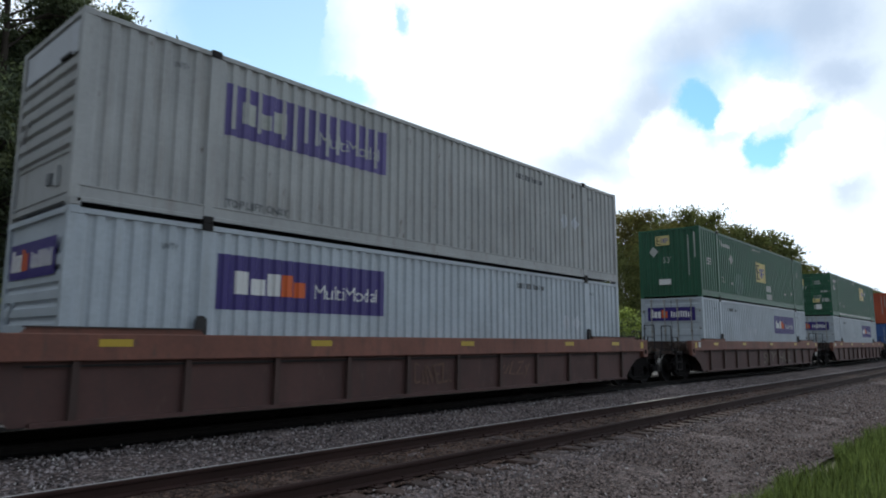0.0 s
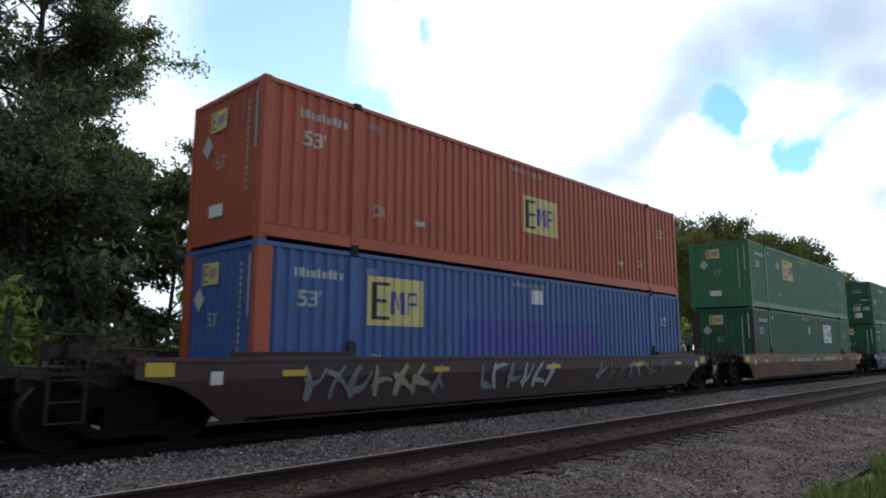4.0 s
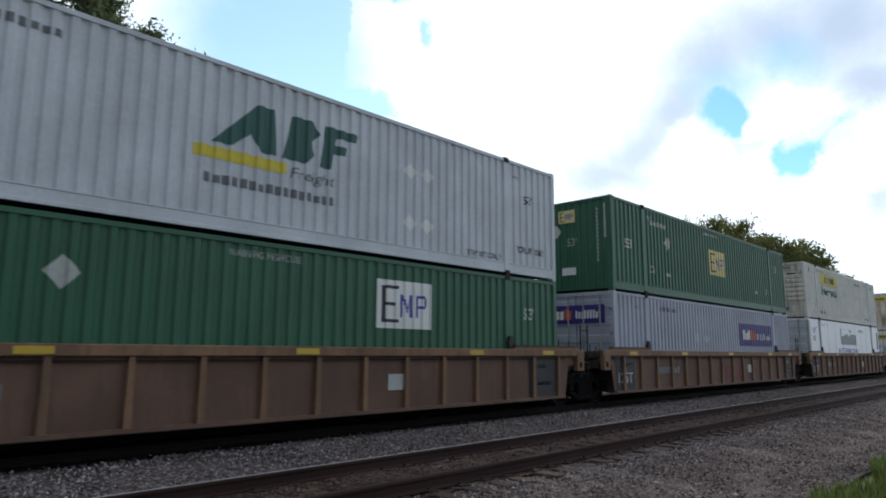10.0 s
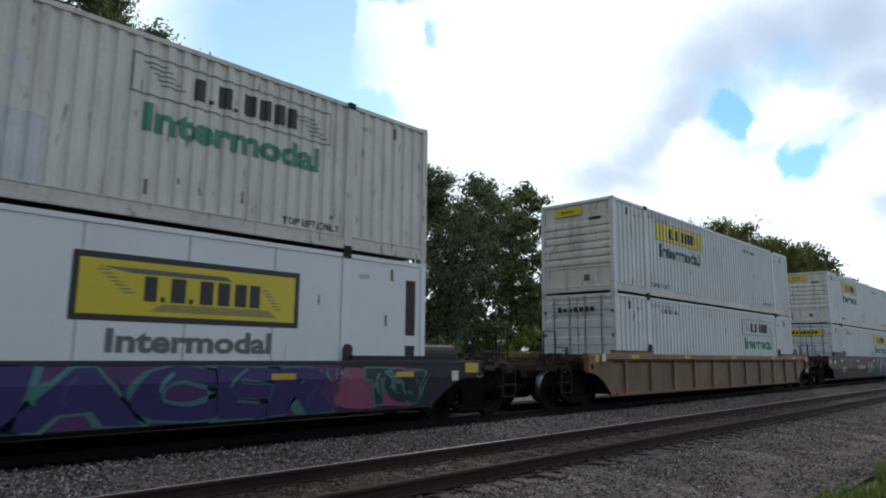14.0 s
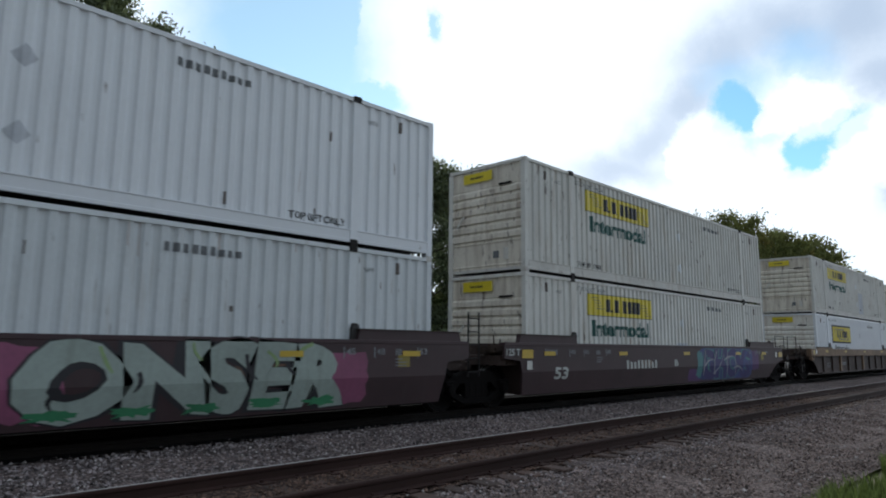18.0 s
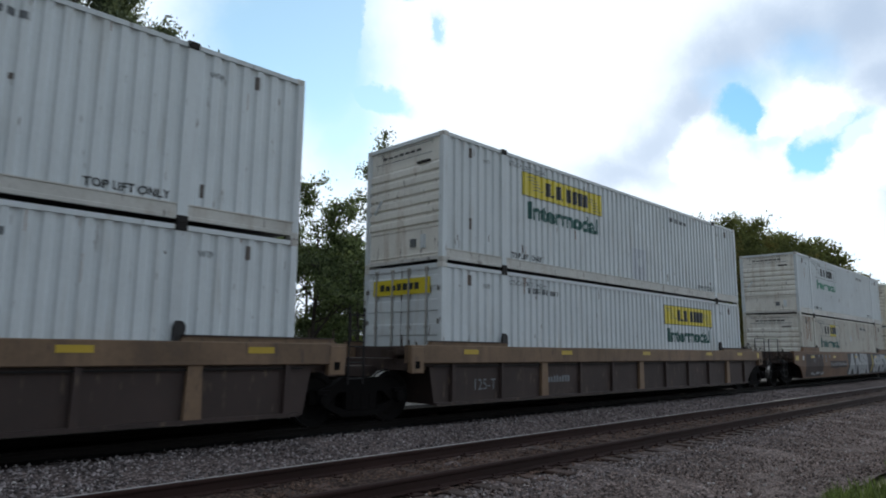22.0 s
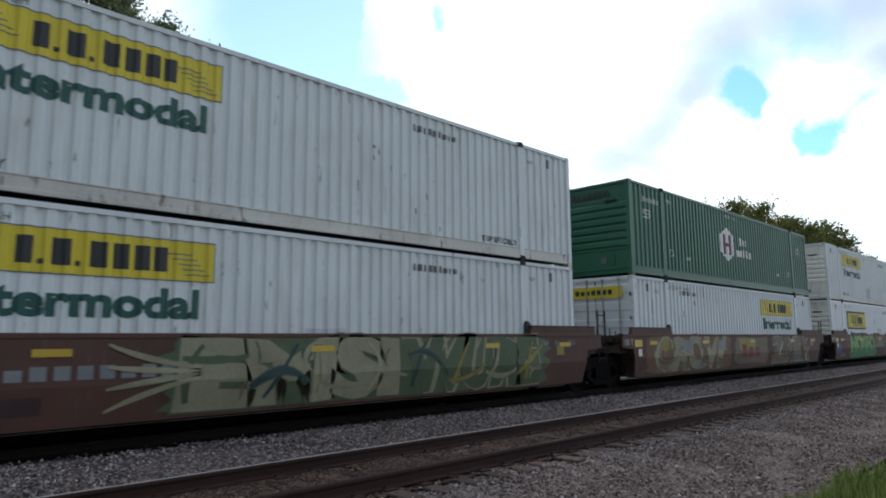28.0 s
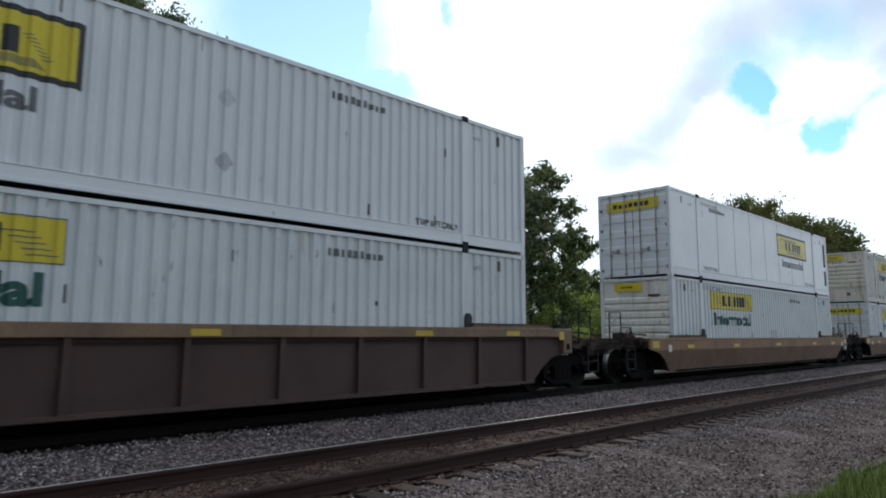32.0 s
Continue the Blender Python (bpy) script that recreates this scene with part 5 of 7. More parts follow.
        lo_x, hi_x = (-3.0, -1.45) if kind == "coupler" else (-1.1, -0.3)
        def gear(bm):
            r = random.Random(17 + e + (5 if kind == "coupler" else 0))
            for _ in range(9):
                a, z, y = r.uniform(lo_x, hi_x - 0.3), r.uniform(0.98, 1.3), r.uniform(-0.05, 0.5)
                bx(bm, a, a + r.uniform(0.12, 0.45), y, y + r.uniform(0.05, 0.3), z, z + r.uniform(0.05, 0.2))
            for _ in range(8):
                a, z, y = r.uniform(lo_x, hi_x - 0.4), r.uniform(0.95, 1.5), r.uniform(-0.05, 0.4)
                tb(bm, (a, y, z), (a + r.uniform(0.2, 0.7), y + r.uniform(-0.05, 0.3), z + r.uniform(-0.15, 0.1)), r.uniform(0.012, 0.03))
            for _ in range(3):
                a, y = r.uniform(lo_x, hi_x), r.uniform(0.0, 0.4)
                tb(bm, (a, y, 1.0), (a, y, r.uniform(1.4, 1.75)), 0.016)
        tagged(part("brake_gear", shared(("brake_gear", e, kind), "gear", gear), car), "grimy brake rods, valves and pipes on the car end", kind="stuff")
        if kind == "coupler":
            part("end_platform", shared(("platform", e, zs), "car_dark", lambda bm: [bx(bm, -1.5, -0.2, 0.1, CW - 0.1, 0.98, 1.16), bx(bm, -3.0, -1.5, YC - 0.3, YC + 0.3, 0.78, 1.1), bx(bm, -1.62, -1.5, -0.12, CW + 0.12, 0.98, 1.2), bx(bm, -2.98, -2.86, 0.1, CW - 0.1, 0.98, 1.1)]), car, "grimy end platform and draft sill")
            tagged(part("walkway", shared(("walkway", e), "casting", lambda bm: [bx(bm, -2.95 + i * 0.1, -2.89 + i * 0.1, 0.12, CW - 0.12, 1.11, 1.14) for i in range(6)]), car, "open grate walkway"), "open grate walkway", kind="stuff")
            cp = part("coupler", shared(("coupler", e), "truck", lambda bm: [bx(bm, -3.5, -2.9, YC - 0.1, YC + 0.1, 0.76, 0.98), bx(bm, -3.72, -3.42, YC - 0.2, YC + 0.14, 0.72, 1.02), bx(bm, -3.8, -3.6, YC - 0.22, YC - 0.1, 0.74, 1.0)]), car, "cast steel knuckle coupler")
            part("air_hose", shared(("hose", e), "truck", lambda bm: [tube(bm, (ex(-2.95 - 0.13 * i), YC - 0.35, 0.8 - 0.3 * math.sin(i * 0.45)), (ex(-2.95 - 0.13 * (i + 1)), YC - 0.35, 0.8 - 0.3 * math.sin(i * 0.45 + 0.45)), 0.025, n=6) for i in range(7)]), cp, "black rubber brake hose")
            def rail(bm):
                for x in (-2.9, -2.35):
                    tb(bm, (x, 0.14, 1.1), (x, 0.14, 2.0 if x < -2.5 else 1.6))
                tb(bm, (-2.9, 0.14, 1.58), (-2.35, 0.14, 1.58), 0.014)
                tb(bm, (-2.9, 0.14, 2.0), (-2.9, 0.5, 2.0), 0.014)
                tb(bm, (-2.9, 0.5, 1.1), (-2.9, 0.5, 2.0))
            hand = shared(("handrail", e), "casting", rail)
            part("handrail", hand, car, "thin upright hand rail")
            part("handrail", hand, car, "thin upright hand rail", Matrix.Translation((0, CW, 0)) @ Matrix.Diagonal((1, -1, 1, 1)))
            def steps(bm):
                for x in (-2.95, -2.5):
                    bx(bm, x, x + 0.035, -0.06, -0.03, 0.42, 1.1)
                for z in (0.43, 0.7, 0.98):
                    tb(bm, (-2.95, -0.045, z), (-2.48, -0.045, z), 0.015)
                bx(bm, -2.95, -2.48, -0.045, 0.2, 1.04, 1.08)
            part("sill_step", shared(("steps", e), "casting", steps), car, "steel step irons")
            if e == 1:
                def wheel_ring(bm):
                    c = Vector((CL + 2.1, 0.5, 1.55))
                    ring = [c + Vector((0.24 * math.cos(k * math.pi / 6), 0, 0.24 * math.sin(k * math.pi / 6))) for k in range(12)]
                    for k in range(12):
                        tube(bm, ring[k], ring[(k + 1) % 12], 0.016, n=6)
                    for k in (0, 3, 6, 9):
                        tube(bm, c, ring[k], 0.014, n=6)
                    box(bm, CL + 2.02, CL + 2.18, 0.54, 0.7, 1.1, 1.62)
                part("brake_wheel", shared("brake_wheel", "casting", wheel_ring), car, "round spoked hand brake wheel on a stand")
                part("air_tank", shared("air_tank", "car_dark", lambda bm: tube(bm, (CL + 0.5, YC - 0.6, 1.38), (CL + 1.5, YC - 0.6, 1.38), 0.2, n=14)), car, "grimy cylindrical air tank")
            truck(car, ex(-1.76))
        else:
            part("end_platform", shared(("joint", e, zs), "car_dark", lambda bm: [bx(bm, -0.95, -0.2, 0.0, CW, 0.98, 1.2), bx(bm, -1.6, -0.9, YC - 0.35, YC + 0.35, 0.85, 1.05)]), car, "grimy articulated joint")
            if e == 1:
                truck(car, CL + 1.67)
                def ladder(bm):
                    for x in (CL + 1.2, CL + 1.55):
                        tube(bm, (x, 0.05, 0.75), (x, 0.05, 2.15), 0.02, n=6)
                    for i in range(5):
                        tube(bm, (CL + 1.2, 0.05, 0.85 + i * 0.29), (CL + 1.55, 0.05, 0.85 + i * 0.29), 0.014, n=6)
                part("ladder", shared("ladder", "casting", ladder), car, "steel end ladder")
    # reflective tape
    ref = shared("reflector", "reflector", lambda bm: flat_rect(bm, 0, 0.46, 0, 0.10, 0.0))
    block = shared("reflector_block", "reflector", lambda bm: flat_rect(bm, 0, 0.42, 0, 0.2, 0.0))
    square = shared("white_square", "reflector_white", lambda bm: flat_rect(bm, 0, 0.2, 0, 0.2, 0.0))
    yz = yo - 0.032 if ribbed else yo - 0.021
    zr = zs - 0.17 if ribbed else zs - 0.3
    if deep < 0.2:
        zr = zs - 0.13
    for x in (0.45, 4.0, 8.1, 12.5, 15.2):
        part("reflector", ref, car, "yellow reflective tape", (x, yz, zr))
    for x in ([x0 + 0.12] if left == "coupler" else []) + ([x1 - 0.54] if right == "coupler" else []):
        part("reflector", block, car, "large yellow reflective block", (x, yz, max(zr - 0.1, 1.0)))
    if left == "shared" and not ribbed:
        part("reflector", block, car, "large yellow reflective block", (-0.42, yz, zs - 0.36))
        part("white_marker", square, car, "white reflective square", (-0.24, yz - 0.002, zs - 0.62))
        car_letters(car, "125 T", -0.98, -0.48, zs - 0.3, zs - 0.14, "dull_ink", False, 0.02)
    if left == "coupler":
        part("white_marker", square, car, "white reflective square", (x0 + 1.1, yz, zs - 0.4) if not ribbed else (x0 + 0.7, yz, zr - 0.08))
    if right == "coupler" and not ribbed:
        part("white_marker", square, car, "white reflective square", (x1 - 0.95, yz, zs - 0.4))
    return car


def tuck(bm, zf):
    """Lay flat paint on a smooth car side, whose lower panel leans in under a fold."""
    if zf > 0:
        bmesh.ops.bisect_plane(bm, geom=bm.verts[:] + bm.edges[:] + bm.faces[:], plane_co=(0, 0, zf), plane_no=(0, 0, 1))
        for v in bm.verts:
            v.co.y += max(0.0, zf - v.co.z) * LEAN


def side_paint(car, name, key, ink, build, lift, label):
    zf = car["zf"]
    def whole(bm):
        build(bm)
        tuck(bm, zf)
    y = -0.19 if zf > 0 else -0.118
    ob = part(name, shared((name, key, zf), ink, whole), car, label, (0, y - lift, 0))
    return tagged(ob, label, kind="stuff") if name in FINE else ob


def car_letters(car, body, x0, x1, z0, z1, ink, ribbed, bold=0.02, shear=0.0, lift=None, name="lettering", label="painted lettering"):
    def drawn(bm):
        words(bm, body, x0, x1, z0, z1, None, 0.0, bold=bold, shear=shear)
        if name == "graffiti":
            for v in bm.verts:
                x, z = v.co.x, v.co.z
                v.co.x += 0.09 * math.sin(4.1 * z + 1.7 * x) + 0.03 * math.sin(11 * z + x)
                v.co.z += 0.035 * math.sin(2.3 * x) * (z - 0.3) + 0.02 * math.sin(5.9 * x)
    return side_paint(car, name, ("cl", body, x0, x1, z0, z1, bold), ink, drawn, lift or 0.006, label)


def car_bars(car, x0, x1, z0, z1, n, ink, ribbed, seed=1, gap=0.3):
    return side_paint(car, "number_mark", ("cb", x0, x1, z0, n, gap), ink, lambda bm: bars(bm, None, x0, x1, z0, z1, n, gap, 0.0, seed), 0.006, "painted bars of a car number")


def patch(car, ink, pts, lift=0.005, label="spray-painted patch", name="graffiti"):
    pts = tuple(pts)
    return side_paint(car, name, ("gp", pts), ink, lambda bm: bm.faces.new([bm.verts.new((x, 0, z)) for x, z in pts]), lift, label)


def plate(car, ink, x0, x1, z0, z1, lift=0.004, label="small painted stencil block", name="stencil_block"):
    return patch(car, ink, ((x0, z0), (x1, z0), (x1, z1), (x0, z1)), lift, label, name)


def clutter(car, seed, zt, pale="g_grey", blocks=3):
    """Small stencils, test labels and dull repaint blocks that every smooth car carries."""
    r = random.Random(seed)
    for x, body in ((0.5, "53"), (1.55, "48"), (2.2, "45"), (3.3, "40"), (12.6, "40"), (13.8, "45"), (14.5, "48"), (15.6, "53")):
        car_letters(car, body, x + 0.06, x + 0.27, zt - 0.27, zt - 0.15, pale, False, 0.02)
        plate(car, pale, x, x + 0.03, zt - 0.33, zt - 0.13, 0.0072, "thin stencilled line")
    for x in (0.9, 2.7, 13.2, 15.0):
        x += r.uniform(-0.15, 0.15)
        w = r.uniform(0.16, 0.3)
        car_bars(car, x, x + w, zt - 0.28, zt - 0.16, 3, pale, False, seed)
        if r.random() < 0.6:
            for k in range(3):
                plate(car, "g_grey", x, x + w * r.uniform(0.9, 1.9), zt - 0.36 - 0.06 * k, zt - 0.34 - 0.06 * k, 0.0072, "thin stencilled line")
    for i in range(blocks):
        x, w = r.uniform(0.3, 14.5), r.uniform(0.4, 1.1)
        z = r.uniform(0.45, zt - 0.5)
        plate(car, ("car_dark", "car_tan_dark", "g_brown", "car_maroon")[r.randrange(4)], x, x + w, z, z + r.uniform(0.12, 0.3), 0.0022 + 0.0002 * i, "dull repainted block", "repaint_patch")
    plate(car, "g_yellow", 15.1, 15.4, zt - 0.5, zt - 0.28, 0.0066, "yellow test label", "label_patch")


def cloud_shape(x0, x1, z0, z1, seed, n=22, rough=0.16):
    """Uneven closed outline filling a rectangle."""
    r = random.Random(seed)
    cx, cz, hx, hz = (x0 + x1) / 2, (z0 + z1) / 2, (x1 - x0) / 2, (z1 - z0) / 2
    pts = []
    for i in range(n):
        a = 2 * math.pi * i / n
        c, s = math.cos(a), math.sin(a)
        k = 1 / max(abs(c), abs(s))
        m = k * (1 - rough * r.random())
        pts.append((round(cx + hx * max(-1, min(1, c * m)), 3), round(cz + hz * max(-1, min(1, s * m)), 3)))
    return pts


def swoosh(bm, ctrl, widths, n=9):
    """A curved stroke of changing width through control points."""
    p0, p1, p2 = (Vector((x, 0, z)) for x, z in ctrl)
    left, right = [], []
    for i in range(n + 1):
        t = i / n
        p = p0 * (1 - t) ** 2 + p1 * 2 * t * (1 - t) + p2 * t ** 2
        d = (p1 - p0) * 2 * (1 - t) + (p2 - p1) * 2 * t
        d.normalize()
        s = Vector((-d.z, 0, d.x)) * (widths[0] * (1 - t) + widths[1] * t) * (0.6 + 0.4 * math.sin(math.pi * min(1, t * 1.3)))
        left.append(bm.verts.new(p + s))
        right.append(bm.verts.new(p - s))
    for i in range(n):
        bm.faces.new((left[i], right[i], right[i + 1], left[i + 1]))


def tag_shapes(car, x0, x1, z0, z1, seed, n, inks, behind=None, edge="g_black", thin=1.0):
    """Wild-style piece: overlapping curved strokes with dark edges, over a filled cloud."""
    r = random.Random(seed)
    if behind:
        patch(car, behind, cloud_shape(x0, x1, z0, z1, seed), 0.005, "spray-painted background of a graffiti piece")
    w = (x1 - x0) / n
    h = z1 - z0
    for i in range(n):
        a = x0 + (i + 0.15) * w
        ink = inks[r.randrange(len(inks))]
        for j in range(2):
            if j == 0:
                c = ((a + r.uniform(0, 0.3) * w, z0 + 0.12 * h), (a + r.uniform(-0.3, 0.6) * w, z0 + r.uniform(0.4, 0.7) * h), (a + r.uniform(0, 0.7) * w, z0 + 0.88 * h))
            else:
                z = z0 + h * r.uniform(0.15, 0.8)
                c = ((a - 0.05 * w, z), (a + 0.5 * w, z + r.uniform(-0.45, 0.45) * h), (a + 0.9 * w, z0 + h * r.uniform(0.15, 0.85)))
            c = tuple((min(max(x, x0 + 0.1), x1 - 0.1), min(max(z, z0 + 0.1 * h), z1 - 0.1 * h)) for x, z in c)
            wd = (thin * h * r.uniform(0.06, 0.12), thin * h * r.uniform(0.05, 0.11))
            k = ("sw", seed, i, j, round(x0, 2))
            step = 0.001 * ((2 * i + j) % 5)
            side_paint(car, "graffiti", k + (0,), edge, lambda bm: swoosh(bm, c, (wd[0] + 0.03, wd[1] + 0.03)), 0.0093 + step, "edge of a curved spray-painted stroke")
            side_paint(car, "graffiti", k + (1,), ink, lambda bm: swoosh(bm, c, wd), 0.0163 + step, "curved spray-painted stroke")


def big_tag(car, body, x0, x1, z0, z1, fill, seed, edge="g_black", behind=None):
    """A bold lettered tag with a dark outline."""
    if behind:
        patch(car, behind, cloud_shape(x0 - 0.15, x1 + 0.15, z0 - 0.04, z1 + 0.04, seed), 0.005, "spray-painted background of a graffiti piece")
    car_letters(car, body, x0 - 0.04, x1 + 0.04, z0 - 0.03, z1 + 0.03, edge, False, 0.12, 0.0, 0.008, "graffiti", "dark outline of bold graffiti letters")
    car_letters(car, body, x0, x1, z0, z1, fill, False, 0.065, 0.0, 0.012, "graffiti", "bold graffiti letters")
    r = random.Random(seed + 400)
    shine = {"g_mint": "g_pale", "g_lime": "g_yellow", "g_pale": "g_mint", "g_ink": "g_blue", "g_white": "g_grey", "g_cream": "g_sand", "g_black": "g_grey", "g_sand": "g_cream"}.get(fill, edge)
    n = max(3, int((x1 - x0) * 0.8))
    for k, ink in enumerate((edge, shine)):
        def strokes(bm):
            for i in range(n):
                a = x0 + (x1 - x0) * (i + r.uniform(0.1, 0.9)) / n
                zz = z0 + (z1 - z0) * r.uniform(0.1, 0.75)
                swoosh(bm, ((a, zz), (a + r.uniform(-0.2, 0.2), zz + 0.12), (a + r.uniform(-0.25, 0.25), min(z1 - 0.04, zz + r.uniform(0.2, 0.42)))), (0.018, r.uniform(0.02, 0.06)), 6)
        tagged(side_paint(car, "graffiti", ("shine", seed, k, round(x0, 2)), ink, strokes, 0.0172 + 0.0006 * k, "thin strokes inside the graffiti letters"), kind="stuff")

# ---- the train: units in order, by the place of each one's leading container end at the start ----
TRAIN_Y = 9.672          # near side of the containers
SPEED = ((0, 17.16), (4, 16.97), (8, 16.88), (12, 16.77), (16, 16.65), (20, 16.46), (24, 16.4), (28, 16.26), (32, 16.06))


def gone(t):
    """Metres run by the train after t seconds."""
    s = 0.0
    for (a, va), (b, vb) in zip(SPEED, SPEED[1:]):
        if t <= a:
            break
        e = min(t, b)
        ve = va + (vb - va) * (e - a) / (b - a)
        s += (e - a) * (va + ve) / 2
    return s


START = (3.22, 26.62, 50.33, 73.95, 97.31, 120.6, 144.06, 167.95, 187.08, 206.64, 230.12, 254.05, 277.2, 296.71, 316.07, 339.71, 359.28, 378.98, 402.54, 422.0, 441.8, 465.57, 484.82, 504.25, 528.04, 551.53, 574.83, 598.3)
RIDERS = []              # every moving thing with its unit's start and its height


def ride(ob, unit, z):
    RIDERS.append((ob, START[unit], z))


LOWER_Z, UPPER_Z = 0.338, 3.234
CO, SH = "coupler", "shared"


SERIAL = [0]


def white_box(paint="white", style="corrugated", end="nose", logo="yellow", where="left", header="yellow", dirty="", word="green_ink", door=None):
    names = {"white": "white", "dirty_white": "weathered off-white", "bright_white": "clean white", "rusty_white": "rust-streaked white"}
    if end == "nose":
        door = "end_grimed" if paint == "dirty_white" else "end_dirty_lifted"
    c = container(paint, style, end, "%s %s freight container with a %s name panel" % (names[paint], "ribbed" if style == "corrugated" else "smooth-sided", {"yellow": "yellow", "none": "plain outlined", "framed": "black-framed yellow"}[logo]), door)
    x0, x1 = (2.8, 6.45) if where == "left" else (10.03, 13.63)
    if logo == "yellow":
        scroll_logo(c, style, x0, x1, 1.93, "yellow", word)
    elif logo == "none":
        scroll_logo(c, style, x0, x1, 1.93, None, word)
    elif logo == "framed":
        framed_logo(c, style, *((2.8, 6.5) if where == "left" else (9.49, 13.1)), 1.45)
    end_logo(c, header, 0.55 if header == "yellow" and end == "nose" else 0.35, CW - (1.05 if header == "yellow" and end == "nose" else 0.35), 2.46 if end == "nose" else 2.25, 2.72 if end == "nose" else 2.6)
    lift_note(c, style, "ink")
    stack_note(c, style, "grey_ink")
    SERIAL[0] += 1
    k = SERIAL[0] % 7
    def scuffs(bm):
        r = random.Random(300 + k)
        for _ in range(9):
            x, z = r.uniform(0.4, 15.6), r.choice((r.uniform(0.35, 0.6), r.uniform(0.4, 2.5)))
            on_side(bm, style, x, x + r.uniform(0.02, 0.06), z, z + r.uniform(0.04, 0.26), 0.004)
        for x in (0.86, 15.2):
            on_side(bm, style, x, x + 0.07, 2.45, 2.68, 0.004)
    tagged(decal("scuffing", c, ("scuffs", style, k), "scuff", scuffs, "dark scrapes and small slots in the side"), kind="stuff")
    def runs(bm):
        r = random.Random(500 + k)
        if paint == "rusty_white":
            spots = [r.uniform(0.15, 1.95) for _ in range(16)] + [r.uniform(10.1, 10.9) for _ in range(6)] + [r.uniform(14.3, 16.0) for _ in range(14)] + [r.uniform(2.3, 14) for _ in range(8)]
        else:
            spots = [r.uniform(0.2, 15.9) for _ in range(4 if paint == "bright_white" else 9)]
        for x in spots:
            z = r.choice((2.79, 2.79, r.uniform(0.6, 2.4)))
            on_side(bm, style, x, x + (r.uniform(0.012, 0.04) if paint == "rusty_white" else r.uniform(0.006, 0.016)), max(0.31, z - (r.uniform(0.1, 1.7) if paint == "rusty_white" else r.uniform(0.05, 0.5))), z, 0.0035)
    tagged(decal("rust_run", c, ("runs", style, k, paint == "rusty_white", paint == "bright_white"), "rust_run", runs, "thin brown rust runs down the side"), kind="stuff")
    if k % 3 == 0 and style == "corrugated":
        decal("repair_patch", c, ("repair", k), "cool_white", lambda bm: on_side(bm, style, 7.2 + 0.3 * k, 8.1 + 0.3 * k, 0.32, 0.95 + 0.1 * k, 0.003), "slightly greyer repainted patch")
    marks(c, style, "grey_ink", where == "right")
    diamond(c, style, 8.6, 1.9, 0.17, "cool_white" if paint == "bright_white" else "white") if style == "corrugated" else None
    diamond(c, style, 8.6, 0.85, 0.17, "cool_white" if paint == "bright_white" else "white") if style == "corrugated" else None
    return c


def green_box(paint="green", end="plain", plate="pale_yellow", x=4.53, dia=3.9, label="", z=1.52, upper=False):
    names = {"green": "dark green", "light_green": "mid green", "orange": "orange-red", "blue": "blue"}
    c = container(paint, "corrugated", end, label or "%s ribbed freight container with %s" % (names[paint], "a square emblem plate" if x is not None else "white stencils"), None)
    if x is not None:
        emblem_plate(c, "corrugated", x, x + 1.5, z, z + 0.95, plate, "E")
    green_marks(c, "corrugated", end, upper)
    if dia is not None:
        diamond(c, "corrugated", dia, 1.85 if upper else 2.1)
    if end == "plain":
        end_logo(c, "square")
    else:
        at = END @ pose(0, -0.006, 0)
        emblem_plate(c, None, 0.35, 0.95, 2.1, 2.55, "white_ink" if plate == "white_ink" else "pale_yellow", "E_door", at)
        for k, (z, n, w) in enumerate(((2.3, 5, 0.45), (2.15, 6, 0.5), (1.3, 5, 0.5), (1.15, 4, 0.45))):
            decal("number_mark", c, ("gd", k), "dull_ink", lambda bm: bars(bm, None, 1.5, 1.5 + w, z, z + 0.09, n), "small white bars on a door", at)
        decal("label_patch", c, "gdl", "white_ink", lambda bm: flat_rect(bm, 1.5, 1.95, 0.45, 0.78), "white label on a door", at)
        for k, (x, z, w, h, ink) in enumerate(((0.3, 1.9, 0.3, 0.22, "dull_ink"), (0.35, 0.95, 0.2, 0.2, "faded_mark"), (0.8, 0.95, 0.22, 0.2, "faded_mark"), (1.95, 1.6, 0.4, 0.1, "dull_ink"), (2.0, 0.95, 0.4, 0.24, "dull_ink"), (1.45, 0.9, 0.42, 0.3, "pale_yellow"))):
            decal("label_patch", c, ("gdp", k), ink, lambda bm: flat_rect(bm, x, x + w, z, z + h), "small label on a door", at)
        decal("size_mark", c, "gd53", "white_ink", lambda bm: words(bm, "53", 0.85, 1.1, 1.85, 2.05, None), "white size figures", END @ pose(0, -0.008, 0))
        decal("placard", c, "gdd", "dull_ink", lambda bm: bm.faces.new([bm.verts.new(p) for p in ((0.5, 0, 1.55), (0.68, 0, 1.35), (0.86, 0, 1.55), (0.68, 0, 1.75))]), "diamond placard holder", END @ pose(0, -0.004, 0))
    return c


def parcel(paint="silver_blue", end="door", x=9.87, faded=False, header=True, zb=1.55):
    c = container(paint, "corrugated", end, "pale grey ribbed freight container with a %spurple name panel" % ("faded " if faded else ""))
    parcel_logo(c, "corrugated", x, x + (3.68 if x < 5 else 3.81), zb, faded)
    if header and not faded:
        end_logo(c, "purple", 0.3, CW - 0.3, 1.95, 2.5)
    lift_note(c, "corrugated", "grey_ink", False)
    marks(c, "corrugated", "grey_ink", x > 5)
    diamond(c, "corrugated", 5.9 if x > 5 else 13.0, 1.6, 0.22, "cool_white")
    diamond(c, "corrugated", 6.7 if x > 5 else 13.6, 1.6, 0.22, "cool_white")
    return c


def unit(i, car, lower, upper):
    ride(car, i, 0.0)
    ride(lower, i, LOWER_Z)
    ride(upper, i, UPPER_Z)


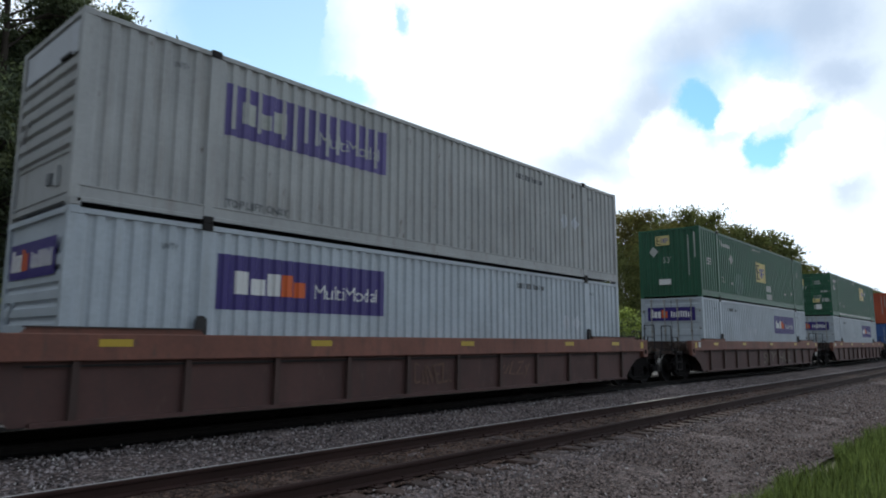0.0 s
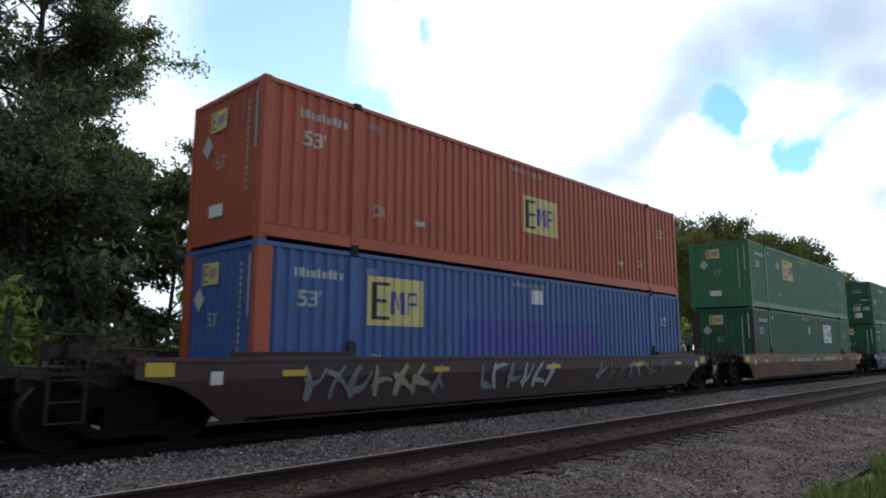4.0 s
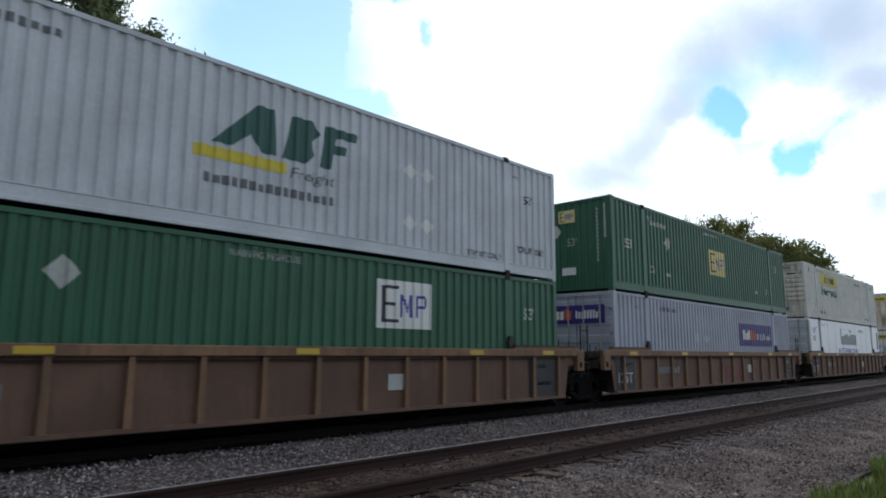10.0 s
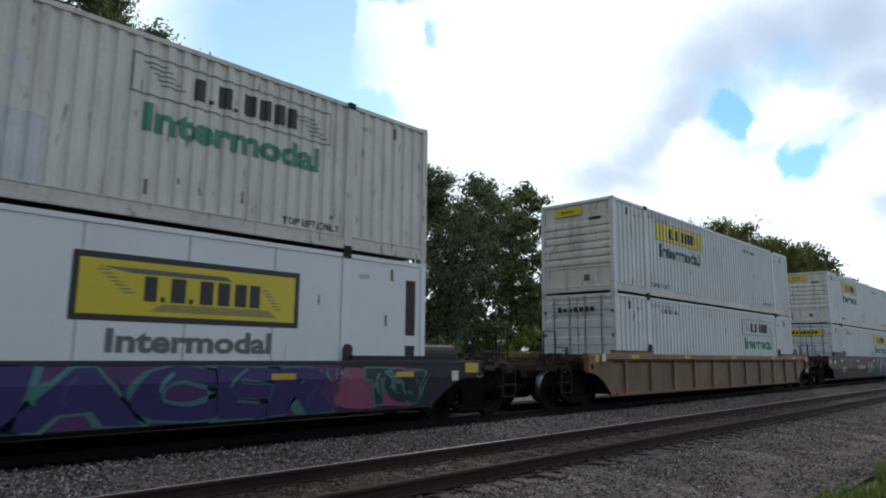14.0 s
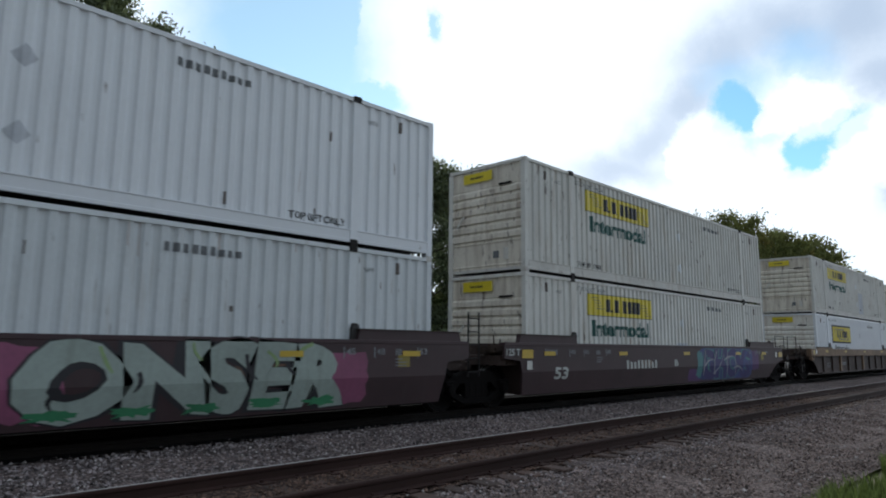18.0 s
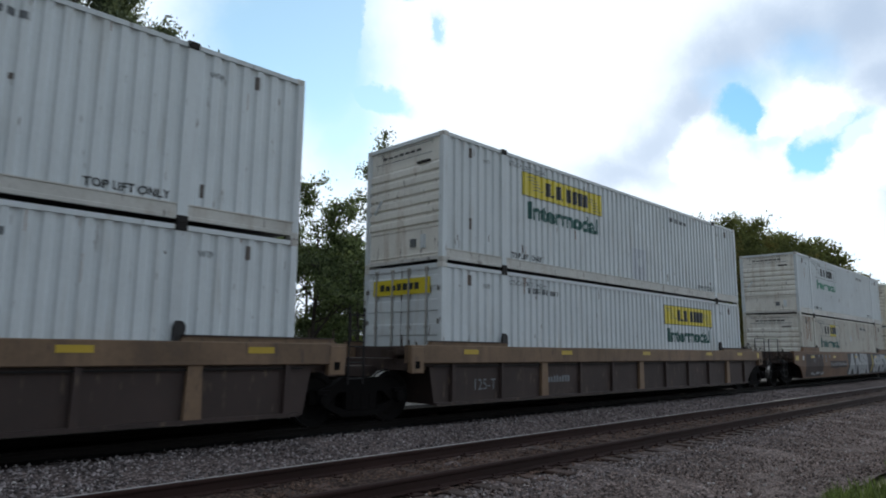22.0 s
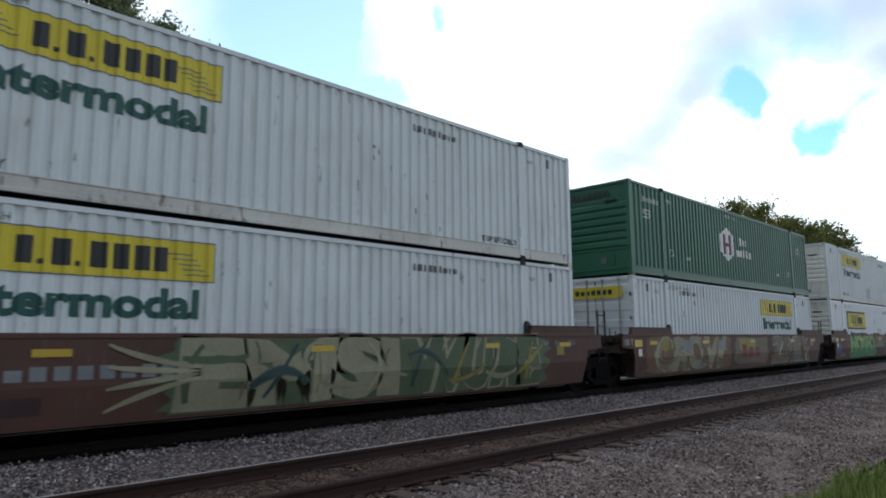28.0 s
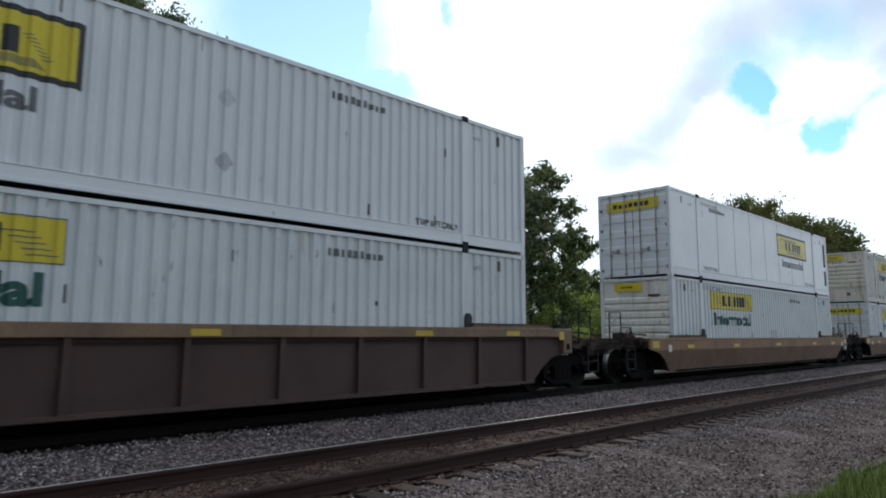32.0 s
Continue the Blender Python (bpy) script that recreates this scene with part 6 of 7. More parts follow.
# red cars: rib shadow is painted by a darker red than the wall's
RED = "oxide-red well car with grimy dark ribbed sides"
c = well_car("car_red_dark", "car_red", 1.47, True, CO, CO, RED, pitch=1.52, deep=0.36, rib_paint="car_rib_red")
car_letters(c, "CulVEZu", 6.6, 7.9, 0.5, 0.95, "car_tan_dark", True, 0.0, 0.2, None, "graffiti", "faded scrawled graffiti letters")
car_letters(c, "uLZy", 9.7, 10.9, 0.5, 0.95, "car_tan_dark", True, 0.0, 0.2, None, "graffiti", "faded scrawled graffiti letters")
up = parcel("silver", "nose", 2.28, True)
part("header_plate", shared("hdr", "cool_white", lambda bm: flat_rect(bm, 0.2, CW - 0.2, 2.28, 2.76)), up, "blank white header plate", END @ pose(0, 0.02, 0))
unit(0, c, parcel("silver_blue", "nose", 2.28), up)

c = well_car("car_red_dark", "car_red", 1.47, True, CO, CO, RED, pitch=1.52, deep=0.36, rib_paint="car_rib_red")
car_letters(c, "SLY HUL", 7.2, 12.2, 0.45, 0.95, "g_sand", True, 0.0, 0.2, None, "graffiti", "faded scrawled graffiti letters")
up = green_box("green", "plain", "pale_yellow", 7.35, 3.8, "", 1.12, True)
decal("faded_patch", up, "c1oval", "faded_mark", lambda bm: poly_on_side(bm, "corrugated", [(4.75 + 0.62 * math.cos(k * math.pi / 10), 0.78 + 0.52 * math.sin(k * math.pi / 10)) for k in range(20)]), "faded pale oval patch")
decal("faded_patch", up, "c1patch", "dull_ink", lambda bm: [on_side(bm, "corrugated", 8.9, 9.7, 0.72, 1.02), on_side(bm, "corrugated", 9.0, 9.8, 0.33, 0.6)], "faded white patch")
unit(1, c, parcel("silver_blue", "door", 9.87), up)

c = well_car("car_red_dark", "car_red", 1.47, True, CO, CO, RED, pitch=1.52, deep=0.36, rib_paint="car_rib_red")
up = green_box("green", "door", "pale_yellow", 10.04, 12.2)
def dashes(bm):
    for i in range(26):
        flat_rect(bm, 2.3 + i * 0.45, 2.52 + i * 0.45, 0.17, 0.235, -0.006)
decal("tape_strip", up, "dashes", "white_ink", dashes, "row of white reflective dashes")
unit(2, c, parcel("silver_blue", "door", 9.87), up)

c = well_car("car_maroon", "car_maroon", 1.26, False, CO, CO, "low dark well car with pale graffiti along its side", low=True)
tag_shapes(c, 0.8, 4.4, 0.45, 1.2, 31, 7, ("g_grey", "g_white", "g_cream"), None)
tag_shapes(c, 5.4, 8.4, 0.45, 1.2, 32, 6, ("g_grey", "g_white"), None)
tag_shapes(c, 10.2, 14.6, 0.55, 1.2, 33, 7, ("g_grey", "g_moss"), None)
lo = green_box("blue", "plain", "pale_yellow", 2.4, None, "blue ribbed freight container with orange corner posts")
for x, y, r in ((0, 0, 0), (0, CW, -90)):
    part("post_cover", shared("pcover", "orange", lambda bm: box(bm, -0.004, 0.30, -0.006, 0.12, 0.12, 2.79)), lo, "orange end post", (x, y, 0, 0, 0, r))
decal("repaint_patch", lo, "bpatch", "blue_ink", lambda bm: on_side(bm, "corrugated", 5.2, 10.8, 0.95, 1.75), "darker blue repainted patch")
decal("label_patch", lo, "blab", "white_ink", lambda bm: on_side(bm, "corrugated", 7.75, 8.2, 2.2, 2.55), "white label")
up = green_box("orange", "plain", "pale_yellow", 7.4, None, "", 1.1)
unit(3, c, lo, up)

c = well_car("car_tan_low", "car_tan", 1.26, False, CO, CO, "low tan well car with smooth weathered sides", low=True)
car_bars(c, 5.0, 7.6, 0.95, 1.12, 10, "g_white", False)
plate(c, "g_brown", 4.9, 7.8, 0.94, 1.15, 0.003, "dark brown patch behind a number", "number_panel")
patch(c, "g_white", [(9.65, 0.97), (11.25, 0.97), (11.65, 1.0), (12.05, 1.15), (11.85, 1.15), (11.45, 1.04), (11.25, 1.13), (9.65, 1.13)])
car_letters(c, "ii WTR ii", 7.6, 9.6, 0.5, 0.74, "g_black", False, 0.04, 0.2, None, "graffiti", "dark scrawled graffiti letters")
car_letters(c, "3EVRU", 5.9, 7.5, 0.4, 0.75, "g_brown", False, 0.06, 0.2, None, "graffiti", "dark blurred graffiti letters")
tag_shapes(c, 12.5, 14.3, 0.75, 1.18, 68, 5, ("g_brown",), None, edge="car_tan_low", thin=0.35)
clutter(c, 4, 1.26, "g_brown", 0)
lo = green_box("green", "plain", "white_ink", 10.75, 8.1)
for x, y, r in ((0, 0, 0), (0, CW, -90)):
    part("post_cover", shared("rust_cover", "car_maroon", lambda bm: box(bm, -0.004, 0.24, -0.006, 0.12, 0.12, 2.79)), lo, "rusty dark red end post", (x, y, 0, 0, 0, r))
unit(4, c, lo, green_box("light_green", "plain", "pale_yellow", 4.53, 3.75))

c = well_car("car_blue", "car_blue", 1.26, False, CO, CO, "low dark blue well car with lime graffiti letters", low=True)
car_bars(c, 3.44, 5.0, 1.02, 1.16, 8, "g_white", False)
big_tag(c, "MUTER", 7.2, 12.3, 0.33, 1.22, "g_mint", 5)
plate(c, "dull_ink", 5.55, 6.85, 1.12, 1.14, 0.004)
plate(c, "dull_ink", 6.8, 6.83, 0.4, 1.12, 0.004)
for k in range(3):
    plate(c, "g_grey", 1.55, 2.05, 0.98 + 0.06 * k, 1.01 + 0.06 * k, 0.004, "thin stencilled line")
car_bars(c, 12.6, 14.9, 0.72, 0.86, 14, "g_grey", False, 9, 0.4)
patch(c, "g_yellow", cloud_shape(3.2, 5.35, 0.36, 1.0, 8, rough=0.3), 0.005)
patch(c, "g_brown", cloud_shape(3.8, 4.5, 0.5, 0.78, 9), 0.008)
patch(c, "g_yellow", cloud_shape(3.95, 4.35, 0.56, 0.72, 10), 0.011)
car_letters(c, "53'", 13.9, 14.3, 0.7, 0.92, "dull_ink", False)
for k in range(5):
    patch(c, "dull_ink", cloud_shape(0.6, 1.15, 0.42 + 0.12 * k, 0.5 + 0.12 * k, 60 + k, rough=0.3), 0.004, "small white emblem stripe")
car_bars(c, 1.3, 3.0, 0.62, 0.78, 11, "dull_ink", False, 6)
for x in (1.4, 2.2, 3.3, 12.9, 13.4, 14.9, 15.3):
    patch(c, "dull_ink", cloud_shape(x, x + 0.28, 0.98, 1.14, int(x * 7), rough=0.05), 0.004, "small white stencil patch")
unit(5, c, green_box("green", "plain", "pale_yellow", 4.38, 3.7), green_box("green", "door", "pale_yellow", 7.3, 12.25, "", 1.12, True))

c = well_car("car_tan_low", "car_tan", 1.26, False, CO, CO, "low tan well car with smooth weathered sides", low=True)
clutter(c, 6, 1.26, "g_sand", 0)
for k in range(2):
    patch(c, "car_tan_dark", cloud_shape(6.2 + 4.4 * k, 7.1 + 4.4 * k, 0.72, 1.2, 33 + k, 24, 0.1), 0.005, "dark sprayed ring")
    patch(c, "car_tan", cloud_shape(6.4 + 4.4 * k, 6.9 + 4.4 * k, 0.84, 1.08, 35 + k, 24, 0.1), 0.008, "tan middle of a sprayed ring")
unit(6, c, green_box("green", "plain", "pale_yellow", 4.37, 3.6), green_box("green", "plain", "pale_yellow", None, 3.75, "", 1.1, True))

TAN = "weathered tan ribbed well car unit with dark stencil panels"


def tan_unit(i, left, right, lower, upper, red=False):
    c = well_car("car_tan_dark", "car_tan_worn", 1.48, True, left, right, TAN, rib_paint="car_tan_worn", pitch=1.035, deep=0.16)
    part("stencil_panel", shared("stp", "g_black", lambda bm: flat_rect(bm, 0, 1.1, 0.36, 1.28)), c, "black stencil panel", (-0.22, -0.12, 0))
    part("stencil_panel", MESHES[("stp", "g_black")], c, "black stencil panel", (14.75, -0.12, 0))
    car_letters(c, "125T", -0.1, 0.75, 0.55, 0.85, "g_white", True, 0.02, 0.0, 0.012)
    car_bars(c, 14.95, 15.65, 0.62, 0.7, 6, "g_white", True, 4)
    car_bars(c, 14.95, 15.5, 1.02, 1.12, 4, "dull_ink", True, 5, 0.5)
    car_bars(c, 0.0, 0.75, 1.02, 1.12, 5, "dull_ink", True, 6, 0.5)
    plate(c, "dull_ink", 10.25, 10.7, 0.68, 0.98, 0.004, "pale square placard")
    car_bars(c, 2.3, 4.0, 0.78, 0.98, 9, "g_grey", True, 3)
    if red:
        car_bars(c, 7.9, 10.1, 0.5, 1.0, 3, "g_rust", True, 1, 0.35)
    unit(i, c, lower, upper)


up = container("cool_white", "corrugated", "door", "grey ribbed freight container with rust-stained doors and dark green letter shapes", "rust_heavy")
decal("name_shape", up, "gl1", "green_ink", lambda bm: poly_on_side(bm, "corrugated", ((6.5, 1.5), (6.85, 1.5), (7.2, 1.78), (7.4, 1.5), (7.7, 1.5), (7.62, 2.32), (7.3, 2.32))), "dark green slanted letter shape")
decal("name_shape", up, "gl2", "green_ink", lambda bm: poly_on_side(bm, "corrugated", ((7.8, 1.5), (8.3, 1.5), (8.5, 1.7), (8.4, 1.92), (8.6, 2.1), (8.45, 2.32), (8.0, 2.32))), "dark green slanted letter shape")
decal("name_shape", up, "gl3", "green_ink", lambda bm: poly_on_side(bm, "corrugated", ((8.6, 1.5), (8.85, 1.5), (8.9, 1.82), (9.2, 1.82), (9.24, 2.0), (8.95, 2.0), (8.99, 2.14), (9.45, 2.14), (9.5, 2.32), (8.72, 2.32))), "dark green slanted letter shape")
decal("name_stripe", up, "gl4", "yellow", lambda bm: on_side(bm, "corrugated", 6.2, 7.9, 1.22, 1.42), "yellow stripe")
decal("lettering", up, "gl5", "grey_ink", lambda bm: words(bm, "Freight", 8.0, 8.95, 1.12, 1.38, "corrugated", shear=0.2), "lettering reading Freight")
decal("name_mark", up, "gl6", "grey_ink", lambda bm: bars(bm, "corrugated", 6.4, 9.0, 0.82, 0.98, 16, 0.3, 0.007, 8), "small bars in place of a company name")
lift_note(up, "corrugated", "grey_ink")
marks(up, "corrugated", "grey_ink")
for x, z in ((10.9, 1.9), (11.4, 1.9), (10.9, 0.8), (11.4, 0.8)):
    diamond(up, "corrugated", x, z, 0.19, "white_ink")
decal("size_mark", up, "g53g", "ink", lambda bm: words(bm, "53'", 14.85, 15.2, 1.85, 2.08, "corrugated", bold=0.02), "dark size figures")
decal("stencil", up, "lng", "ink", lambda bm: words(bm, "TOP LIFT ONLY", 14.5, 15.7, 0.6, 0.76, "corrugated", bold=0.02), "stencil reading TOP LIFT ONLY")
tan_unit(7, CO, SH, green_box("green", "door", "white_ink", 10.04, 4.53), up)
tan_unit(8, SH, SH, parcel("lavender", "door", 10.0, zb=1.38), green_box("green", "plain", "pale_yellow", 7.32, 3.8, "", 1.12, True), True)
lo = container("bright_white", "flat", "door", "smooth white freight container with dark block-letter shapes", "cool_white", "cool_white")
decal("lettering", lo, "pr0", "grey_ink", lambda bm: words(bm, "53FT", 0.66, 1.33, 2.18, 2.42, "flat", bold=0.02), "lettering reading 53FT")
decal("lettering", lo, "pr1", "grey_ink", lambda bm: words(bm, "XHC", 0.64, 1.25, 1.76, 2.02, "flat", bold=0.02), "lettering reading XHC")
decal("name_shape", lo, "pr2", "ink", lambda bm: poly_on_side(bm, "flat", ((6.2, 1.75), (6.35, 1.6), (6.35, 2.5), (8.2, 2.5), (8.75, 2.28), (8.75, 2.36), (8.6, 2.5), (6.2, 2.52))), "black block shadow of a name")
decal("name_mark", lo, "pr3", "ink", lambda bm: bars(bm, "flat", 6.45, 9.95, 1.62, 2.24, 9, 0.3, 0.008, 2), "black bars in place of a name")
decal("lettering", lo, "pr4", "blue_ink", lambda bm: words(bm, "INTERMODAL", 5.6, 10.4, 1.1, 1.42, "flat", bold=0.02), "dark blue lettering reading INTERMODAL")
for x, y, rz in ((0, 0, 0), (0, CW, -90)):
    part("post_cover", shared("gcover", "silver", lambda bm: box(bm, -0.004, 0.22, -0.006, 0.12, 0.12, 2.79)), lo, "grey steel end post", (x, y, 0, 0, 0, rz))
for x in POSTS:
    part("post_cover", shared("gpost", "silver", lambda bm: prism(bm, ((-0.22, 2.79), (0.22, 2.79), (0.12, 2.4), (0.12, 0.5), (0.2, 0.1), (-0.2, 0.1), (-0.12, 0.5), (-0.12, 2.4)), -0.008, 0.01)), lo, "grey steel lifting post", (x, 0, 0))
stack_note(lo, "flat", "grey_ink")
marks(lo, "flat", "grey_ink", False)
tan_unit(9, SH, CO, lo, white_box("dirty_white", header="white"))

c = well_car("car_teal", "car_teal", 1.24, False, CO, CO, "low well car covered with dark teal graffiti", low=True)
tag_shapes(c, -0.2, 5.6, 0.32, 1.2, 41, 7, ("g_sea", "g_black", "g_ink"), "g_sea", edge="g_teal")
tag_shapes(c, 5.4, 8.6, 0.34, 1.18, 44, 4, ("g_purple", "g_sea"), None, edge="g_sea")
car_bars(c, 4.25, 5.8, 0.92, 1.08, 8, "g_white", False)
patch(c, "g_purple", cloud_shape(5.8, 14.0, 0.33, 1.2, 46, 40, 0.06), 0.004)
big_tag(c, "MACER", 7.6, 13.9, 0.36, 1.16, "g_ink", 12, "g_teal")
patch(c, "g_sand", cloud_shape(6.6, 8.2, 0.86, 1.16, 47, rough=0.3), 0.0065)
patch(c, "g_pink", cloud_shape(13.8, 15.9, 0.36, 1.15, 14), 0.0045)
big_tag(c, "TGS", 14.5, 16.0, 0.45, 1.1, "g_sea", 15, "g_teal")
clutter(c, 10, 1.24)
unit(10, c, white_box("bright_white", "flat", "door", "framed", "right", "yellow"), white_box("dirty_white", end="door", logo="none", where="right", header="yellow", door="rust_door", word="faded_green_ink"))

c = well_car("car_tan_mid", "car_tan", 1.44, True, CO, CO, "tan-brown ribbed well car with grimy panels", rib_paint="car_tan", pitch=1.53, deep=0.16)
unit(11, c, white_box(end="door", logo="none", where="right", header="white", word="faded_green_ink"), white_box())

MAR = "dark maroon smooth-sided well car unit with graffiti"


def maroon(i, left, right, lower, upper):
    c = well_car("car_maroon", "car_maroon", 1.50, False, left, right, MAR)
    car_letters(c, "53", 0.9, 1.5, 0.62, 0.92, "dull_ink", False, 0.03)
    unit(i, c, lower, upper)
    return c


c = maroon(12, CO, SH, white_box(end="door", where="right", word="faded_green_ink"), white_box())
car_bars(c, 4.3, 6.1, 0.78, 1.0, 10, "dull_ink", False, 1, 0.42)
tag_shapes(c, 6.6, 8.6, 0.4, 1.3, 51, 5, ("g_grey", "g_white"), None, edge="car_maroon")
patch(c, "g_sea", cloud_shape(8.5, 15.3, 0.32, 1.48, 52, 40, 0.08), 0.004)
big_tag(c, "YATZE", 8.9, 14.9, 0.36, 1.46, "g_ink", 53, "g_white")
for k, x in enumerate((9.3, 10.6, 11.8, 13.0, 14.1)):
    patch(c, "g_sea", cloud_shape(x, x + 0.9, 0.33, 0.72, 54 + k, rough=0.5), 0.0145, "dark lower fill of a graffiti letter")
    side_paint(c, "graffiti", ("wl", k), "g_white", lambda bm: swoosh(bm, ((x - 0.25, 0.42), (x + 0.3, 0.6 + 0.1 * k), (x + 0.15, 1.38)), (0.03, 0.05)), 0.0165, "thin white spray-painted line")
clutter(c, 12, 1.5)
c = maroon(13, SH, SH, white_box(), white_box("bright_white", "corrugated", "nose", "framed"))
car_bars(c, 3.96, 5.89, 0.8, 1.02, 9, "dull_ink", False, 1, 0.42)
car_letters(c, "C", 6.9, 7.15, 0.86, 1.06, "dull_ink", False, 0.03)
patch(c, "g_pink", cloud_shape(8.4, 9.4, 0.34, 1.4, 17), 0.004)
patch(c, "g_pink", cloud_shape(13.2, 14.4, 0.34, 1.3, 18), 0.0045)
big_tag(c, "ONSER", 8.8, 13.9, 0.34, 1.46, "g_pale", 18)
for k, x in enumerate((8.9, 9.9, 10.9, 12.0, 13.0)):
    patch(c, "g_green", cloud_shape(x, x + 0.7, 0.36, 0.56, 90 + k, rough=0.6), 0.0135, "green lower fill of a graffiti letter")
tag_shapes(c, 0.5, 3.6, 0.36, 1.0, 66, 5, ("g_sea", "g_brown"), None, edge="car_maroon")
clutter(c, 13, 1.5)
c = maroon(14, SH, CO, white_box("dirty_white"), white_box("dirty_white"))
car_bars(c, 4.43, 6.34, 0.82, 1.06, 9, "dull_ink", False, 1, 0.42)
car_letters(c, "B", 7.45, 7.7, 0.86, 1.06, "dull_ink", False, 0.03)
patch(c, "g_purple", cloud_shape(8.5, 9.6, 0.34, 0.75, 19), 0.004)
patch(c, "g_blue", cloud_shape(9.2, 14.3, 0.33, 1.47, 53, 36, 0.08), 0.0045)
patch(c, "g_teal", cloud_shape(9.1, 9.6, 0.36, 1.4, 54, 20, 0.3), 0.0055)
big_tag(c, "GHOG", 9.5, 13.9, 0.36, 1.44, "g_ink", 53, "g_teal")
tag_shapes(c, 9.5, 14.0, 0.4, 1.45, 67, 5, ("g_white", "g_blue"), None, edge="g_blue", thin=0.35)
patch(c, "g_purple", cloud_shape(14.0, 14.9, 0.6, 1.4, 20), 0.004)
clutter(c, 14, 1.5)

DRK = "grimy dark ribbed well car unit with a tan top chord"


def dark_unit(i, left, right, lower, upper, big=False):
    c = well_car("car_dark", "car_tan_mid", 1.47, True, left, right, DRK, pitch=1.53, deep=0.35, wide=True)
    if big:
        car_bars(c, 7.9, 9.8, 0.5, 0.9, 3, "g_white", True)
    car_bars(c, 3.55, 4.5, 0.64, 0.8, 8, "g_grey", True, 2, 0.4)
    car_letters(c, "125-T", 0.9, 1.6, 0.55, 0.78, "g_grey", True, 0.0)
    unit(i, c, lower, upper)
    return c


dark_unit(15, CO, SH, white_box("bright_white", logo="framed"), white_box("dirty_white"))
dark_unit(16, SH, SH, white_box(logo="none", word="faded_green_ink", header="white"), white_box(), True)
dark_unit(17, SH, CO, white_box(end="door", where="right"), white_box(header="white"))

BRN = "brown smooth-sided well car unit with graffiti"


def brown(i, left, right, lower, upper, paint="car_mustard"):
    c = well_car(paint, paint, 1.50, False, left, right, BRN)
    unit(i, c, lower, upper)
    return c


lo = white_box("rusty_white", logo="none", header="white", word="green_ink")
decal("name_panel", lo, "half_panel", "yellow", lambda bm: on_side(bm, "corrugated", 4.62, 5.72, 1.95, 2.53, 0.006), "yellow half of a name panel")
c = brown(18, CO, SH, lo, white_box(logo="none", word="faded_green_ink", header="white"))
car_bars(c, 3.65, 6.64, 0.8, 0.97, 12, "g_grey", False, 1, 0.5)
plate(c, "car_dark", 3.5, 6.5, 0.72, 1.06, 0.003, "dark patch behind a number", "number_panel")
patch(c, "g_black", cloud_shape(6.6, 16.3, 0.31, 1.48, 20, 40, 0.05), 0.0045)
patch(c, "car_dark", cloud_shape(-0.4, 2.4, 0.32, 1.4, 72, 30, 0.1), 0.004, "dark repainted area", "repaint_patch")
tag_shapes(c, 0.4, 2.6, 0.4, 0.6, 73, 3, ("g_white",), None, edge="g_grey")
clutter(c, 18, 1.5)
big_tag(c, "ANIR", 6.85, 11.3, 0.34, 1.46, "g_white", 21)
big_tag(c, "SPEX", 12.3, 16.1, 0.36, 1.38, "g_white", 22, "g_black")
patch(c, "g_yellow", [(11.5, 0.4), (11.8, 0.4), (12.3, 0.9), (12.05, 1.38), (11.7, 1.38), (11.85, 0.9)], 0.018)
c = brown(19, SH, SH, white_box("dirty_white"), white_box("dirty_white", logo="none", word="faded_green_ink", header="white"))
tag_shapes(c, 0.1, 2.4, 0.35, 1.42, 54, 4, ("g_grey",), None, edge="car_mustard", thin=0.8)
tag_shapes(c, 2.7, 6.3, 0.45, 1.42, 55, 4, ("g_grey",), None, edge="car_mustard", thin=0.7)
tag_shapes(c, 6.2, 8.2, 0.8, 1.3, 56, 4, ("g_grey", "g_rust"), None, edge="car_mustard", thin=0.6)
big_tag(c, "CASK", 9.8, 15.0, 0.34, 1.46, "g_black", 57, "g_white")
for k, x in enumerate((10.2, 11.5, 12.8, 14.1)):
    patch(c, "g_grey", cloud_shape(x, x + 0.7, 0.8, 1.3, 57 + k, rough=0.6), 0.0135, "grey fill of a graffiti letter")
clutter(c, 19, 1.5, "g_grey")
car_bars(c, 8.2, 9.6, 0.7, 1.15, 2, "g_rust", False)
c = brown(20, SH, CO, white_box(header="white", logo="yellow"), white_box("bright_white", logo="framed"))
tag_shapes(c, 2.6, 7.6, 0.42, 1.4, 57, 7, ("g_grey", "g_cream", "car_mustard"), None, edge="car_mustard")
tag_shapes(c, 8.6, 12.0, 0.5, 1.4, 58, 5, ("g_cream", "g_grey"), None, edge="car_mustard")

c = brown(21, CO, SH, white_box(), white_box(header="yellow"), "car_brown")
car_bars(c, 3.18, 5.9, 0.9, 1.08, 10, "g_grey", False)
patch(c, "g_moss", cloud_shape(5.5, 14.9, 0.33, 1.48, 59, 44, 0.07), 0.004)
big_tag(c, "EMSI", 5.9, 10.1, 0.36, 1.46, "g_cream", 59, "g_moss")
big_tag(c, "WURE", 10.2, 14.4, 0.36, 1.46, "g_moss", 60, "g_cream")
tag_shapes(c, 5.8, 14.6, 0.36, 1.46, 69, 8, ("g_moss", "g_cream", "g_sea", "g_yellow"), None, edge="g_moss", thin=0.55)
for k in range(4):
    side_paint(c, "graffiti", ("ray", k), "g_cream", lambda bm: swoosh(bm, ((4.9, 0.45 + 0.3 * k), (5.4, 0.7 + 0.14 * k), (6.2, 0.88 + 0.04 * k)), (0.03, 0.06)), 0.018, "pale spray-painted ray")
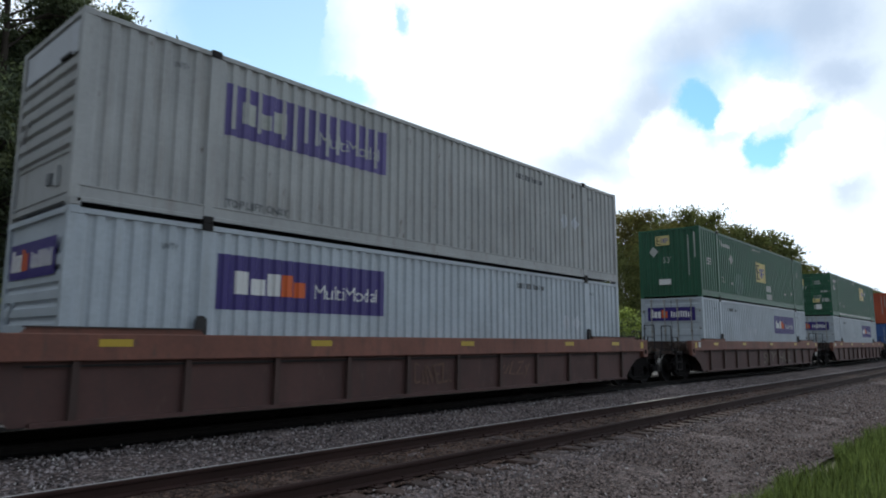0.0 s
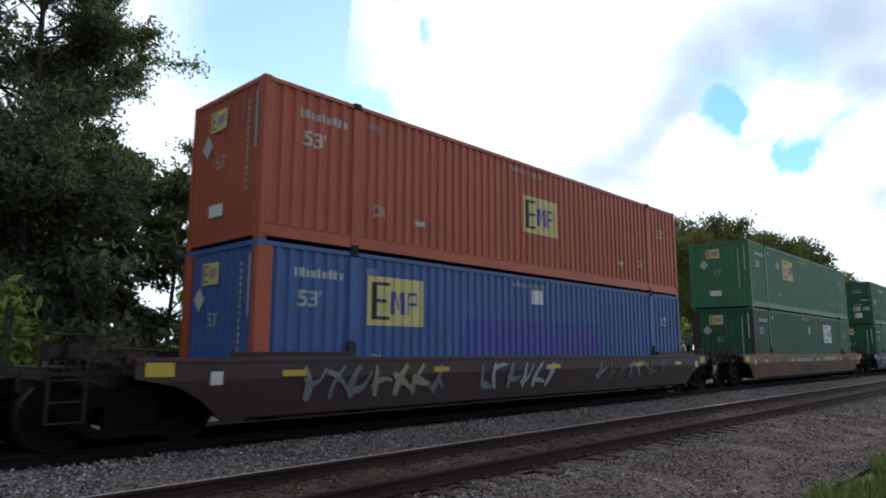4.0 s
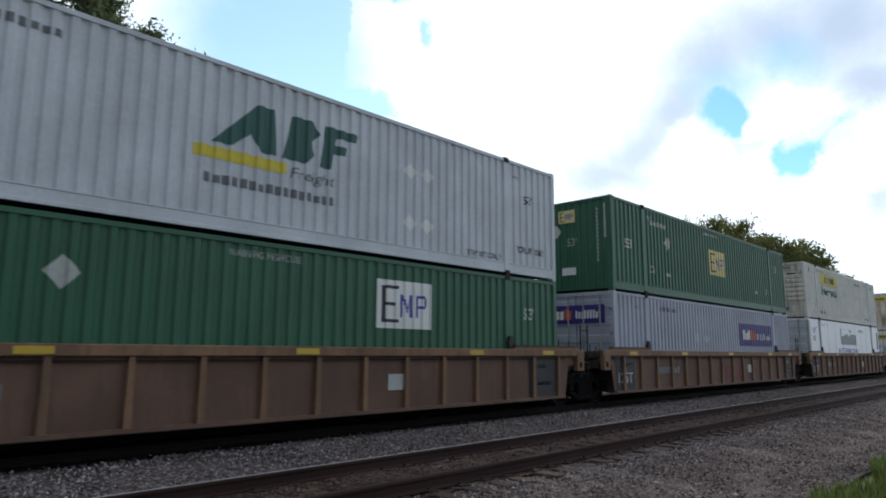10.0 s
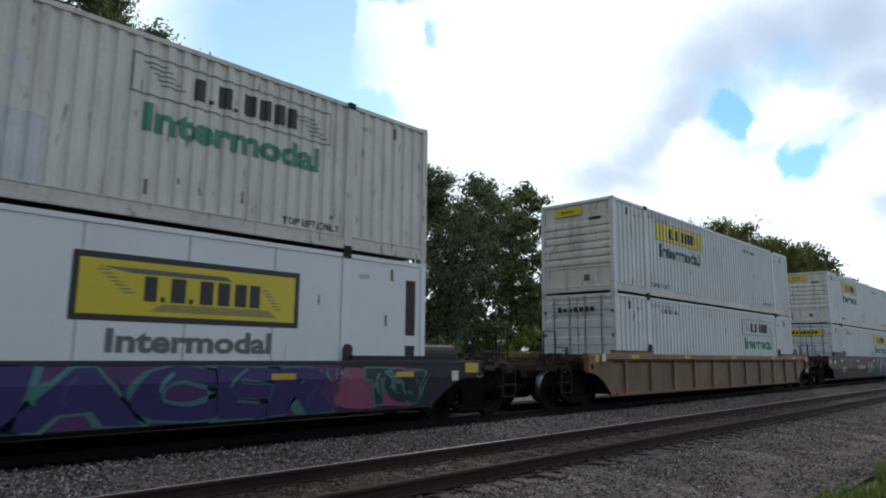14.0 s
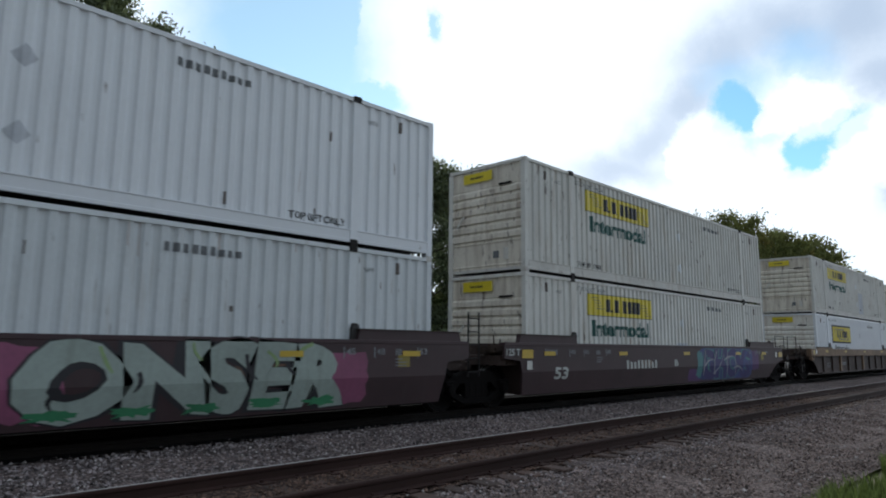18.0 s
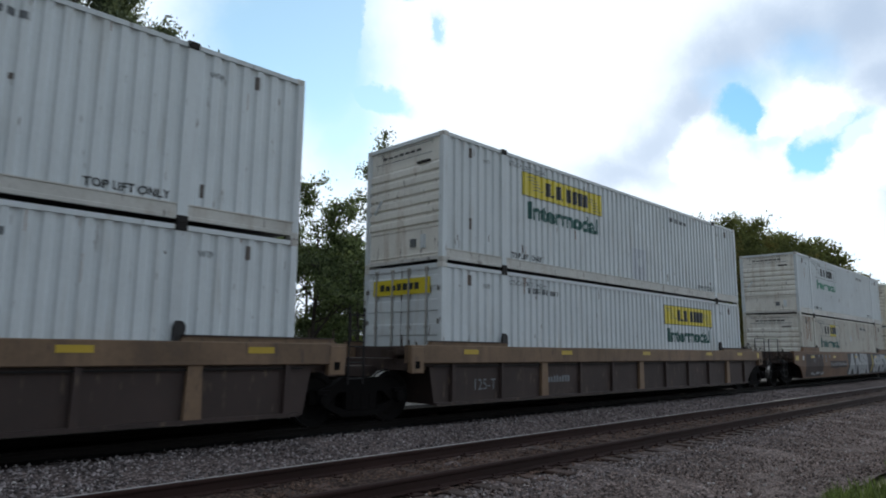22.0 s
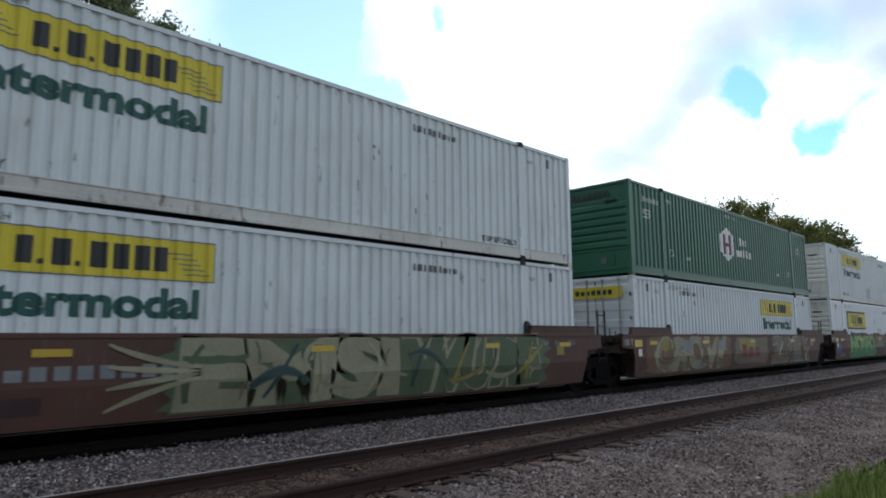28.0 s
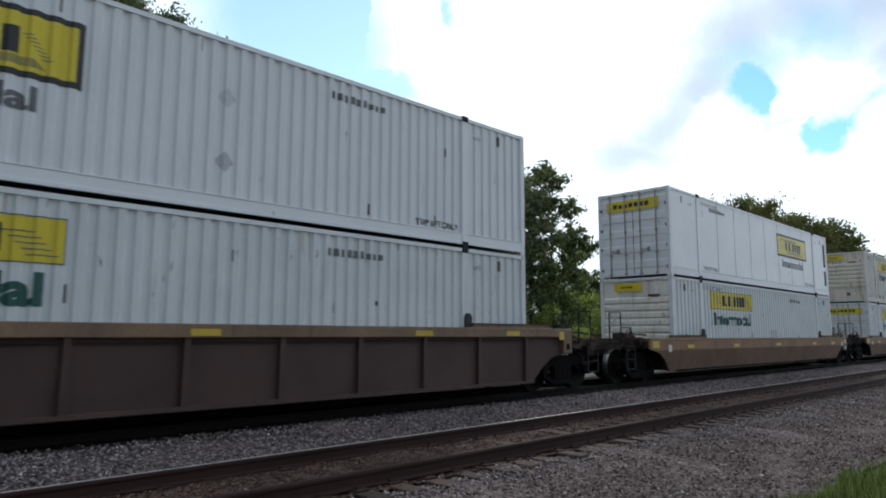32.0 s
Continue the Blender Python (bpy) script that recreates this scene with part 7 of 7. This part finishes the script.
for k in range(2):
    car_bars(c, 1.5, 2.55 - 0.1 * k, 0.66 - 0.17 * k, 0.8 - 0.17 * k, 6, "g_grey", False, k, 0.4)
plate(c, "g_sand", 0.75, 1.2, 0.95, 1.25, 0.005, "pale worn patch", "repaint_patch")
clutter(c, 21, 1.5)
c = well_car("car_brown", "car_brown", 1.50, False, SH, SH, BRN)
up = container("deep_green", "corrugated", "nose", "dark green ribbed freight container with a white hexagon emblem")
green_marks(up, "corrugated", "nose")
decal("emblem", up, "hx", "white_ink", lambda bm: poly_on_side(bm, "corrugated", ((6.5, 1.28), (7.13, 0.95), (7.76, 1.28), (7.76, 1.9), (7.13, 2.22), (6.5, 1.9))), "white hexagon emblem")
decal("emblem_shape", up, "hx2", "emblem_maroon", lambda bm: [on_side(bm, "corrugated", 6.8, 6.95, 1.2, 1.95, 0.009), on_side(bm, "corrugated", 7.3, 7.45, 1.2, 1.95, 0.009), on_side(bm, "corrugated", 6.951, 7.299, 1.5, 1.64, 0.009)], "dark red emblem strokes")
decal("name_mark", up, "hx3", "white_ink", lambda bm: [bars(bm, "corrugated", 8.3, 9.1, 1.65, 1.95, 3, 0.3, 0.007, 1), bars(bm, "corrugated", 8.0, 9.4, 1.2, 1.5, 5, 0.3, 0.007, 2)], "white bars in place of a company name")
end_logo(up, "white")
patch(c, "car_mustard", cloud_shape(0.2, 6.4, 0.33, 1.48, 61, 36, 0.06), 0.0035)
big_tag(c, "CROW", 0.8, 6.0, 0.36, 1.46, "g_cream", 61, "car_tan_low")
for k, x in enumerate((1.0, 2.4, 3.7, 5.0)):
    patch(c, ("g_yellow", "g_grey", "g_sand", "g_grey")[k], cloud_shape(x, x + 1.0, 0.95, 1.4, 130 + k, rough=0.6), 0.0135, "coloured fill of a graffiti letter")
    patch(c, ("g_sand", "g_sand", "g_grey", "g_sand")[k], cloud_shape(x - 0.1, x + 0.8, 0.36, 0.7, 140 + k, rough=0.6), 0.0145, "dull lower fill of a graffiti letter")
tag_shapes(c, 0.8, 6.2, 0.34, 1.46, 61, 4, ("g_cream", "car_mustard"), None, edge="g_sand", thin=0.4)
patch(c, "g_sand", cloud_shape(6.6, 10.1, 0.4, 1.42, 23), 0.004)
patch(c, "g_yellow", cloud_shape(7.0, 8.6, 0.9, 1.38, 27), 0.0045)
car_bars(c, 7.3, 9.2, 0.66, 1.14, 3, "g_rust", False)
big_tag(c, "ZIMER", 10.3, 15.0, 0.4, 1.42, "g_sand", 62, "g_pale")
tag_shapes(c, 10.1, 15.1, 0.36, 1.42, 62, 4, ("car_mustard", "g_grey"), None, edge="g_sand", thin=0.5)
clutter(c, 22, 1.5)
unit(22, c, white_box(end="door", where="right"), up)
c = well_car("car_brown", "car_brown", 1.50, False, SH, CO, BRN)
patch(c, "g_blue", cloud_shape(-0.3, 0.6, 0.55, 1.05, 24), 0.004)
patch(c, "g_green", cloud_shape(1.9, 7.8, 0.31, 0.92, 25, 30), 0.0045)
big_tag(c, "NOSEO", 2.2, 7.2, 0.55, 1.5, "g_lime", 26, "g_moss")
for k, x in enumerate((2.3, 3.3, 4.3, 5.3, 6.3)):
    patch(c, "g_green", cloud_shape(x, x + 0.9, 0.5, 0.82, 26 + k, rough=0.6), 0.0135, "green lower fill of a graffiti letter")
car_bars(c, 0.4, 1.4, 0.42, 0.56, 7, "g_grey", False, 3, 0.45)
plate(c, "g_sand", 7.4, 9.4, 0.78, 1.42, 0.004, "sand-coloured repainted block", "repaint_patch")
for x in (3.0, 4.9, 7.6, 10.4):
    part("bracket", shared("bracket", "car_brown", lambda bm: prism(bm, ((0, 0), (1.1, 0), (1.0, 0.08), (0.1, 0.08)), -0.14, -0.04)), c, "", (x, 0, 1.508))
clutter(c, 23, 1.5)
tag_shapes(c, 7.3, 11.0, 0.95, 1.42, 63, 5, ("g_cream", "car_mustard"), None, edge="car_mustard")
patch(c, "g_black", [(9.4, 0.76), (13.3, 0.76), (13.3, 1.08), (9.4, 1.08)], 0.004, "black number panel")
car_bars(c, 9.9, 12.9, 0.83, 1.01, 10, "g_white", False)
unit(23, c, white_box("bright_white", logo="framed"), white_box("white"))

c = well_car("car_rib_red", "car_tan_mid", 1.52, True, CO, CO, "grimy brown ribbed well car with a worn yellow top chord", pitch=1.53, deep=0.2)
unit(24, c, white_box("white"), white_box("bright_white", logo="framed"))
c = well_car("car_tan_low", "car_tan", 1.28, False, CO, CO, "low tan well car with smooth sides", low=True)
unit(25, c, white_box("white"), white_box("bright_white", "flat", "door", "framed", "right", "yellow"))
c = well_car("car_tan_low", "car_tan", 1.28, False, CO, CO, "low tan well car with smooth sides", low=True)
unit(26, c, white_box("white", end="door"), white_box("dirty_white"))
c = well_car("car_dark", "car_tan_mid", 1.47, True, CO, CO, DRK, pitch=1.53, deep=0.35, wide=True)
unit(27, c, white_box("white"), white_box("white"))

# ---- trees and undergrowth ----


def leaves(name, centres, n, size, material, seed, flat=0.75):
    """Many small folded leaves round the given clump centres (x, y, z, radius)."""
    g = np.random.default_rng(seed)
    c = np.array(centres)
    w = c[:, 3] ** 2
    pick = g.choice(len(c), n, p=w / w.sum())
    d = g.normal(0, 1, (n, 3))
    d /= np.linalg.norm(d, axis=1)[:, None]
    r = np.minimum(np.abs(g.normal(0, 0.6, n)) + 0.12, 1.05 + 0.15 * g.random(n))
    p = c[pick, :3] + d * (r * c[pick, 3])[:, None] * np.array([1, 1, flat])
    a = g.normal(0, 1, (n, 3))
    a /= np.linalg.norm(a, axis=1)[:, None]
    b = np.cross(a, g.normal(0, 1, (n, 3)))
    b /= np.linalg.norm(b, axis=1)[:, None] + 1e-9
    s = size * g.uniform(0.6, 1.3, n)[:, None]
    fold_dir = np.cross(a, b) * s * 0.18
    v = np.stack([p - a * s, p + b * s * 0.42 + fold_dir, p + a * s, p - b * s * 0.42 + fold_dir], 1).reshape(-1, 3)
    k = np.arange(n) * 4
    f = np.concatenate([np.stack([k, k + 1, k + 2], 1), np.stack([k, k + 2, k + 3], 1)])
    me = bpy.data.meshes.new(name)
    me.vertices.add(len(v))
    me.vertices.foreach_set("co", v.astype(np.float32).ravel())
    me.loops.add(len(f) * 3)
    me.loops.foreach_set("vertex_index", f.astype(np.int32).ravel())
    me.polygons.add(len(f))
    me.polygons.foreach_set("loop_start", np.arange(len(f), dtype=np.int32) * 3)
    me.update(calc_edges=True)
    me.materials.append(M[material])
    return me


def limb_path(bm, pts, r0, r1, n=7):
    for i, (a, b) in enumerate(zip(pts, pts[1:])):
        k0, k1 = i / (len(pts) - 1), (i + 1) / (len(pts) - 1)
        tube(bm, a, b, r0 + (r1 - r0) * k0, r0 + (r1 - r0) * k1, n, cap=False)


def tree(label, h, spread, seed, n_leaf, leaf, material, trunk_r=0.16, low=0.3, limbs=12, clump=0.9, lean=0.0, far=False):
    r = random.Random(seed)
    t = thing("tree", label, "tree", "trees beyond the tracks")
    pts = [Vector((lean * k * h * 0.1 + r.uniform(-0.15, 0.15) * k, r.uniform(-0.15, 0.15) * k, h * 0.93 * k)) for k in (0, 0.15, 0.35, 0.55, 0.75, 1.0)]
    def wood(name, bm):
        me = bpy.data.meshes.new(name)
        bm.to_mesh(me)
        bm.free()
        me.materials.append(M["bark"])
        part(name, me, t)
    stem, apart = bmesh.new(), n_leaf > 60000
    limb_path(stem, pts, trunk_r, 0.03, 9)
    centres = [(pts[-1].x, pts[-1].y, pts[-1].z, clump * 0.8)]
    for i in range(limbs):
        k = low + (0.95 - low) * (i + r.random()) / limbs
        z = h * k
        base = Vector((lean * k * h * 0.1, 0, z * 0.93))
        a = r.uniform(0, 6.283)
        reach = spread * (1.15 - 0.75 * abs(k - 0.5)) * r.uniform(0.6, 1.1) * (1.0 if k < 0.7 else 0.7)
        tip = base + Vector((math.cos(a) * reach, math.sin(a) * reach, reach * r.uniform(0.1, 0.6) if far else reach * r.uniform(0.05, 1.1)))
        mid = (base + tip) / 2 + Vector((r.uniform(-0.3, 0.3), r.uniform(-0.3, 0.3), r.uniform(0.0, 0.4)))
        bm = bmesh.new() if apart else stem
        limb_path(bm, (base, mid, tip), trunk_r * 0.45 * (1.1 - k), 0.012, 6)
        for j in range(3 if far else 8):
            q = base.lerp(mid, 0.5 + 0.5 * r.random()) if j == 7 else mid.lerp(tip, 0.15 + (0.3 if far else 0.12) * j)
            e = q + Vector((r.uniform(-1, 1), r.uniform(-1, 1), r.uniform(-0.2, 0.9))) * reach * (0.35 if far else 0.42)
            limb_path(bm, (q, e), 0.02, 0.005, 4)
            if far:
                centres.append((e.x, e.y, e.z, clump * r.uniform(0.5, 0.95)))
            else:
                for k in (0.45, 0.75, 1.0):
                    p = q.lerp(e, k)
                    centres.append((p.x, p.y, p.z, clump * r.uniform(0.2, 0.42)))
        if apart:
            wood("limb", bm)
        if not far:
            centres.append((tip.x, tip.y, tip.z, clump * r.uniform(0.25, 0.45)))
            centres.append((mid.x, mid.y, mid.z + 0.2, clump * r.uniform(0.4, 0.6)))
        else:
            centres.append((tip.x, tip.y, tip.z, clump * r.uniform(0.6, 1.0)))
            centres.append((mid.x, mid.y, mid.z + 0.2, clump * r.uniform(0.5, 0.9)))
    for i in range(60 if far else 0):
        a, d, k = r.uniform(0, 6.283), spread * 0.8 * math.sqrt(r.random()), r.uniform(0.25, 0.98)
        d *= math.sqrt(max(0.05, 1 - max(0.0, (k - 0.45) / 0.6) ** 2))
        centres.append((d * math.cos(a), d * math.sin(a), h * k, clump * r.uniform(0.5, 0.75)))
    wood("trunk", stem)
    part("crown", leaves("crown", centres, n_leaf, leaf, material, seed), t, "crown of many small leaves with gaps")
    return t


def place(t, x, y, rz=0, s=1.0):
    t.location, t.rotation_euler, t.scale = (x, y, ground_height(x, y) - 0.1), (0, 0, radians(rz)), (s, s, s)
    return t


TALL = "tall dark-leaved tree with open airy crown"
MIDS = "mid-height broadleaf tree with uneven crown"
place(tree(TALL, 12.8, 2.0, 27, 40000, 0.08, "leaf_dark", 0.15, 0.08, 40, 1.5), 6.5, 21.6)
place(tree(TALL, 17.0, 2.7, 1, 82000, 0.075, "leaf_dark", 0.2, 0.1, 46, 1.6), 4.9, 20.5)
place(tree(MIDS, 9.0, 3.0, 26, 28000, 0.09, "leaf_dark", 0.13, 0.05, 30, 1.6), 3.4, 21.2)
place(tree(TALL, 15.5, 3.8, 2, 38000, 0.095, "leaf_dark", 0.18, 0.1, 36, 1.7), 0.6, 23.5)
place(tree(MIDS, 13.0, 3.2, 9, 16000, 0.15, "leaf_dark", 0.16, 0.25, 16, 1.3), -4.5, 21)
place(tree(MIDS, 10.2, 2.5, 3, 40000, 0.075, "leaf_dark", 0.13, 0.2, 28, 1.3), 11.4, 22.0)
place(tree(MIDS, 7.2, 2.7, 4, 22000, 0.08, "leaf", 0.1, 0.12, 20, 1.2), 14.6, 21.4)
place(tree(MIDS, 6.0, 2.4, 14, 10000, 0.1, "leaf", 0.1, 0.08, 14, 1.2), 18.4, 23.5)
place(tree(MIDS, 12.4, 4.3, 5, 40000, 0.11, "leaf_dark", 0.15, 0.06, 40, 1.9), 25.2, 26.5)
place(tree(MIDS, 13.4, 3.5, 6, 24000, 0.15, "leaf", 0.16, 0.1, 20, 1.5), 35.6, 27.8)
place(tree(MIDS, 12.4, 3.2, 7, 18000, 0.17, "leaf", 0.16, 0.1, 18, 1.5), 39.8, 29.0)
place(tree(MIDS, 9.5, 3.0, 8, 24000, 0.15, "leaf", 0.12, 0.3, 16, 1.1), 8.0, 25.0)
place(tree(MIDS, 6.4, 2.8, 15, 10000, 0.14, "leaf", 0.1, 0.06, 14, 1.2), 21.4, 27.5)
place(tree(MIDS, 5.6, 3.0, 16, 14000, 0.16, "leaf", 0.1, 0.06, 14, 1.3), 30.5, 30.0)
place(tree(MIDS, 6.5, 3.2, 17, 14000, 0.18, "leaf", 0.1, 0.06, 14, 1.4), 46.0, 31.0)

place(tree(MIDS, 8.4, 2.2, 21, 16000, 0.12, "leaf", 0.1, 0.06, 15, 1.0), 9.6, 21.6)
place(tree(MIDS, 13.2, 4.0, 22, 26000, 0.135, "leaf_dark", 0.14, 0.06, 30, 1.9), 30.6, 27.6)
place(tree(MIDS, 8.8, 2.8, 18, 6000, 0.1, "leaf", 0.12, 0.2, 14, 1.2), 13.2, 24.2)
place(tree(MIDS, 7.0, 2.8, 19, 5000, 0.1, "leaf", 0.1, 0.1, 14, 1.2), 17.0, 25.5)
place(tree("slender young tree with sparse leaves", 7.4, 1.3, 31, 1100, 0.1, "leaf", 0.06, 0.45, 9, 0.8), 16.9, 22.0)
FARL = "distant broadleaf tree in a dense wood edge"
FAR_KINDS = ("leaf_far", "leaf_olive", "leaf_far")
kinds = [tree(FARL, 22.5, 5.6, 20 + i, 14500, 0.24, m, 0.25, 0.1, 38, 2.4, 0.0, True) for i, m in enumerate(FAR_KINDS)]
kinds += [tree(FARL, 22.5, 5.6, 50 + i, 5500, 0.44, m, 0.25, 0.1, 38, 2.4, 0.0, True) for i, m in enumerate(FAR_KINDS)]
rr = random.Random(77)
spots = []
for y, x, end in ((37, 81, 163), (45, 90, 203), (46, 290, 430)):
    while x < end:
        spots.append((x + rr.uniform(-1.5, 1.5), y + rr.uniform(-2, 2)))
        x += rr.uniform(6.0, 8.5) * (1.4 if x > 250 else 1.0)
used = set()
for i, (x, y) in enumerate(spots):
    k = i % 3 + (0 if x < 122 else 3)
    src_scale = rr.uniform(0.9, 1.04) * (0.8 if x < 94 else 1.0)
    t = kinds[k] if k not in used else copy_thing(kinds[k], pose(x, y, 0))
    used.add(k)
    place(t, x, y, rr.uniform(0, 360), src_scale)


def bush(seed, h, w, n, material):
    r = random.Random(seed)
    b = thing("bush", "dense dark undergrowth bush beside the line", "bush", "undergrowth beyond the tracks")
    bm = bmesh.new()
    cs = []
    for i in range(9):
        tip = Vector((r.uniform(-w, w), r.uniform(-w * 0.6, w * 0.6), h * r.uniform(0.45, 1.0)))
        limb_path(bm, (Vector((r.uniform(-0.2, 0.2), 0, 0)), tip * 0.5 + Vector((0, 0, 0.2)), tip), 0.04, 0.008, 5)
        cs.append((tip.x, tip.y, tip.z * 0.9, r.uniform(0.45, 0.8)))
        cs.append((tip.x * 0.7, tip.y * 0.7, tip.z * 0.45, r.uniform(0.5, 0.8)))
    me = bpy.data.meshes.new("stems")
    bm.to_mesh(me)
    bm.free()
    me.materials.append(M["bark"])
    part("stem", me, b)
    part("foliage", leaves("foliage", cs, n, 0.11, material, seed), b, "mass of small leaves")
    return b


bushes = [bush(40 + i, h, 1.7, 5200, m) for i, (h, m) in enumerate(((3.2, "leaf_dark"), (4.2, "leaf_weed_lit"), (2.8, "leaf_weed_lit"), (3.8, "leaf")))]
x = -6.0
i = 0
while x < 56:
    for y in (19.5, 26.0):
        s = rr.uniform(0.45, 0.8) * (1.0 if y < 20 else 1.3) * (2.0 if x < 8 else 1.05 if y > 20 and x < 26 else 0.85 if x < 16 else 1.1 if x < 26 else 1.4)
        if i < 4:
            place(bushes[i], x, y + rr.uniform(-1, 1), rr.uniform(0, 360), s)
        else:
            yy = y + rr.uniform(-1, 1)
            k = copy_thing(bushes[i % 4], pose(x + rr.uniform(-0.8, 0.8), yy, ground_height(x, yy) - 0.1, 0, 0, rr.uniform(0, 360)))
            k.scale = (s,) * 3
        i += 1
    x += rr.uniform(2.6, 3.8)


for i in range(13):
    hx, hy = -8 + i * 5.2 + rr.uniform(-1, 1), 33 + rr.uniform(-1.5, 1.5)
    place(copy_thing(bushes[i % 4], pose(hx, hy, 0)), hx, hy, rr.uniform(0, 360), rr.uniform(1.1, 1.5))


def grass(name, label, n, x0, x1, y0, y1, h0, h1, seed):
    g = np.random.default_rng(seed)
    xs = x0 + (x1 - x0) * g.random(n) ** 1.5
    ys = y1 - (y1 - y0) * g.random(n) ** 1.4
    ys = np.minimum(ys, y1 - 0.25 + 0.3 * np.sin(xs * 1.7) * np.cos(xs * 0.6))
    a = g.uniform(0, 6.283, n)
    h = g.uniform(h0, h1, n)
    w = g.uniform(0.004, 0.009, n)
    zs = np.array([ground_height(0, y) for y in ys]) - 0.03
    dx, dy = np.cos(a), np.sin(a)
    bend = g.uniform(0.1, 0.5, n) * h
    base = np.stack([xs, ys, zs], 1)
    side = np.stack([-dy * w, dx * w, np.zeros(n)], 1)
    mid = base + np.stack([dx * bend * 0.3, dy * bend * 0.3, h * 0.6], 1)
    tip = base + np.stack([dx * bend, dy * bend, h], 1)
    v = np.stack([base - side, base + side, mid + side * 0.7, mid - side * 0.7, tip], 1).reshape(-1, 3)
    k = np.arange(n) * 5
    faces = [tuple(q) for q in np.stack([k, k + 1, k + 2, k + 3], 1)] + [tuple(q) for q in np.stack([k + 3, k + 2, k + 4], 1)]
    me = raw_mesh(name, [tuple(p) for p in v], faces, "grass_blade")
    return tagged(new(name, me), label, "grass", kind="stuff")


grass("grass", "bright green verge grass beside the ballast", 34000, 5.5, 40, 0.6, 2.42, 0.1, 0.34, 6)
grass("verge_grass", "short green verge grass", 9000, -5, 6, -2.5, 2.3, 0.05, 0.2, 8)
grass("far_grass", "rough grass beyond the tracks", 9000, -4, 40, 17.6, 20.0, 0.15, 0.5, 7)


# ---- movement ----
def motions():
    times = [0, 2, 4, 6, 8, 10, 12, 14, 16, 18, 20, 22, 24, 26, 28, 30, 32]
    for ob, start, z in RIDERS:
        walk(ob, [(t, pose(start - gone(t), TRAIN_Y, z)) for t in times])
    for a, sets in WHEELSETS.items():
        lead = sets[0]
        spin = [(k / FPS, pose(a * 0.89, 0, WHEEL_R) @ Matrix.Rotation(-gone(k / FPS) / WHEEL_R, 4, "Y")) for k in range(0, 32 * FPS + 1)]
        walk(lead, spin)
        for w in sets[1:]:
            w.rotation_mode = "QUATERNION"
            w.animation_data_create()
            w.animation_data.action = lead.animation_data.action
            w.animation_data.action_slot = lead.animation_data.action_slot


motions()
